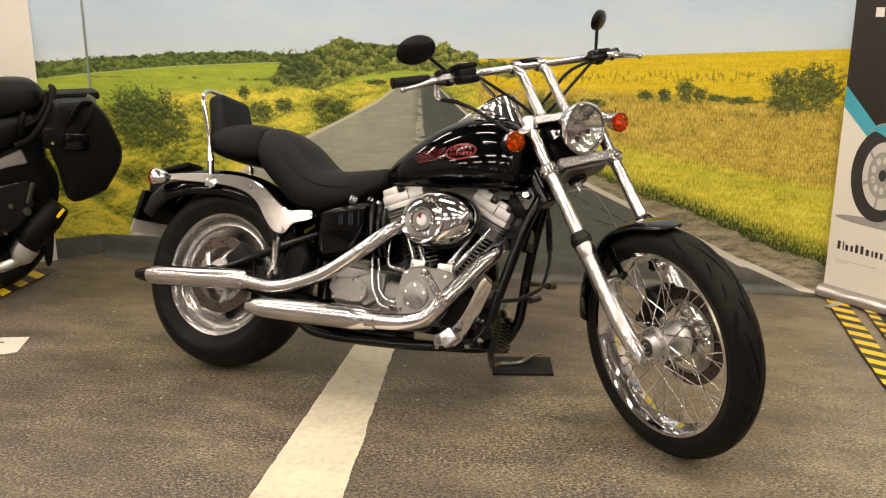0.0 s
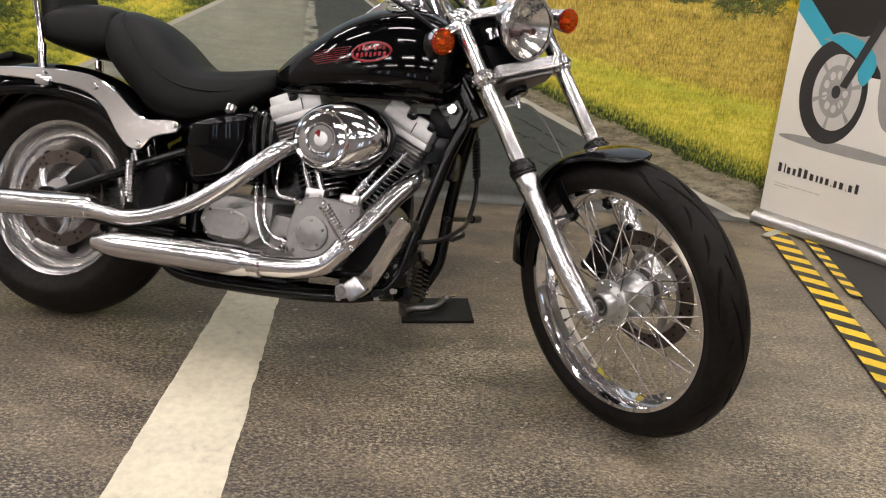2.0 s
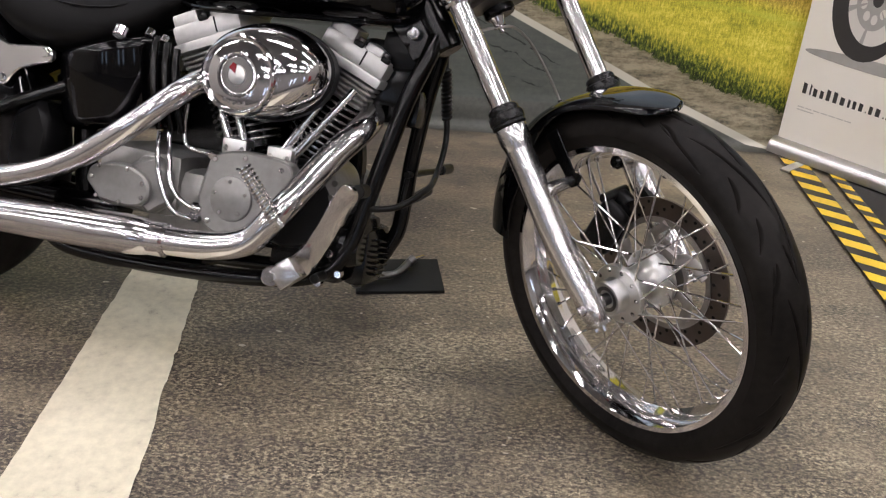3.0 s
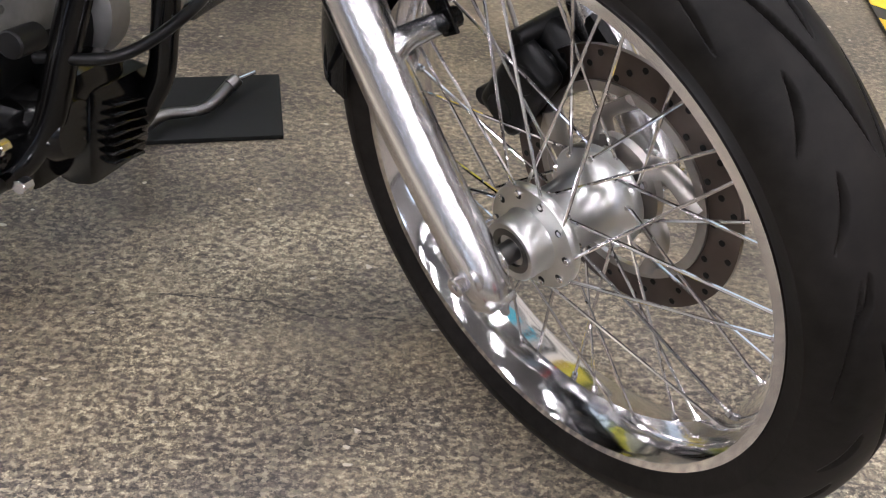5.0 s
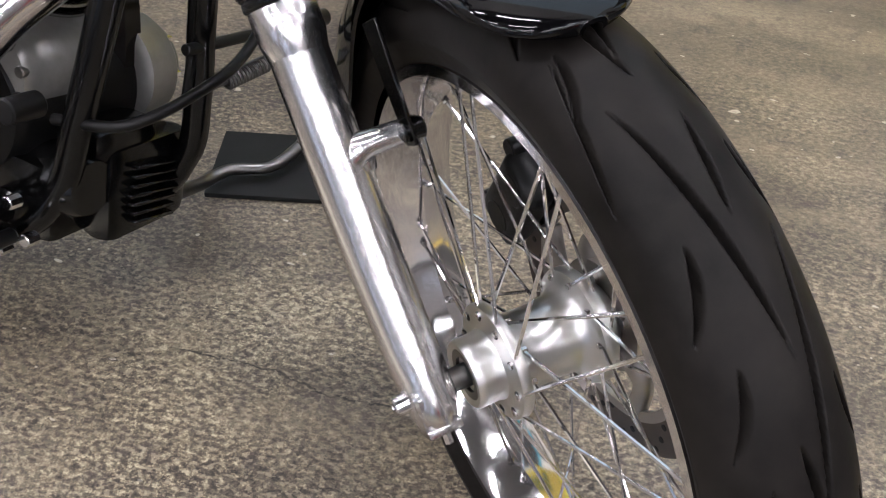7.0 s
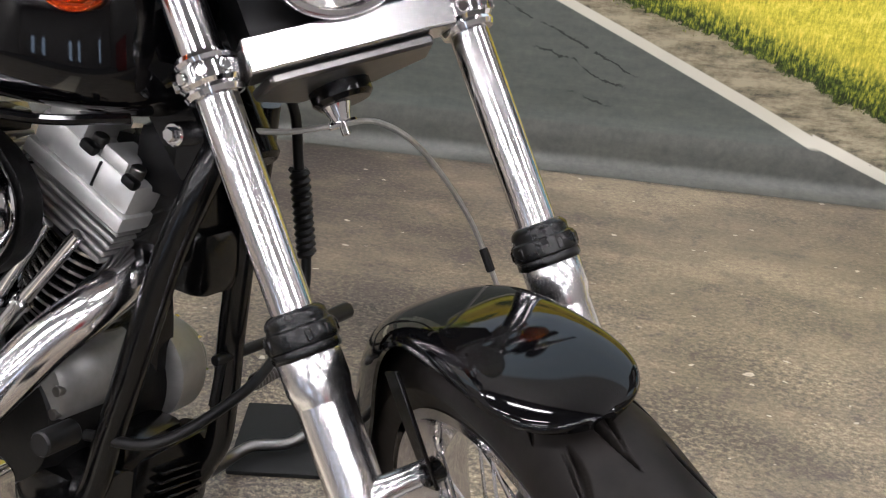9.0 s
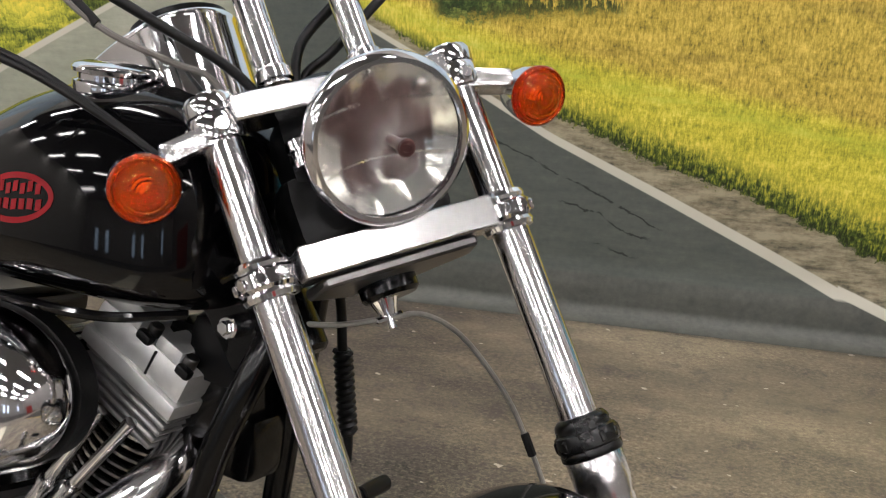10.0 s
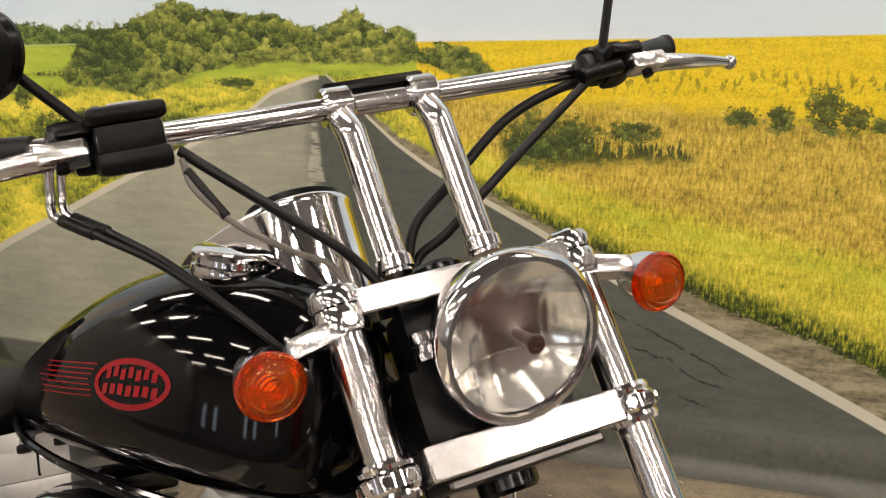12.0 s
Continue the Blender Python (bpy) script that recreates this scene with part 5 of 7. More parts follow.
lathe(bm, [(0.001, -0.1485), (0.020, -0.1485), (0.024, -0.147), (0.040, -0.147), (0.045, -0.145), (0.047, -0.139), (0.047, -0.130)], "y", (0.845, 0, 0.371), 40)
part("timer_cover", bm, CASE, engine)
bm = B()
for k in range(5):
    a = 2 * math.pi * k / 5 + 0.4
    rod(bm, (0.845 + 0.035 * math.cos(a), -0.1505, 0.371 + 0.035 * math.sin(a)), (0.845 + 0.035 * math.cos(a), -0.14, 0.371 + 0.035 * math.sin(a)), 0.0042, 6)
for p in ((0.80, 0.445), (0.865, 0.458), (0.945, 0.448), (0.948, 0.385), (0.905, 0.322), (0.80, 0.318)):
    rod(bm, (p[0], -0.1455, p[1]), (p[0], -0.138, p[1]), 0.0058, 6)
pieces("cover_screw", bm, CHROME, engine)


def cylinder(tilt, off, deep=1.0):
    """One finned cylinder with head and rocker box, leaning by tilt degrees along x."""
    ax = Matrix.Translation(CR + Vector(off)) @ pose(0, 0, 0, 0, tilt, 0)
    bm = B()
    rod(bm, (0, 0, 0.08), (0, 0, 0.30), 0.055, 24)
    part("cylinder", bm, FRAME, engine, "black finned cylinder", ax)
    bm = B()
    for k in range(10):
        z = 0.105 + 0.0145 * k
        w = 0.142 if k > 1 else 0.125
        lathe(bm, [(0.050, z - 0.0022), (w / 2, z - 0.0018), (w / 2 + 0.0012, z), (w / 2, z + 0.0018), (0.050, z + 0.0022)], "z", (0, 0, 0), 36)
    pieces("cylinder_fin", bm, FRAME, engine, "", ax, angle=30)
    bm = B()
    for k in range(10):
        z = 0.105 + 0.0145 * k
        w = 0.142 if k > 1 else 0.125
        lathe(bm, [(w / 2 - 0.004, z - 0.0027), (w / 2 + 0.0020, z - 0.0020), (w / 2 + 0.0020, z + 0.0020), (w / 2 - 0.004, z + 0.0027)], "z", (0, 0, 0), 36, loop=True)
    pieces("fin_edge", bm, WHEEL, engine, "", ax)
    bm = B()
    for k in range(5):
        box(bm, (0, -0.083 + 0.083 * deep, 0.255 + 0.011 * k), (0.150 - 0.004 * (4 - k), 0.166 * deep, 0.0065), 0.002, None, 1)
    box(bm, (0, -0.065 + 0.065 * deep, 0.275), (0.12, 0.13 * deep, 0.06), 0.01)
    part("cylinder_head", bm, CASE, engine, "silver finned cylinder head", ax, angle=30)
    bm = B()
    box(bm, (0, -0.093 + 0.085 * deep, 0.317), (0.160, 0.170 * deep, 0.020), 0.004)
    box(bm, (0.0, -0.089 + 0.081 * deep, 0.346), (0.154, 0.162 * deep, 0.040), 0.009)
    box(bm, (-0.043, -0.086 + 0.078 * deep, 0.374), (0.058, 0.156 * deep, 0.030), 0.007)
    box(bm, (0.033, -0.086 + 0.078 * deep, 0.370), (0.040, 0.156 * deep, 0.022), 0.006)
    pieces("rocker_box", bm, ROCKER, engine, "satin silver rocker box", ax)
    bm = B()
    for xx in (-0.002, 0.058, -0.066):
        for yy in (-0.066, 0.066):
            if yy < 0 or deep == 1.0:
                rod(bm, (xx, yy - 0.008, 0.362), (xx, yy - 0.008, 0.379), 0.009, 12)
    pieces("rocker_bolt", bm, STEEL, engine, "", ax)
    bm = B()
    box(bm, (0.0, -0.088, 0.366), (0.022, 0.012, 0.012), 0.004)
    box(bm, (0.065, -0.087, 0.366), (0.020, 0.012, 0.012), 0.004)
    box(bm, (0.022, -0.0885, 0.346), (0.003, 0.004, 0.032), 0.001)
    pieces("rocker_recess", bm, BLACK, engine, "", ax)


cylinder(22.0, (0.043, 0.036, -0.004), 0.45)
cylinder(-24.0, (0, 0, 0))
for a, b in (((0.905, -0.092, 0.455), (1.005, -0.078, 0.632)), ((0.93, -0.085, 0.46), (1.045, -0.070, 0.628)), ((0.815, -0.092, 0.455), (0.725, -0.092, 0.635)), ((0.84, -0.085, 0.46), (0.765, -0.085, 0.645))):
    a, b = Vector(a), Vector(b)
    bm = B()
    rod(bm, a, a.lerp(b, 0.42), 0.0105, 14)
    rod(bm, a.lerp(b, 0.40), b, 0.008, 14)
    rod(bm, a.lerp(b, 0.38), a.lerp(b, 0.44), 0.0125, 14)
    rod(bm, a, a.lerp(b, 0.07), 0.014, 14)
    part("pushrod_tube", bm, CHROME, engine, "chrome pushrod tube")
bm = B()
for x in (0.82, 0.92):
    box(bm, (x, -0.09, 0.472), (0.055, 0.04, 0.035), 0.006)
    for d in (-0.018, 0.018):
        rod(bm, (x + d, -0.112, 0.465), (x + d, -0.10, 0.478), 0.006, 8)
pieces("tappet_block", bm, SATIN, engine)

# black primary housing on the far side of the engine and gearbox
bm = B()
plate(bm, curve2([(0.50, 0.30), (0.52, 0.42), (0.56, 0.52), (0.64, 0.60), (0.74, 0.64), (0.94, 0.62), (1.02, 0.52), (1.03, 0.34), (0.98, 0.26), (0.80, 0.24), (0.60, 0.25)], 5), 0.085, 0.13, 0.010)
part("primary_housing", bm, FRAME, engine, "black housing behind the cylinders")

# air cleaner: an egg-shaped dome
AC = Vector((0.872, 0, 0.632))


def egg(u, k=1.0):
    c, s = math.cos(u), math.sin(u)
    return AC.x + k * (0.140 if c > 0 else 0.122) * c, AC.z + k * 0.094 * s + k * 0.012 * c


def dome(bm, prof, n=64):
    rings = [[(*[egg(2 * math.pi * j / n, k)[0]], y, egg(2 * math.pi * j / n, k)[1]) for j in range(n)] for k, y in prof]
    return skin(bm, rings)


bm = B()
dome(bm, [(0.90, -0.120), (1.0, -0.124), (1.015, -0.132), (1.0, -0.142), (0.97, -0.158), (0.91, -0.174), (0.80, -0.187), (0.62, -0.195), (0.4, -0.199), (0.1, -0.200)])
part("air_cleaner", bm, CHROME, engine, "chrome oval air cleaner cover")
bm = B()
dome(bm, [(0.5, -0.085), (0.96, -0.087), (1.04, -0.095), (1.04, -0.119), (0.9, -0.121)])
part("air_cleaner_backing", bm, WRINKLE, engine, "black air cleaner backing plate")
BC = (0.855, 0, 0.618)
bm = B()
lathe(bm, [(0.001, -0.2040), (0.036, -0.2040), (0.0375, -0.2085), (0.0405, -0.2092), (0.0425, -0.2070), (0.060, -0.2040), (0.0665, -0.2015), (0.0680, -0.2060), (0.0725, -0.2075), (0.0755, -0.2050), (0.0770, -0.198), (0.0770, -0.170)], "y", BC, 72)
part("badge_disc", bm, CHROME, engine, "polished round air cleaner badge")
bm = B()
lathe(bm, [(0.001, -0.2100), (0.012, -0.2098), (0.0175, -0.2088), (0.0190, -0.2060), (0.0190, -0.203)], "y", BC, 32)
part("medallion", bm, SATIN, engine, "small metal medallion in a dark ring")
bm = B()
lathe(bm, [(0.019, -0.2062), (0.033, -0.2062), (0.034, -0.2042), (0.019, -0.2042)], "y", BC, 40, loop=True)
part("medallion_ring", bm, STEEL, engine)
bm = B()
plate(bm, [(0.852, 0.620), (0.838, 0.630), (0.846, 0.641), (0.853, 0.637)], -0.2112, -0.2096, 0)
part("medallion_mark", bm, RED, engine)
bm = B()
for k in range(5):
    a = radians(-112 + 11 * k)
    box(bm, (0.855 + 0.054 * math.cos(a), -0.2056, 0.618 + 0.054 * math.sin(a)), (0.005, 0.0012, 0.006), 0, pose(0, 0, 0, 0, -math.degrees(a) - 90, 0))
pieces("badge_bar", bm, STEEL, engine)

# transmission, oil lines, oil tank
bm = B()
box(bm, (0.61, 0.0, 0.365), (0.20, 0.22, 0.14), 0.03)
plate(bm, curve2([(0.515, 0.352), (0.53, 0.385), (0.60, 0.395), (0.655, 0.375), (0.66, 0.33), (0.62, 0.312), (0.55, 0.315)], 4), -0.150, -0.10, 0.010)
plate(bm, [(0.60, 0.40), (0.66, 0.425), (0.69, 0.40), (0.70, 0.33), (0.66, 0.30), (0.61, 0.33)], -0.135, -0.09, 0.008)
rod(bm, (0.645, -0.13, 0.395), (0.645, -0.08, 0.395), 0.03, 20)
rod(bm, (0.68, -0.135, 0.345), (0.68, -0.08, 0.345), 0.02, 16)
trans = part("transmission", bm, CASE, moto, "silver transmission case")
bm = B()
for p in ((0.53, 0.36), (0.545, 0.385), (0.61, 0.388), (0.648, 0.365), (0.65, 0.335), (0.60, 0.318), (0.545, 0.322)):
    rod(bm, (p[0], -0.153, p[1]), (p[0], -0.145, p[1]), 0.005, 6)
pieces("cover_screw", bm, CHROME, trans)
for k, pts in enumerate(([(0.655, -0.12, 0.475), (0.665, -0.135, 0.44), (0.680, -0.14, 0.38), (0.715, -0.14, 0.325), (0.755, -0.14, 0.315), (0.775, -0.135, 0.316)],
                         [(0.675, -0.115, 0.475), (0.690, -0.13, 0.43), (0.705, -0.138, 0.375), (0.735, -0.138, 0.345), (0.765, -0.138, 0.338), (0.778, -0.132, 0.338)],
                         [(0.70, -0.10, 0.54), (0.705, -0.11, 0.49), (0.72, -0.112, 0.455), (0.76, -0.112, 0.45), (0.79, -0.11, 0.448)])):
    bm = B()
    tube(bm, pts, 0.0052, 12, 6)
    e = Vector(pts[-1])
    rod(bm, e - Vector((0.02, 0, 0)), e + Vector((0.004, 0, 0)), 0.0105, 6)
    part("oil_line", bm, CHROME, moto, "chrome oil line")
bm = B()
rings = []
for k in range(21):
    u = -1 + k / 10
    x, hw = 0.490 + 0.119 * math.sin(u * math.pi / 2), 0.050 + 0.100 * math.cos(u * math.pi / 2) ** 0.9
    z0, z1 = 0.440 + 0.20 * (x - 0.44) * (x > 0.44) + 0.012 * u ** 4, 0.622 + 0.31 * (x - 0.44) - 0.006 * u ** 6
    ring = []
    for j in range(28):
        a = 2 * math.pi * j / 28
        c, s = math.cos(a), math.sin(a)
        p = 0.26
        up = math.copysign(abs(s) ** p, s)
        ring.append((x, hw * math.copysign(abs(c) ** p, c) * (0.84 + 0.16 * up), (z0 + z1) / 2 + (z1 - z0) / 2 * up))
    rings.append(ring)
skin(bm, rings)
part("oil_tank", bm, PAINT, moto, "gloss black horseshoe oil tank", angle=60)
bm = B()
rod(bm, (0.545, -0.135, 0.652), (0.545, -0.125, 0.672), 0.015, 20)
rod(bm, (0.612, -0.135, 0.662), (0.612, -0.125, 0.676), 0.009, 12)
rod(bm, (0.64, -0.125, 0.655), (0.64, -0.115, 0.668), 0.008, 12)
pieces("oil_tank_fitting", bm, CHROME, moto)
bm = B()
for k, x in enumerate((0.618, 0.645, 0.668)):
    tube(bm, [(x, -0.115, 0.665 - 0.01 * k), (x + 0.010, -0.128, 0.60), (x + 0.022, -0.128, 0.54), (x + 0.035, -0.115, 0.48)], 0.0085, 12, 6)
pieces("oil_hose", bm, FRAME, moto, "black oil hose")
bm = B()
plate(bm, [(0.30, 0.46), (0.37, 0.50), (0.40, 0.43), (0.39, 0.34), (0.34, 0.30), (0.29, 0.34)], -0.125, -0.03, 0.015)
part("side_cover", bm, BLACK, moto)
bm = B()
rod(bm, (0.28, -0.02, 0.315), (0.28, 0.02, 0.315), 0.05, 20)
box(bm, (0.56, 0.0, 0.22), (0.42, 0.16, 0.05), 0.02)
rod(bm, (0.30, 0.0, 0.27), (0.52, 0.0, 0.27), 0.04, 16)
part("rear_shock", bm, FRAME, moto)

# exhausts
EY = -0.185
for path, radii, muff, mr in (
        ([(0.740, -0.105, 0.600), (0.712, -0.160, 0.563), (0.640, EY, 0.492), (0.535, EY, 0.410), (0.440, EY, 0.358), (0.330, EY, 0.322), (0.25, EY, 0.322), (0.18, EY, 0.326)], 0.0245,
         [(0.205, 0.3265), (0.165, 0.326), (0.0, 0.309), (-0.18, 0.291), (-0.285, 0.281)], [0.030, 0.0365, 0.0375, 0.036, 0.019]),
        ([(1.035, 0.030, 0.592), (1.070, -0.015, 0.578), (1.064, -0.065, 0.545), (1.040, -0.100, 0.505), (1.010, -0.140, 0.445), (0.972, EY - 0.005, 0.372), (0.925, EY - 0.01, 0.310), (0.860, EY - 0.01, 0.283), (0.78, EY - 0.01, 0.272), (0.70, EY - 0.01, 0.268)], 0.0285,
         [(0.745, 0.270), (0.715, 0.268), (0.665, 0.266), (0.50, 0.256), (0.30, 0.243), (0.232, 0.238)], [0.031, 0.033, 0.041, 0.041, 0.036, 0.020])):
    bm = B()
    tube(bm, path, radii, 24, 8)
    pipe = part("exhaust_pipe", bm, TUBE, moto, "chrome exhaust pipe with muffler")
    yy = path[-1][1]
    bm = B()
    tube(bm, [(x, yy, z) for x, z in muff], mr, 28, 10)
    x0, z0 = muff[1]
    rod(bm, (x0 + 0.035, yy, z0 + 0.002), (x0 - 0.005, yy, z0), mr[0] + 0.004, 24)
    part("muffler", bm, TUBE, pipe)
    if x0 < 0.5:
        bm = B()
        tube(bm, [(-0.289, yy, 0.2806), (-0.272, yy, 0.2822), (-0.255, yy, 0.2839), (-0.235, yy, 0.2858)], [0.0185, 0.0225, 0.0262, 0.0292], 28, 4)
        part("muffler_tip", bm, FRAME, pipe, "black muffler end")
    # plain black disc closes the muffler end as its outlet
    bm = B()
    (x1, z1) = muff[-1]
    rod(bm, (x1 - 0.0012, yy, z1), (x1 + 0.01, yy, z1), mr[-1] * 0.82, 20)
    part("outlet", bm, BLACK, pipe, "black disc at the outlet")


def helix(bm, a, b, r, turns, wire):
    a, b = Vector(a), Vector(b)
    t = (b - a).normalized()
    s = t.orthogonal().normalized()
    u = t.cross(s)
    n = int(turns * 12)
    pts = [a.lerp(b, k / n) + r * (math.cos(2 * math.pi * k / 12) * s + math.sin(2 * math.pi * k / 12) * u) for k in range(n + 1)]
    rings = []
    for k, p in enumerate(pts):
        d = (pts[min(k + 1, n)] - pts[max(k - 1, 0)]).normalized()
        o = (p - a) - t * (p - a).dot(t)
        o.normalize()
        q = d.cross(o)
        rings.append([p + wire * (math.cos(c) * o + math.sin(c) * q) for c in (0, 1.257, 2.513, 3.770, 5.027)])
    return skin(bm, rings)


bm = B()
helix(bm, (0.290, -0.172, 0.480), (0.302, -0.172, 0.380), 0.0125, 12, 0.0030)
rod(bm, (0.29, -0.165, 0.495), (0.29, -0.165, 0.475), 0.004, 8)
rod(bm, (0.302, -0.165, 0.39), (0.303, -0.165, 0.362), 0.007, 8)
part("bracket_spring", bm, CHROME, moto, "chrome coil spring")
bm = B()
helix(bm, (0.905, -0.230, 0.452), (0.985, -0.230, 0.365), 0.0125, 13, 0.0030)
rod(bm, (0.985, -0.222, 0.365), (0.998, -0.222, 0.350), 0.006, 8)
part("brake_spring", bm, CHROME, moto, "chrome coil spring")

# foot controls
bm = B()
rod(bm, (0.976, -0.195, 0.245), (0.976, -0.12, 0.245), 0.021, 24)
rod(bm, (0.976, -0.200, 0.245), (0.976, -0.19, 0.245), 0.012, 6)
plate(bm, curve2([(1.000, 0.226), (1.038, 0.262), (1.085, 0.335), (1.122, 0.405), (1.138, 0.440), (1.124, 0.458), (1.104, 0.446), (1.062, 0.372), (1.020, 0.308), (0.978, 0.268)], 4), -0.186, -0.164, 0.004)
for v in bm.verts:
    if v.co.x > 0.999:
        v.co.y -= (v.co.z - 0.34) * 0.55
pedal = part("brake_pedal", bm, CHROME, moto, "chrome forward brake pedal")
bm = B()
box(bm, (1.004, -0.178, 0.256), (0.052, 0.036, 0.046), 0.004, pose(0, 0, 0, 0, -45, 0))
part("pedal_block", bm, ALU, pedal)
bm = B()
rod(bm, (1.118, -0.172, 0.440), (1.118, -0.128, 0.440), 0.014, 20)
rod(bm, (1.05, -0.10, 0.25), (1.05, -0.15, 0.25), 0.010, 10)
pieces("pedal_rubber", bm, HOSE, pedal)
bm = B()
rod(bm, (1.140, 0.07, 0.468), (1.165, 0.31, 0.478), 0.0075, 12)
rod(bm, (1.162, 0.275, 0.4765), (1.1665, 0.338, 0.480), 0.0125, 16)
rod(bm, (1.140, 0.085, 0.470), (1.135, 0.085, 0.40), 0.006, 8)
part("shift_lever", bm, HOSE, moto, "black shifter with rubber tip")
bm = B()
box(bm, (1.082, 0.066, 0.282), (0.050, 0.150, 0.128), 0.020)
box(bm, (1.070, 0.030, 0.345), (0.060, 0.110, 0.050), 0.018)
reg = part("regulator", bm, FRAME, moto, "black finned voltage regulator")
bm = B()
for k in range(7):
    box(bm, (1.108, 0.060, 0.242 + 0.0125 * k), (0.026, 0.090 - 0.005 * abs(k - 3), 0.0050), 0.002, pose(0, 0, 0, -8, 0, 0), 1)
pieces("fin", bm, FRAME, reg)
bm = B()
lathe(bm, [(0.03, 0), (0.040, 0.004), (0.042, 0.07), (0.034, 0.085)], "x", (1.015, -0.030, 0.305), 24)
box(bm, (0.99, 0.01, 0.262), (0.16, 0.15, 0.07), 0.015)
box(bm, (1.02, -0.03, 0.300), (0.09, 0.09, 0.07), 0.02)
rod(bm, (1.04, -0.105, 0.285), (1.04, 0.0, 0.285), 0.022, 16)
part("oil_filter", bm, FRAME, moto)
bm = B()
for p in ((1.045, -0.118, 0.235), (1.085, -0.118, 0.262), (1.06, -0.118, 0.30), (0.94, -0.118, 0.215)):
    rod(bm, p, (p[0], -0.10, p[2]), 0.0085, 8)
pieces("frame_bolt", bm, CHROME, moto)
bm = B()
tube(bm, [(1.150, 0.100, 0.83), (1.154, 0.145, 0.78), (1.1626, 0.160, 0.709), (1.180, 0.178, 0.60), (1.188, 0.170, 0.54), (1.192, 0.120, 0.476), (1.195, 0.045, 0.447), (1.160, -0.045, 0.409), (1.07, -0.06, 0.39)], 0.0068, 10)
helix(bm, (1.1626, 0.160, 0.709), (1.180, 0.178, 0.60), 0.0095, 12, 0.0045)
rod(bm, (1.1626, 0.160, 0.709), (1.180, 0.178, 0.60), 0.0100, 16)
part("clutch_line", bm, HOSE, moto, "black ribbed cable boot")
bm = B()
rod(bm, (1.138, -0.020, 0.758), (1.138, -0.048, 0.758), 0.013, 16)
rod(bm, (1.138, -0.048, 0.758), (1.138, -0.055, 0.758), 0.008, 6)
part("horn_bolt", bm, CHROME, moto)
bm = B()
box(bm, (1.085, 0.030, 0.672), (0.130, 0.080, 0.135), 0.018)
box(bm, (1.130, 0.030, 0.610), (0.070, 0.070, 0.080), 0.015)
part("horn_cover", bm, FRAME, moto, "black cover between cylinder head and frame tubes")
bm = B()
box(bm, (1.11, 0.0, 0.72), (0.08, 0.06, 0.08), 0.02)
part("coil_cover", bm, BLACK, moto)
bm = B()
box(bm, (1.078, 0.075, 0.635), (0.110, 0.080, 0.135), 0.022)
box(bm, (1.10, 0.05, 0.70), (0.09, 0.06, 0.05), 0.012)
part("coil_box", bm, WRINKLE, moto, "black coil housing behind the frame tubes")

# side stand
bm = B()
tube(bm, [(1.045, 0.10, 0.235), (1.02, 0.20, 0.190), (0.985, 0.33, 0.152), (0.995, 0.400, 0.162), (1.049, 0.4375, 0.1756), (1.0637, 0.505, 0.2014)], [0.014, 0.013, 0.011, 0.010, 0.0095, 0.011], 12, 6)
rod(bm, (1.0637, 0.500, 0.200), (1.072, 0.515, 0.212), 0.0125, 12)
stand = part("side_stand", bm, STEEL, moto, "dark steel side stand")
bm = B()
rod(bm, (1.070, 0.512, 0.210), (1.088, 0.551, 0.218), 0.0035, 8)
part("kick_spur", bm, CHROME, stand)
bm = B()
helix(bm, (1.1457, 0.150, 0.4148), (1.1558, 0.222, 0.4298), 0.0095, 13, 0.0024)
rod(bm, (1.140, 0.115, 0.407), (1.1457, 0.150, 0.4148), 0.003, 8)
part("return_spring", bm, STEEL, moto, "grey steel coil spring")


# -- tank --
def ring_of(x, z0, z1, hw, n=40, p=0.62, low=0.55):
    """A cross-section that is round above and tighter below."""
    out = []
    for j in range(n):
        a = 2 * math.pi * j / n
        c, s = math.cos(a), math.sin(a)
        e = p if s > 0 else low
        zc = z0 + (z1 - z0) * 0.40
        zz = zc + (z1 - zc) * math.copysign(abs(s) ** e, s) if s > 0 else zc + (zc - z0) * math.copysign(abs(s) ** e, s)
        out.append((x, hw * math.copysign(abs(c) ** (0.8 if s > 0 else 0.6), c), zz))
    return out


def loft(stations, per=4, **kw):
    """Cross-sections eased through stations of (x, bottom, top, half width)."""
    pts = spline([(a, b, c) for a, b, c, d in stations], per)
    hw = spline([(a, d, 0) for a, b, c, d in stations], per)
    return [ring_of(p.x, p.y, p.z, max(0.004, h.y), **kw) for p, h in zip(pts, hw)]


bm = B()
skin(bm, loft([(0.600, 0.755, 0.770, 0.012), (0.615, 0.744, 0.798, 0.045), (0.665, 0.740, 0.842, 0.085), (0.740, 0.740, 0.902, 0.122), (0.830, 0.744, 0.962, 0.150), (0.930, 0.752, 1.000, 0.164),
               (1.020, 0.758, 1.008, 0.160), (1.090, 0.765, 0.985, 0.138), (1.130, 0.780, 0.945, 0.100), (1.150, 0.81, 0.90, 0.045)], n=48))
tank = part("fuel_tank", bm, PAINT, moto, "gloss black teardrop fuel tank", angle=70)
# tank console: a tear-shaped chrome housing whose sloping face carries the speedometer
def tear(k, z, n=48):
    """Outline of the console: round in front, drawn out to the rear."""
    out = []
    for j in range(n):
        a = 2 * math.pi * j / n
        c, s = math.cos(a), math.sin(a)
        out.append((k * (0.064 * c if c > 0 else 0.185 * c), k * 0.062 * math.copysign(abs(s) ** (0.95 if c > 0 else 1.35), s), z))
    return out


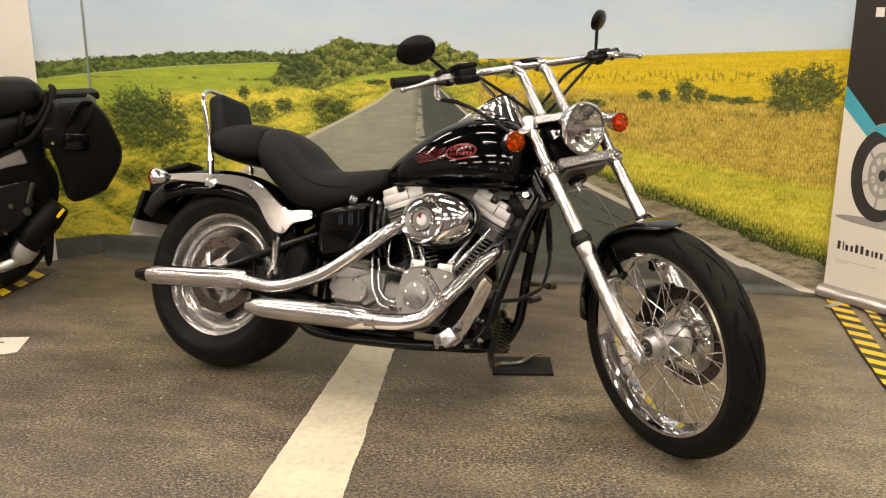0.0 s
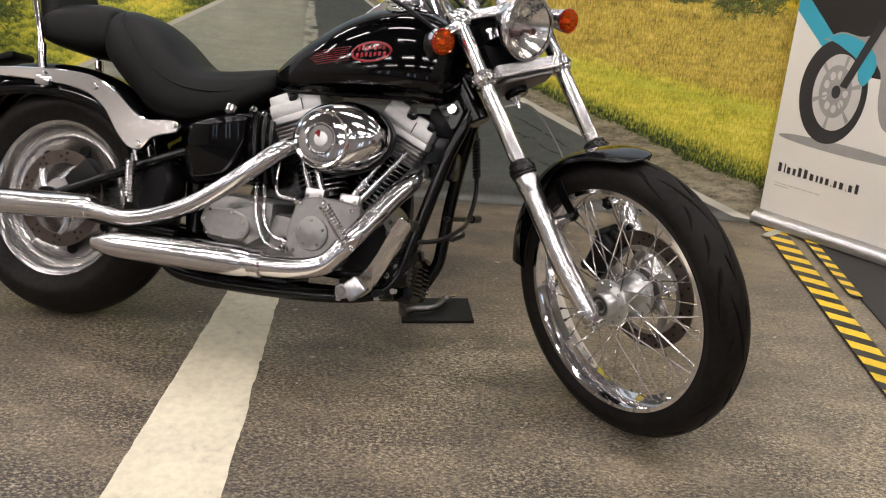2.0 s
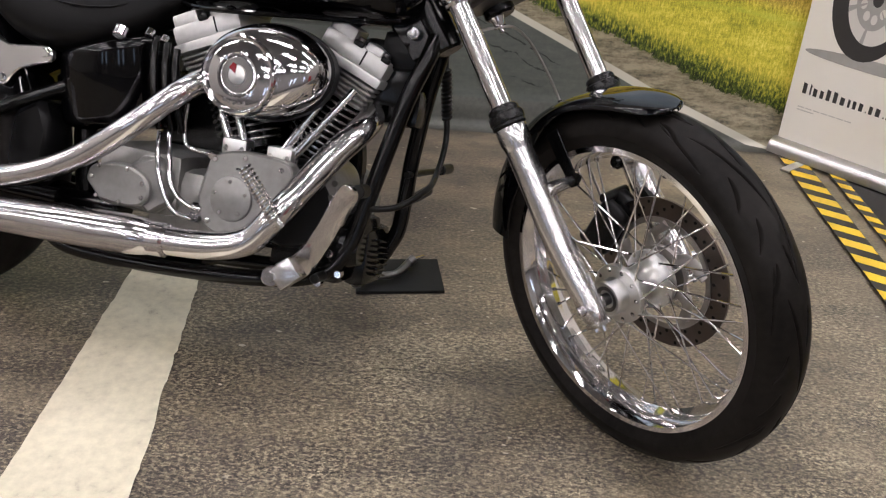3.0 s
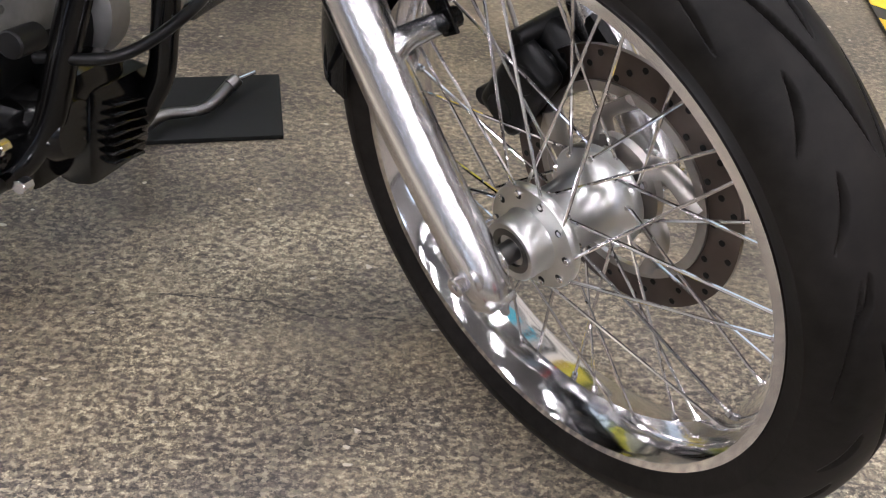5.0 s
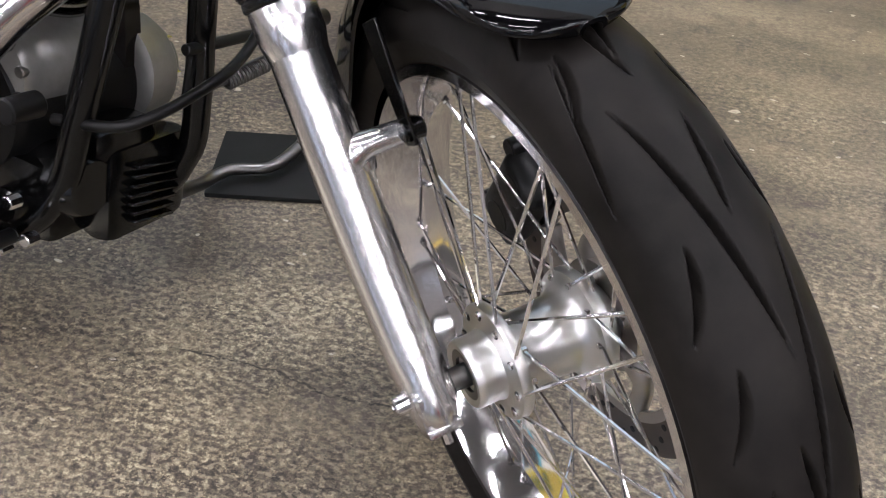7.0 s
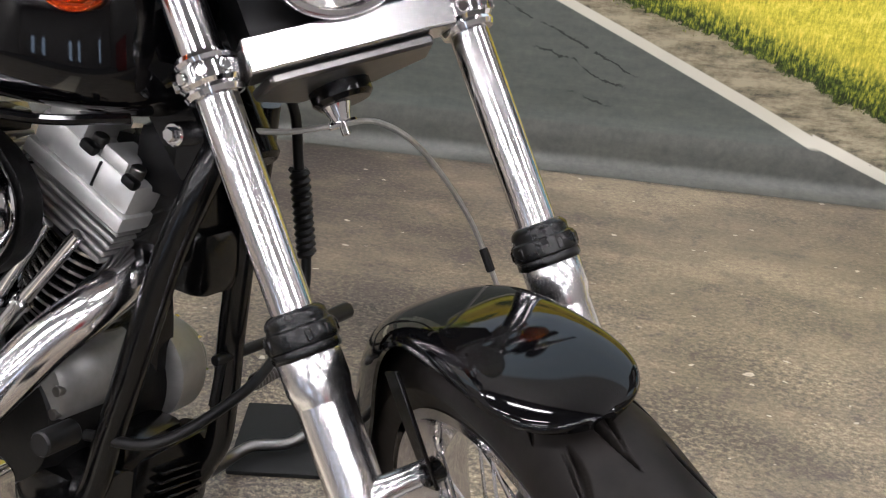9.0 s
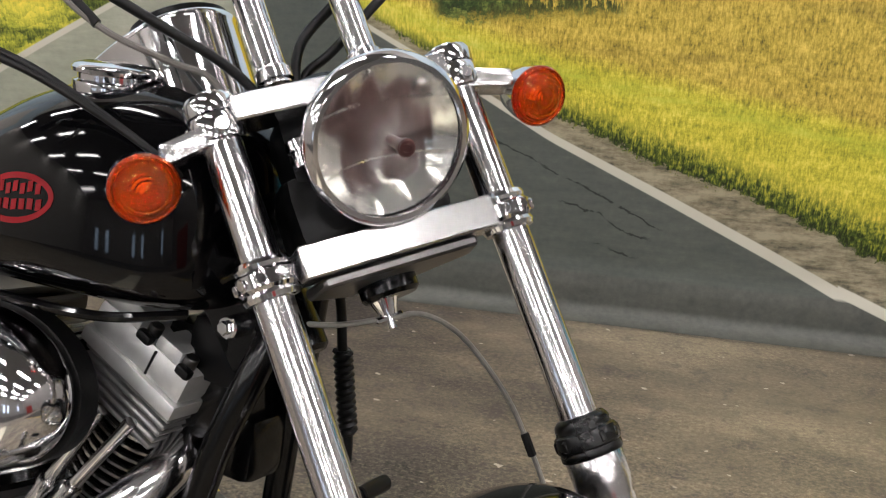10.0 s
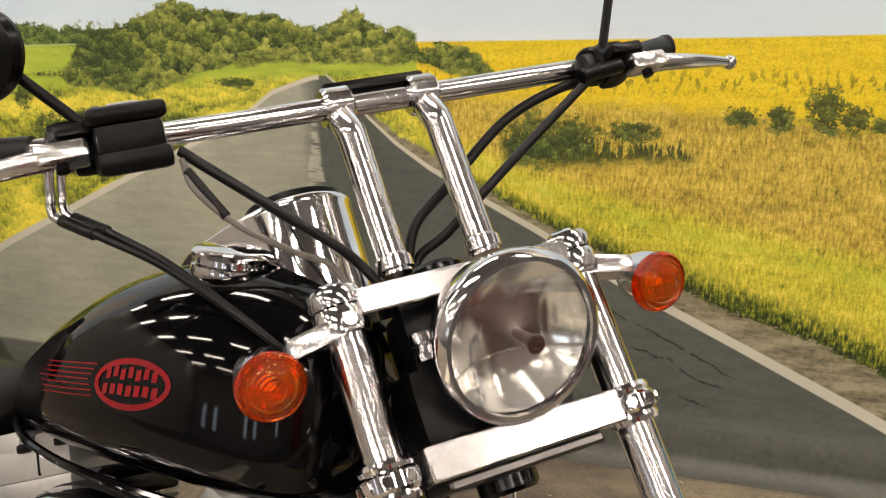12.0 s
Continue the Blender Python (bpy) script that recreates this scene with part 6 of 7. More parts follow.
bm = B()
skin(bm, [tear(1.06, -0.13), tear(1.02, -0.07), tear(1.0, -0.012), tear(1.015, -0.008), tear(1.015, -0.003), tear(0.985, 0.0), tear(0.95, 0.0015), tear(0.3, 0.003)])
CON = Matrix.Translation((0.976, 0, 1.062)) @ pose(0, 0, 0, 0, -31, 0)
part("dash_console", bm, CHROME, tank, "tear-shaped chrome tank console", CON, angle=50)
bm = B()
lathe(bm, [(0.001, 0.006), (0.050, 0.006), (0.054, 0.008), (0.057, 0.006), (0.058, 0.0), (0.058, -0.01)], "z", (0, 0, 0), 48)
part("speedometer", bm, BLACK, tank, "round black speedometer face", CON @ Matrix.Translation((0.0, 0, 0.003)))
bm = B()
lathe(bm, [(0.001, 0.022), (0.036, 0.021), (0.044, 0.019), (0.0475, 0.015), (0.047, 0.011), (0.041, 0.009), (0.041, 0.003), (0.046, 0.001), (0.047, -0.006), (0.04, -0.03)], "z", (0, 0, 0), 48)
part("filler_cap", bm, CHROME, tank, "chrome filler cap", Matrix.Translation((0.968, -0.078, 0.994)) @ pose(0, 0, 0, 7, 0, 0))
bm = B()
tube(bm, [(0.63, -0.050, 0.744), (0.70, -0.095, 0.737), (0.82, -0.132, 0.741), (0.95, -0.146, 0.750), (1.05, -0.136, 0.758), (1.12, -0.09, 0.772)], 0.0055, 8, 8)
part("tank_seam", bm, PAINT, tank)
bm = B()
for x in (0.66, 0.80):
    box(bm, (x, 0, 0.70), (0.06, 0.11, 0.03), 0.01)
part("tank_mount", bm, FRAME, tank)


# painted badge on the tank's right side: an oval ring with bars and speed lines, laid on the surface
def on_tank(bm, outline):
    """Fill an (x, z) outline with a grid laid just outside the tank's right flank."""
    for quad in outline:
        vs = [bm.verts.new((x, -0.30, z)) for x, z in quad]
        bm.faces.new(vs)
    return bm


def quads_ring(cx, cz, rx, rz, t, n=40):
    q = []
    for k in range(n):
        a, b = 2 * math.pi * k / n, 2 * math.pi * (k + 1) / n
        q.append([(cx + rx * math.cos(a), cz + rz * math.sin(a)), (cx + rx * math.cos(b), cz + rz * math.sin(b)),
                  (cx + (rx - t) * math.cos(b), cz + (rz - t) * math.sin(b)), (cx + (rx - t) * math.cos(a), cz + (rz - t) * math.sin(a))])
    return q


def bar_quads(x0, x1, za, zb, t, n=10):
    return [[(x0 + (x1 - x0) * k / n, za + (zb - za) * k / n), (x0 + (x1 - x0) * (k + 1) / n, za + (zb - za) * (k + 1) / n),
             (x0 + (x1 - x0) * (k + 1) / n, za + (zb - za) * (k + 1) / n + t), (x0 + (x1 - x0) * k / n, za + (zb - za) * k / n + t)] for k in range(n)]


quads = quads_ring(0.937, 0.862, 0.062, 0.031, 0.0075)
for i in range(7):
    quads += bar_quads(0.895 + 0.0125 * i, 0.903 + 0.0125 * i, 0.866 + (i % 2) * 0.003, 0.867 + (i % 2) * 0.003, 0.013, 2)
    quads += bar_quads(0.892 + 0.0135 * i, 0.901 + 0.0135 * i, 0.847 + (i % 3) * 0.001, 0.848, 0.013, 2)
for i in range(7):
    z = 0.842 + 0.0065 * i
    quads += bar_quads(0.735 + 0.008 * abs(i - 3), 0.874 + 0.004 * (3 - abs(i - 3)) * -1, z - 0.004, z, 0.0016)
quads = [[(0.934 + 0.9 * (px - 0.937), 0.860 + 0.88 * (pz - 0.862) + 0.15 * (px - 0.937)) for px, pz in q] for q in quads]
bm = on_tank(B(), quads)
badge = part("tank_badge", bm, RED, tank, "red oval badge with speed lines")
sw = badge.modifiers.new("wrap", "SHRINKWRAP")
sw.target, sw.wrap_method, sw.wrap_mode, sw.offset = tank, "PROJECT", "ABOVE_SURFACE", 0.0008
sw.use_project_y, sw.use_positive_direction, sw.use_negative_direction = True, True, False

# -- seat --
bm = B()
skin(bm, loft([(0.645, 0.755, 0.778, 0.02), (0.625, 0.735, 0.800, 0.058), (0.560, 0.672, 0.790, 0.090), (0.480, 0.622, 0.775, 0.120), (0.410, 0.603, 0.772, 0.142), (0.345, 0.598, 0.805, 0.152), (0.285, 0.615, 0.850, 0.156),
               (0.225, 0.660, 0.885, 0.153), (0.165, 0.705, 0.903, 0.145), (0.120, 0.750, 0.900, 0.132), (0.100, 0.79, 0.87, 0.10)], n=40, p=0.75, low=0.6))
seat = part("rider_seat", bm, LEATHER, moto, "black vinyl rider seat", angle=70)
bm = B()
for s_ in (-1, 1):
    tube(bm, [(0.60, s_ * 0.062, 0.765), (0.52, s_ * 0.105, 0.715), (0.44, s_ * 0.138, 0.700), (0.36, s_ * 0.153, 0.712), (0.28, s_ * 0.157, 0.752), (0.21, s_ * 0.148, 0.815), (0.16, s_ * 0.125, 0.866), (0.14, s_ * 0.09, 0.893)], 0.0022, 6, 8)
pieces("seat_piping", bm, LEATHER, seat)
bm = B()
skin(bm, loft([(0.125, 0.80, 0.86, 0.08), (0.110, 0.775, 0.898, 0.118), (0.06, 0.758, 0.910, 0.130), (-0.02, 0.760, 0.905, 0.130), (-0.09, 0.770, 0.888, 0.124), (-0.135, 0.785, 0.870, 0.10), (-0.15, 0.80, 0.85, 0.06)], n=36, p=0.5, low=0.5))
part("passenger_seat", bm, LEATHER, moto, "black vinyl passenger seat", angle=70)
bm = B()
box(bm, (0, 0, 0), (0.070, 0.235, 0.225), 0.034, None, 5)
for v in bm.verts:
    v.co.y *= 1 - 0.22 * max(0.0, v.co.z / 0.112)
part("backrest_pad", bm, LEATHER, moto, "black padded backrest", Matrix.Translation((-0.118, 0, 0.900)) @ pose(0, 0, 0, 0, -20, 0), angle=60)
bm = B()
up = [(-0.060, -0.135, 0.640), (-0.072, -0.135, 0.690), (-0.090, -0.132, 0.755), (-0.125, -0.128, 0.850), (-0.175, -0.122, 0.965), (-0.196, -0.10, 1.005), (-0.208, -0.05, 1.022)]
tube(bm, up + [(-0.210, 0, 1.025)] + [(a, -b, c) for a, b, c in up[::-1]], 0.0085, 14, 6)
for s_ in (-1, 1):
    rod(bm, (-0.063, s_ * 0.135, 0.655), (-0.085, s_ * 0.133, 0.735), 0.0125, 14)
    rod(bm, (-0.085, s_ * 0.133, 0.735), (-0.092, s_ * 0.132, 0.765), 0.0135, 14)
    box(bm, (-0.055, s_ * 0.145, 0.660), (0.05, 0.018, 0.03), 0.006)
part("sissy_bar", bm, CHROME, moto, "chrome backrest bar")

# -- rear fender, struts, tail --
bm = B()
line = spline([(0.33, 0, 0.50), (0.285, 0, 0.60), (0.20, 0, 0.672), (0.08, 0, 0.712), (-0.06, 0, 0.722), (-0.20, 0, 0.705), (-0.31, 0, 0.665), (-0.385, 0, 0.602), (-0.415, 0, 0.54)], 6)
rings = []
for k, p in enumerate(line):
    t = (line[min(k + 1, len(line) - 1)] - line[max(k - 1, 0)]).normalized()
    nrm = Vector((-t.z, 0, t.x))
    if nrm.dot(p - RC) < 0:
        nrm = -nrm
    ring = []
    for inner in (0, 1):
        js = range(25) if not inner else range(24, -1, -1)
        for j in js:
            u = -1 + 2 * j / 24
            hw = 0.128 - 0.004 * inner
            yy = hw * math.copysign(min(1.0, abs(math.sin(u * math.pi / 2)) ** 0.8), u)
            dd = 0.098 * max(0.0, (abs(u) - 0.25) / 0.75) ** 1.9
            ring.append(p - nrm * (dd + 0.004 * inner) + Vector((0, yy, 0)))
    rings.append(ring)
skin(bm, rings)
part("rear_fender", bm, PAINT, moto, "gloss black rear fender", angle=60)
for s_ in (-1, 1):
    bm = B()
    out = [(-0.300, 0.650), (-0.20, 0.655), (-0.06, 0.658), (0.04, 0.655), (0.11, 0.638), (0.165, 0.603), (0.205, 0.555), (0.250, 0.515), (0.290, 0.510), (0.305, 0.526), (0.330, 0.552), (0.395, 0.575), (0.402, 0.592), (0.392, 0.606),
           (0.345, 0.603), (0.295, 0.598), (0.245, 0.622), (0.190, 0.660), (0.120, 0.690), (0.04, 0.698), (-0.06, 0.695), (-0.20, 0.682), (-0.300, 0.668)]
    plate(bm, curve2(out, 3), s_ * 0.130, s_ * 0.147, 0.004)
    strut = part("fender_strut", bm, CHROME, moto, "polished aluminium fender strut")
    bm = B()
    for p in ((0.388, 0.592), (0.285, 0.525), (0.12, 0.664), (-0.055, 0.676)):
        rod(bm, (p[0], s_ * 0.140, p[1]), (p[0], s_ * 0.153, p[1]), 0.0095, 14)
    pieces("strut_bolt", bm, CHROME, strut)
for s_ in (-1, 1):
    signal("rear_turn_signal", pose(0, 0, 0), None, (-0.315, s_ * 0.150, 0.657), moto, 180)
bm = B()
box(bm, (-0.40, 0, 0.630), (0.05, 0.12, 0.06), 0.015)
box(bm, (-0.355, 0, 0.70), (0.20, 0.10, 0.022), 0.01, pose(0, 0, 0, 0, -18, 0))
part("tail_light", bm, BLACK, moto)
PLATE = plain("plate_white", (0.55, 0.54, 0.5), 0.4, 0, 0.05, 20)
bm = B()
box(bm, (-0.425, 0, 0.515), (0.006, 0.20, 0.16), 0.002, pose(0, 0, 0, 0, 12, 0))
npl = part("number_plate", bm, PLATE, moto, "pale number plate")
bm = B()
box(bm, (-0.412, 0, 0.545), (0.02, 0.22, 0.12), 0.006, pose(0, 0, 0, 0, 12, 0))
part("plate_bracket", bm, BLACK, npl)

# rubber pad under the stand
bm = B()
box(bm, (0, 0, 0.005), (0.232, 0.170, 0.010), 0.003)
pad = part("rubber_pad", bm, plain("black_rubber_mat", (0.009, 0.0095, 0.0095), 0.6, 0, 0.2, 60, 0.0004, spec=0.2))
pad.matrix_basis = pose(1.047, 0.201, 0.0, 0, 0, 9.2)
tagged(pad, "flat black rubber pad lying under the side stand", "rubber pad")


# ---- roller banner ----
BAN = Matrix.Translation((2.377, 1.343, 0)) @ pose(0, 0, 0, 0, 0, -46.1)
WHITEP = plain("banner_white", (0.90, 0.87, 0.80), 0.45, 0, 0.03, 4)
INK = plain("banner_ink", (0.035, 0.033, 0.032), 0.5, 0, 0.15, 20)
CHAR = plain("banner_charcoal", (0.028, 0.025, 0.022), 0.4, 0, 0.1, 5)
TEAL = plain("banner_teal", (0.06, 0.42, 0.56), 0.45, 0, 0.06, 8)
GREYI = plain("banner_grey_ink", (0.36, 0.35, 0.33), 0.5, 0, 0.15, 20)
PALEI = plain("banner_pale_ink", (0.62, 0.60, 0.56), 0.5, 0, 0.06, 10)
banner = tagged(new("roller_banner"), "white roller banner with charcoal top, teal stripe and a motorcycle picture", "banner")
banner.matrix_basis = BAN
BW = 0.86
bm = B()
box(bm, (BW / 2, 0, 1.04), (BW, 0.002, 1.99), 0.0005)
part("sheet", bm, WHITEP, banner)


def flat(name, outlines, mat, y, label=""):
    bm = B()
    for o in outlines:
        plate(bm, o, y, y - 0.0003, 0)
    return part(name, bm, mat, banner, label)


flat("charcoal_field", [[(0.0, 1.0), (0.30, 0.70), (BW, 0.70), (BW, 2.03), (0.0, 2.03)]], CHAR, -0.0012)
flat("teal_stripe", [[(0.0, 1.0), (0.0, 0.905), (0.28, 0.64), (0.33, 0.67)]], TEAL, -0.0016, "teal diagonal stripe")


def oval(cx, cz, rx, rz, n=40):
    return [(cx + rx * math.cos(2 * math.pi * k / n), cz + rz * math.sin(2 * math.pi * k / n)) for k in range(n)]


PRINT_UP = 0.045


def bike_flat(name, outlines, mat, y):
    return flat(name, [[(p, q + PRINT_UP) for p, q in o] for o in outlines], mat, y)


bike_flat("shadow_print", [oval(0.30, 0.355, 0.28, 0.022)], GREYI, -0.0014)
bike_flat("bike_body", [curve2([(0.13, 0.765), (0.20, 0.805), (0.29, 0.80), (0.36, 0.85), (0.44, 1.0), (0.56, 1.06), (0.72, 1.0), (0.80, 0.85), (0.80, 0.62), (0.66, 0.46), (0.46, 0.46), (0.40, 0.55), (0.38, 0.68), (0.30, 0.74), (0.22, 0.76)], 4)], GREYI, -0.0020)
bike_flat("bike_panel", [curve2([(0.14, 0.775), (0.22, 0.80), (0.32, 0.765), (0.36, 0.70), (0.33, 0.62), (0.30, 0.64), (0.28, 0.71), (0.20, 0.755)], 4), curve2([(0.40, 0.92), (0.50, 0.99), (0.62, 0.95), (0.60, 0.80), (0.48, 0.74), (0.42, 0.80)], 4)], TEAL, -0.0030)
bike_flat("bike_wheel", [oval(0.212, 0.570, 0.138, 0.208)], INK, -0.0024)
bike_flat("wheel_inner", [oval(0.228, 0.572, 0.098, 0.152)], PALEI, -0.0028)
bike_flat("wheel_disc", [oval(0.222, 0.575, 0.066, 0.105)], GREYI, -0.0032)
bike_flat("disc_spot_print", [oval(0.222 + 0.042 * math.cos(a), 0.575 + 0.068 * math.sin(a), 0.011, 0.017, 12) for a in (2 * math.pi * k / 9 for k in range(9))], PALEI, -0.0036)
bike_flat("wheel_hub", [oval(0.226, 0.575, 0.018, 0.026)], INK, -0.0040)
bike_flat("wheel_spoke_print", [[(0.226 + 0.02 * math.cos(a), 0.572 + 0.03 * math.sin(a)), (0.228 + 0.096 * math.cos(a - 0.07), 0.572 + 0.15 * math.sin(a - 0.07)), (0.228 + 0.096 * math.cos(a + 0.07), 0.572 + 0.15 * math.sin(a + 0.07))] for a in (0.3, 1.35, 2.4, 3.45, 4.5, 5.5)], GREYI, -0.0044)
bike_flat("bike_fork", [[(0.235, 0.60), (0.265, 0.595), (0.365, 0.86), (0.335, 0.87)]], INK, -0.0048)
# web address as plain letter-sized bars, and two rows of small print
bars, x = [], 0.048
for k, (w, h_, low) in enumerate(((.022, .040, 0), (.009, .040, 0), (.021, .029, 0), (.019, .029, 0), (.021, .040, 0), (.022, .040, 0), (.023, .029, 0), (.013, .029, 0), (.018, .029, 0), (.020, .029, 0), (.006, .006, 0), (.019, .029, 0), (.023, .029, 0), (.006, .006, 0), (.022, .029, 0), (.020, .040, 0))):
    z = 0.248 - 0.012 * x
    bars.append([(x, z), (x + w * 0.68, z), (x + w * 0.68, z + h_ * 0.92), (x, z + h_)])
    x += w + 0.005
for b_ in bars:
    flat("address_letter", [b_], INK, -0.0016)
flat("small_print", [[(0.045 + 0.03 * k, 0.195), (0.070 + 0.03 * k, 0.195), (0.070 + 0.03 * k, 0.199), (0.045 + 0.03 * k, 0.199)] for k in range(7)] + [[(0.045, 0.184), (0.11, 0.184), (0.11, 0.188), (0.045, 0.188)]], PALEI, -0.0016)
flat("headline", [[(0.10 + 0.05 * k, 1.30 + 0.09 * j), (0.14 + 0.05 * k, 1.30 + 0.09 * j), (0.14 + 0.05 * k, 1.34 + 0.09 * j), (0.10 + 0.05 * k, 1.34 + 0.09 * j)] for k in range(9) for j in range(3)], WHITEP, -0.0020)
bm = B()
ring = [(-0.045 * math.cos(a), 0.012 + 0.052 * math.sin(a) ** 0.7) for a in (math.pi * k / 12 for k in range(13))]
skin(bm, [[(xx, p, q) for p, q in ring] for xx in (-0.012, BW + 0.012)])
part("cassette", bm, plain("brushed_aluminium", (0.52, 0.51, 0.50), 0.35, 1.0, 0.08, 40), banner, "aluminium base cassette")
for xx in (0.13, 0.70):
    part("foot", box(B(), (xx, -0.03, 0.007), (0.035, 0.25, 0.010), 0.004), SATIN, banner)
bm = B()
rod(bm, (-0.014, 0, 0.045), (-0.010, 0, 0.045), 0.007, 10)
part("end_screw", bm, BLACK, banner)
bm = B()
rod(bm, (0.43, 0.02, 0.06), (0.43, 0.02, 2.0), 0.008, 10)
box(bm, (BW / 2, 0.004, 2.035), (BW, 0.02, 0.025), 0.004)
part("pole", bm, SATIN, banner)

# ---- white display board behind the other motorcycle ----
bm = B()
box(bm, (-1.918, 0.978, 1.06), (0.83, 0.016, 2.12), 0.004, pose(0, 0, 0, 0, 0, 37.95))
tagged(part("display_board", bm, plain("white_board", (0.82, 0.79, 0.72), 0.4, 0, 0.03, 4)), "plain white display board fixed over the angled wall", "display board")

# ---- sheet of paper on the floor ----
bm = B()
plate(bm, [(-0.13, -0.08), (0.075, -0.105), (0.115, -0.085), (0.10, 0.085), (-0.13, 0.085)], 0.004, 0.006, 0, "z")
paper = part("paper_sign", bm, plain("paper_white", (0.74, 0.70, 0.62), 0.6, 0, 0.05, 10))
paper.matrix_basis = pose(-1.098, 0.028, 0, 0, 0, 13.3)
tagged(paper, "white paper notice lying on the floor", "paper")
bm = B()
plate(bm, [(-0.06, 0.018), (0.02, 0.018), (0.02, 0.032), (-0.06, 0.032)], 0.0065, 0.0068, 0, "z")
part("print_bar", bm, INK, paper)

# ---- the other motorcycle, dark, with a hard side case ----
SIDE = Matrix.Translation((-1.333, 0.894, 0)) @ pose(0, 0, 0, 0, 0, 37.2) @ Matrix.Scale(1.032, 4)
tour = tagged(new("touring_motorcycle"), "black touring motorcycle with a hard side case parked by the wall", "motorcycle")
tour.matrix_basis = SIDE
NYLON = plain("matt_black_case", (0.0032, 0.0032, 0.0026), 0.45, 0, 0.25, 80, 0.0004, spec=0.13)
outline = [(0.008, 0.60), (-0.018, 0.68), (-0.030, 0.78), (-0.015, 0.80), (0.010, 0.88), (0.028, 0.900), (0.05, 0.905), (0.15, 0.905), (0.175, 0.897), (0.225, 0.835), (0.270, 0.715), (0.276, 0.675), (0.262, 0.61), (0.20, 0.515), (0.185, 0.50), (0.10, 0.468), (0.060, 0.462), (0.040, 0.468), (0.022, 0.50)]
ring2 = curve2(outline + outline[:1], 4)[:-1]


def case_ring(y, k):
    return [(0.125 + (px - 0.125) * k, y, 0.69 + (pz - 0.69) * k) for px, pz in ring2]


bm = B()
skin(bm, [case_ring(-0.185, 0.80), case_ring(-0.19, 0.93), case_ring(-0.21, 0.99), case_ring(-0.285, 1.0), case_ring(-0.290, 0.985), case_ring(-0.297, 0.985), case_ring(-0.302, 1.0), case_ring(-0.350, 1.0), case_ring(-0.385, 0.975), case_ring(-0.398, 0.92), case_ring(-0.404, 0.80), case_ring(-0.407, 0.4)])
pan = part("side_case", bm, NYLON, tour, "hard black side case", angle=32)
bm = B()
tube(bm, [(0.055, -0.385, 0.795), (0.075, -0.425, 0.84), (0.115, -0.425, 0.895), (0.155, -0.40, 0.895)], 0.017, 12, 6, 0.6)
tube(bm, [(0.115, -0.395, 0.77), (0.135, -0.42, 0.82), (0.165, -0.40, 0.875)], 0.014, 12, 6, 0.6)
part("carry_handle", bm, NYLON, pan)
bm = B()
box(bm, (0.085, -0.400, 0.845), (0.055, 0.012, 0.06), 0.004, pose(0, 0, 0, 0, 30, 0))
part("handle_recess", bm, BLACK, pan)
bm = B()
box(bm, (-0.005, -0.395, 0.755), (0.085, 0.040, 0.085), 0.012)
part("lock_plate", bm, NYLON, pan)
bm = B()
box(bm, (0.085, -0.410, 0.735), (0.105, 0.03, 0.078), 0.014, pose(0, 0, 0, 0, 6, 0))
part("latch", bm, PAINT, pan, "gloss black latch")
bm = B()
rod(bm, (-0.012, -0.422, 0.735), (-0.012, -0.412, 0.735), 0.008, 16)
part("lock", bm, CHROME, pan)
bm = B()
plate(bm, [(0.150, 0.895), (0.165, 0.925), (0.195, 0.905), (0.20, 0.865)], -0.26, -0.255, 0.001)
part("reflector", bm, plain("smoked_acrylic", (0.16, 0.17, 0.14), 0.2, 0, 0.1, 30), pan, "clear acrylic flap")


def loft2(stations, n=32, p=0.5):
    pts = spline([(a, b, c) for a, b, c, d in stations], 4)
    hw = spline([(a, d, 0) for a, b, c, d in stations], 4)
    return [ring_of(q.x, q.y, q.z, max(0.004, h.y), n=n, p=p) for q, h in zip(pts, hw)]


bm = B()
skin(bm, loft2([(-1.0, 0.70, 0.80, 0.10), (-0.70, 0.72, 0.84, 0.14), (-0.42, 0.76, 0.93, 0.15), (-0.22, 0.80, 0.985, 0.155), (-0.08, 0.83, 0.985, 0.15), (-0.025, 0.86, 0.955, 0.12), (0.0, 0.89, 0.92, 0.05)]))
part("seat", bm, LEATHER, tour, "black touring seat", angle=60)
bm = B()
tube(bm, [(-0.15, -0.155, 0.70), (-0.09, -0.18, 0.725), (-0.03, -0.185, 0.79), (0.015, -0.175, 0.87), (0.030, -0.15, 0.935), (0.025, -0.11, 0.95)], [0.014, 0.017, 0.019, 0.018, 0.016, 0.012], 12, 6)
part("grab_rail", bm, NYLON, tour)
bm = B()
tube(bm, [(-0.13, -0.15, 0.78), (-0.06, -0.165, 0.80), (-0.01, -0.16, 0.87), (0.005, -0.12, 0.92)], 0.011, 12, 6)
tube(bm, [(-0.12, -0.15, 0.74), (-0.115, -0.16, 0.80), (-0.10, -0.14, 0.84)], 0.014, 12, 6)
part("rail_bracket", bm, NYLON, tour)
bm = B()
box(bm, (0.10, -0.02, 0.90), (0.26, 0.22, 0.035), 0.012)
box(bm, (0.06, 0.0, 0.80), (0.28, 0.18, 0.14), 0.04)
part("luggage_rack", bm, NYLON, tour)
bm = B()
skin(bm, loft2([(-1.05, 0.42, 0.80, 0.12), (-0.7, 0.40, 0.80, 0.17), (-0.4, 0.50, 0.84, 0.16), (-0.2, 0.66, 0.85, 0.15), (-0.02, 0.72, 0.86, 0.12), (0.14, 0.76, 0.86, 0.08)]))
part("body", bm, BLACK, tour, "gloss black bodywork", angle=60)
bm = B()
box(bm, (-0.55, 0.0, 0.40), (0.46, 0.30, 0.40), 0.09)
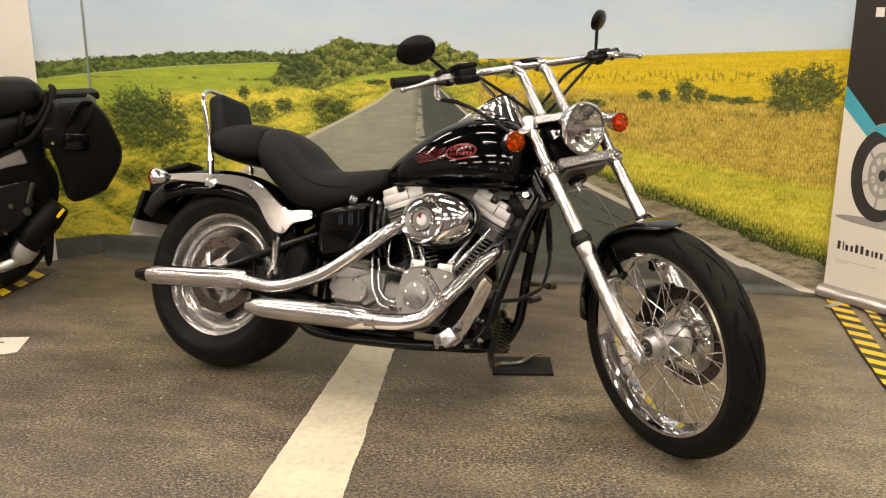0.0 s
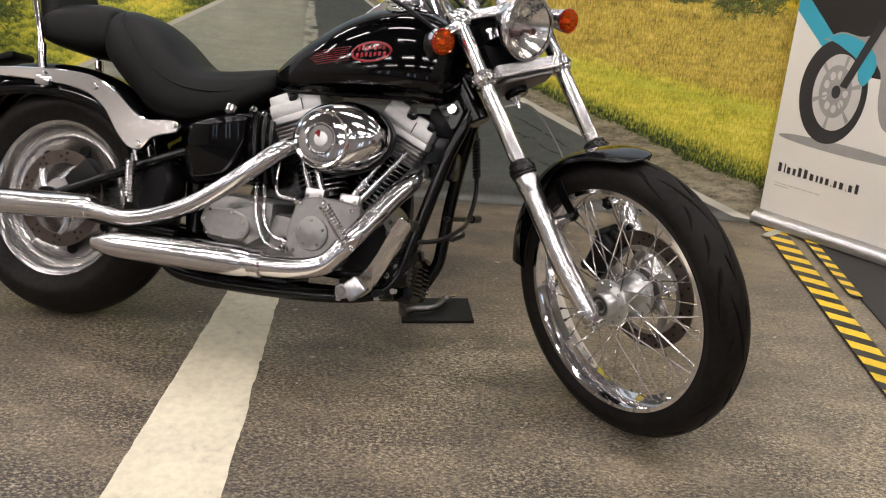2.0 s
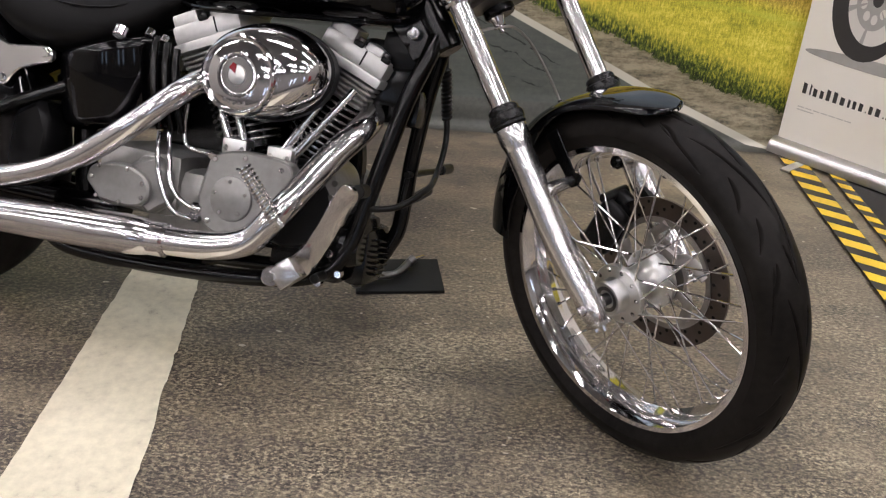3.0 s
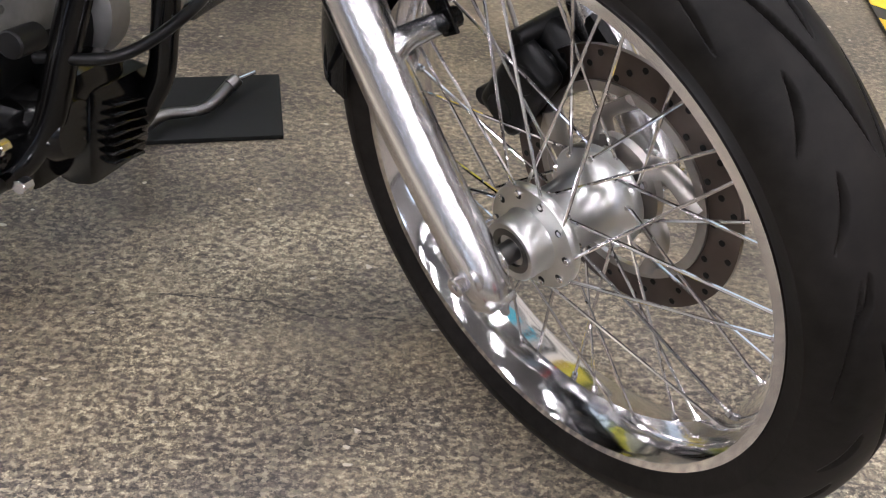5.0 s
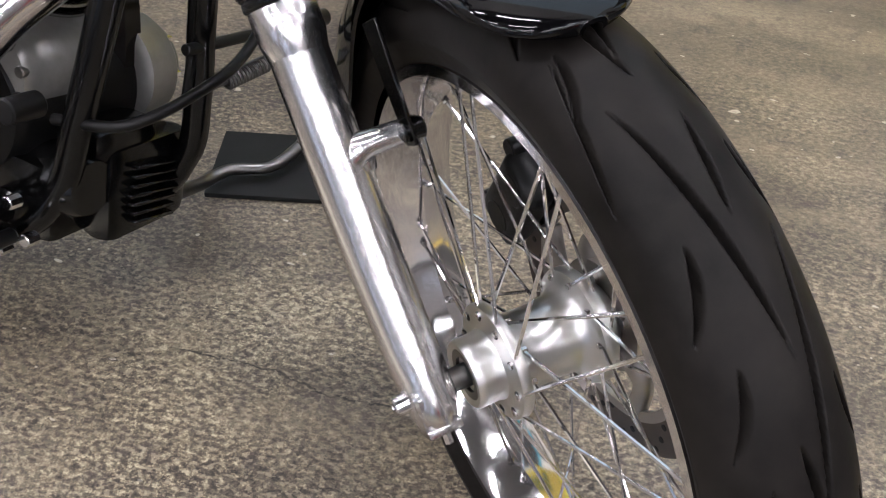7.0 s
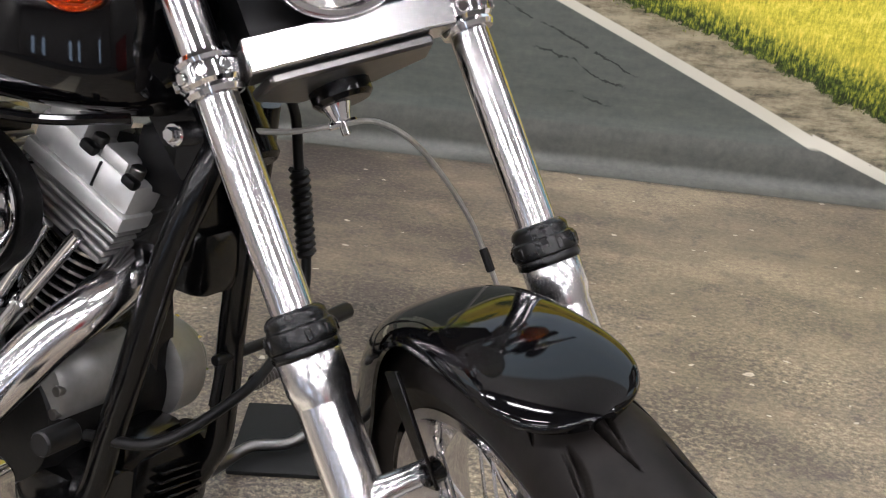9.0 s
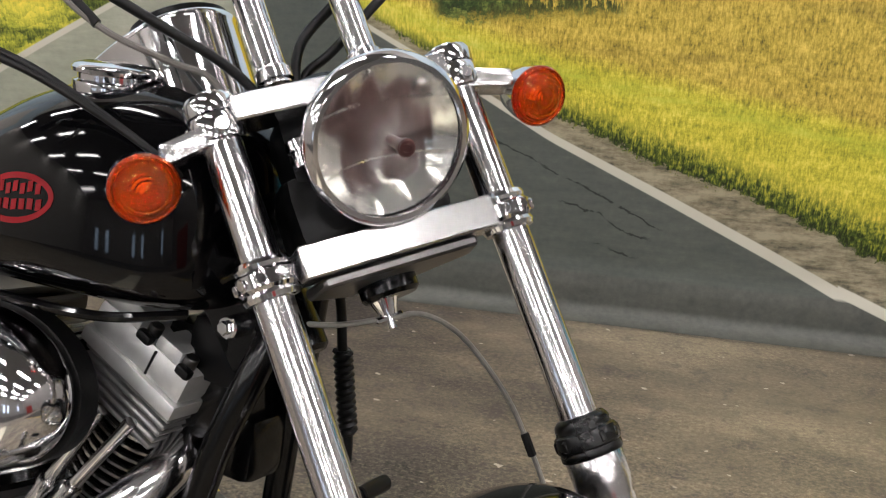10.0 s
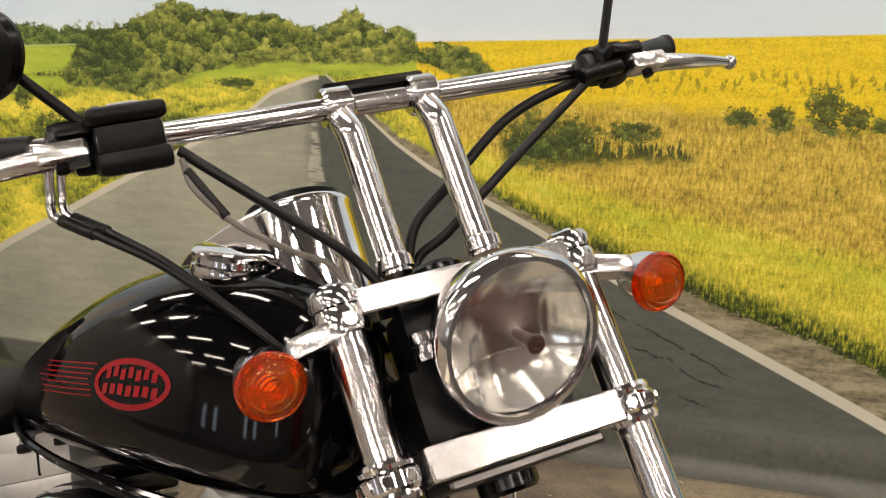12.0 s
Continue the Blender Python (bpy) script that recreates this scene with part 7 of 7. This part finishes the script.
box(bm, (-0.72, 0.0, 0.22), (0.40, 0.26, 0.16), 0.06)
rod(bm, (-0.50, -0.17, 0.33), (-0.50, -0.10, 0.33), 0.09, 28)
box(bm, (-0.20, 0.0, 0.56), (0.36, 0.20, 0.34), 0.05)
box(bm, (-0.30, 0.06, 0.40), (0.40, 0.06, 0.60), 0.03)
part("engine", bm, WRINKLE, tour)
bm = B()
plate(bm, [(-0.30, 0.60), (-0.20, 0.650), (-0.128, 0.680), (-0.105, 0.613), (-0.20, 0.600), (-0.30, 0.575)], -0.150, -0.135, 0.006)
part("side_panel", bm, plain("pale_grey_plastic", (0.22, 0.21, 0.20), 0.4, 0, 0.1, 30), tour, "pale grey side panel")
me = tyre_mesh("tyre", 0.315, 0.085, 0.22, 0.07, 0.07, 72, 24)
wheel = part("rear_wheel", ring_plate(B(), 0.16, 0.222, -0.06, 0.06, 48), BLACK, tour, "", Matrix.Translation((-0.345, 0.0, 0.315)))
part("tyre", me, None, wheel)
bm = B()
ring_plate(bm, 0.02, 0.05, -0.07, 0.07, 32)
for k in range(5):
    a = 2 * math.pi * k / 5
    tube(bm, [(math.sin(a) * 0.04, 0, math.cos(a) * 0.04), (math.sin(a) * 0.17, 0, math.cos(a) * 0.17)], 0.02, 10)
part("wheel_centre", bm, BLACK, wheel)
bm = B()
plate(bm, curve2([(-0.02, 0.62), (0.02, 0.50), (-0.02, 0.30), (-0.05, 0.12), (-0.08, 0.12), (-0.07, 0.35), (-0.06, 0.50), (-0.10, 0.60)], 4), -0.06, 0.06, 0.01)
part("mudguard", bm, BLACK, tour)
bm = B()
tube(bm, [(-0.165, -0.235, 0.235), (-0.12, -0.245, 0.30), (-0.05, -0.255, 0.375), (0.0, -0.26, 0.43)], [0.046, 0.057, 0.058, 0.046], 24, 6)
sil = part("silencer", bm, NYLON, tour, "black silencer with steel collar")
bm = B()
tube(bm, [(-0.205, -0.23, 0.185), (-0.185, -0.232, 0.21), (-0.15, -0.237, 0.255)], [0.030, 0.052, 0.057], 24, 6)
part("collar", bm, SATIN, sil, "bare steel collar")
bm = B()
tube(bm, [(-0.60, -0.17, 0.15), (-0.40, -0.20, 0.155), (-0.27, -0.22, 0.165), (-0.20, -0.23, 0.19)], 0.025, 16, 6)
part("pipe", bm, SATIN, sil)
bm = B()
box(bm, (-0.005, -0.3075, 0.405), (0.014, 0.004, 0.05), 0.001, pose(0, 0, 0, 0, 42, 0))
part("label", bm, YEL, sil, "yellow label")
bm = B()
rod(bm, (-0.135, -0.16, 0.40), (-0.135, -0.20, 0.40), 0.017, 14)
rod(bm, (-0.13, -0.19, 0.44), (-0.10, -0.19, 0.53), 0.011, 10)
rod(bm, (-0.20, -0.16, 0.43), (-0.20, -0.19, 0.43), 0.010, 10)
rod(bm, (-0.235, -0.16, 0.31), (-0.235, -0.19, 0.31), 0.008, 10)
pieces("footrest_bolt", bm, STEEL, tour)
bm = B()
plate(bm, [(-0.28, 0.52), (-0.12, 0.54), (-0.10, 0.42), (-0.16, 0.34), (-0.27, 0.28)], -0.165, -0.145, 0.008)
part("footrest_bracket", bm, FRAME, tour)
bm = B()
tube(bm, [(-0.5, 0.12, 0.20), (-0.46, 0.20, 0.10), (-0.42, 0.28, 0.012)], 0.012, 10)
part("side_stand", bm, FRAME, tour)
bm = B()
tube(bm, [(-0.8, 0, 0.36), (-0.6, 0.10, 0.35), (-0.345, 0.11, 0.315)], 0.03, 12)
part("swingarm", bm, FRAME, tour)
left = tape("hazard_tape", -0.055, 0.055, -0.62, 0.40, 0.14, TAPE, YEL)
left.matrix_basis = pose(-1.524, 0.652, 0, 0, 0, 0.5)
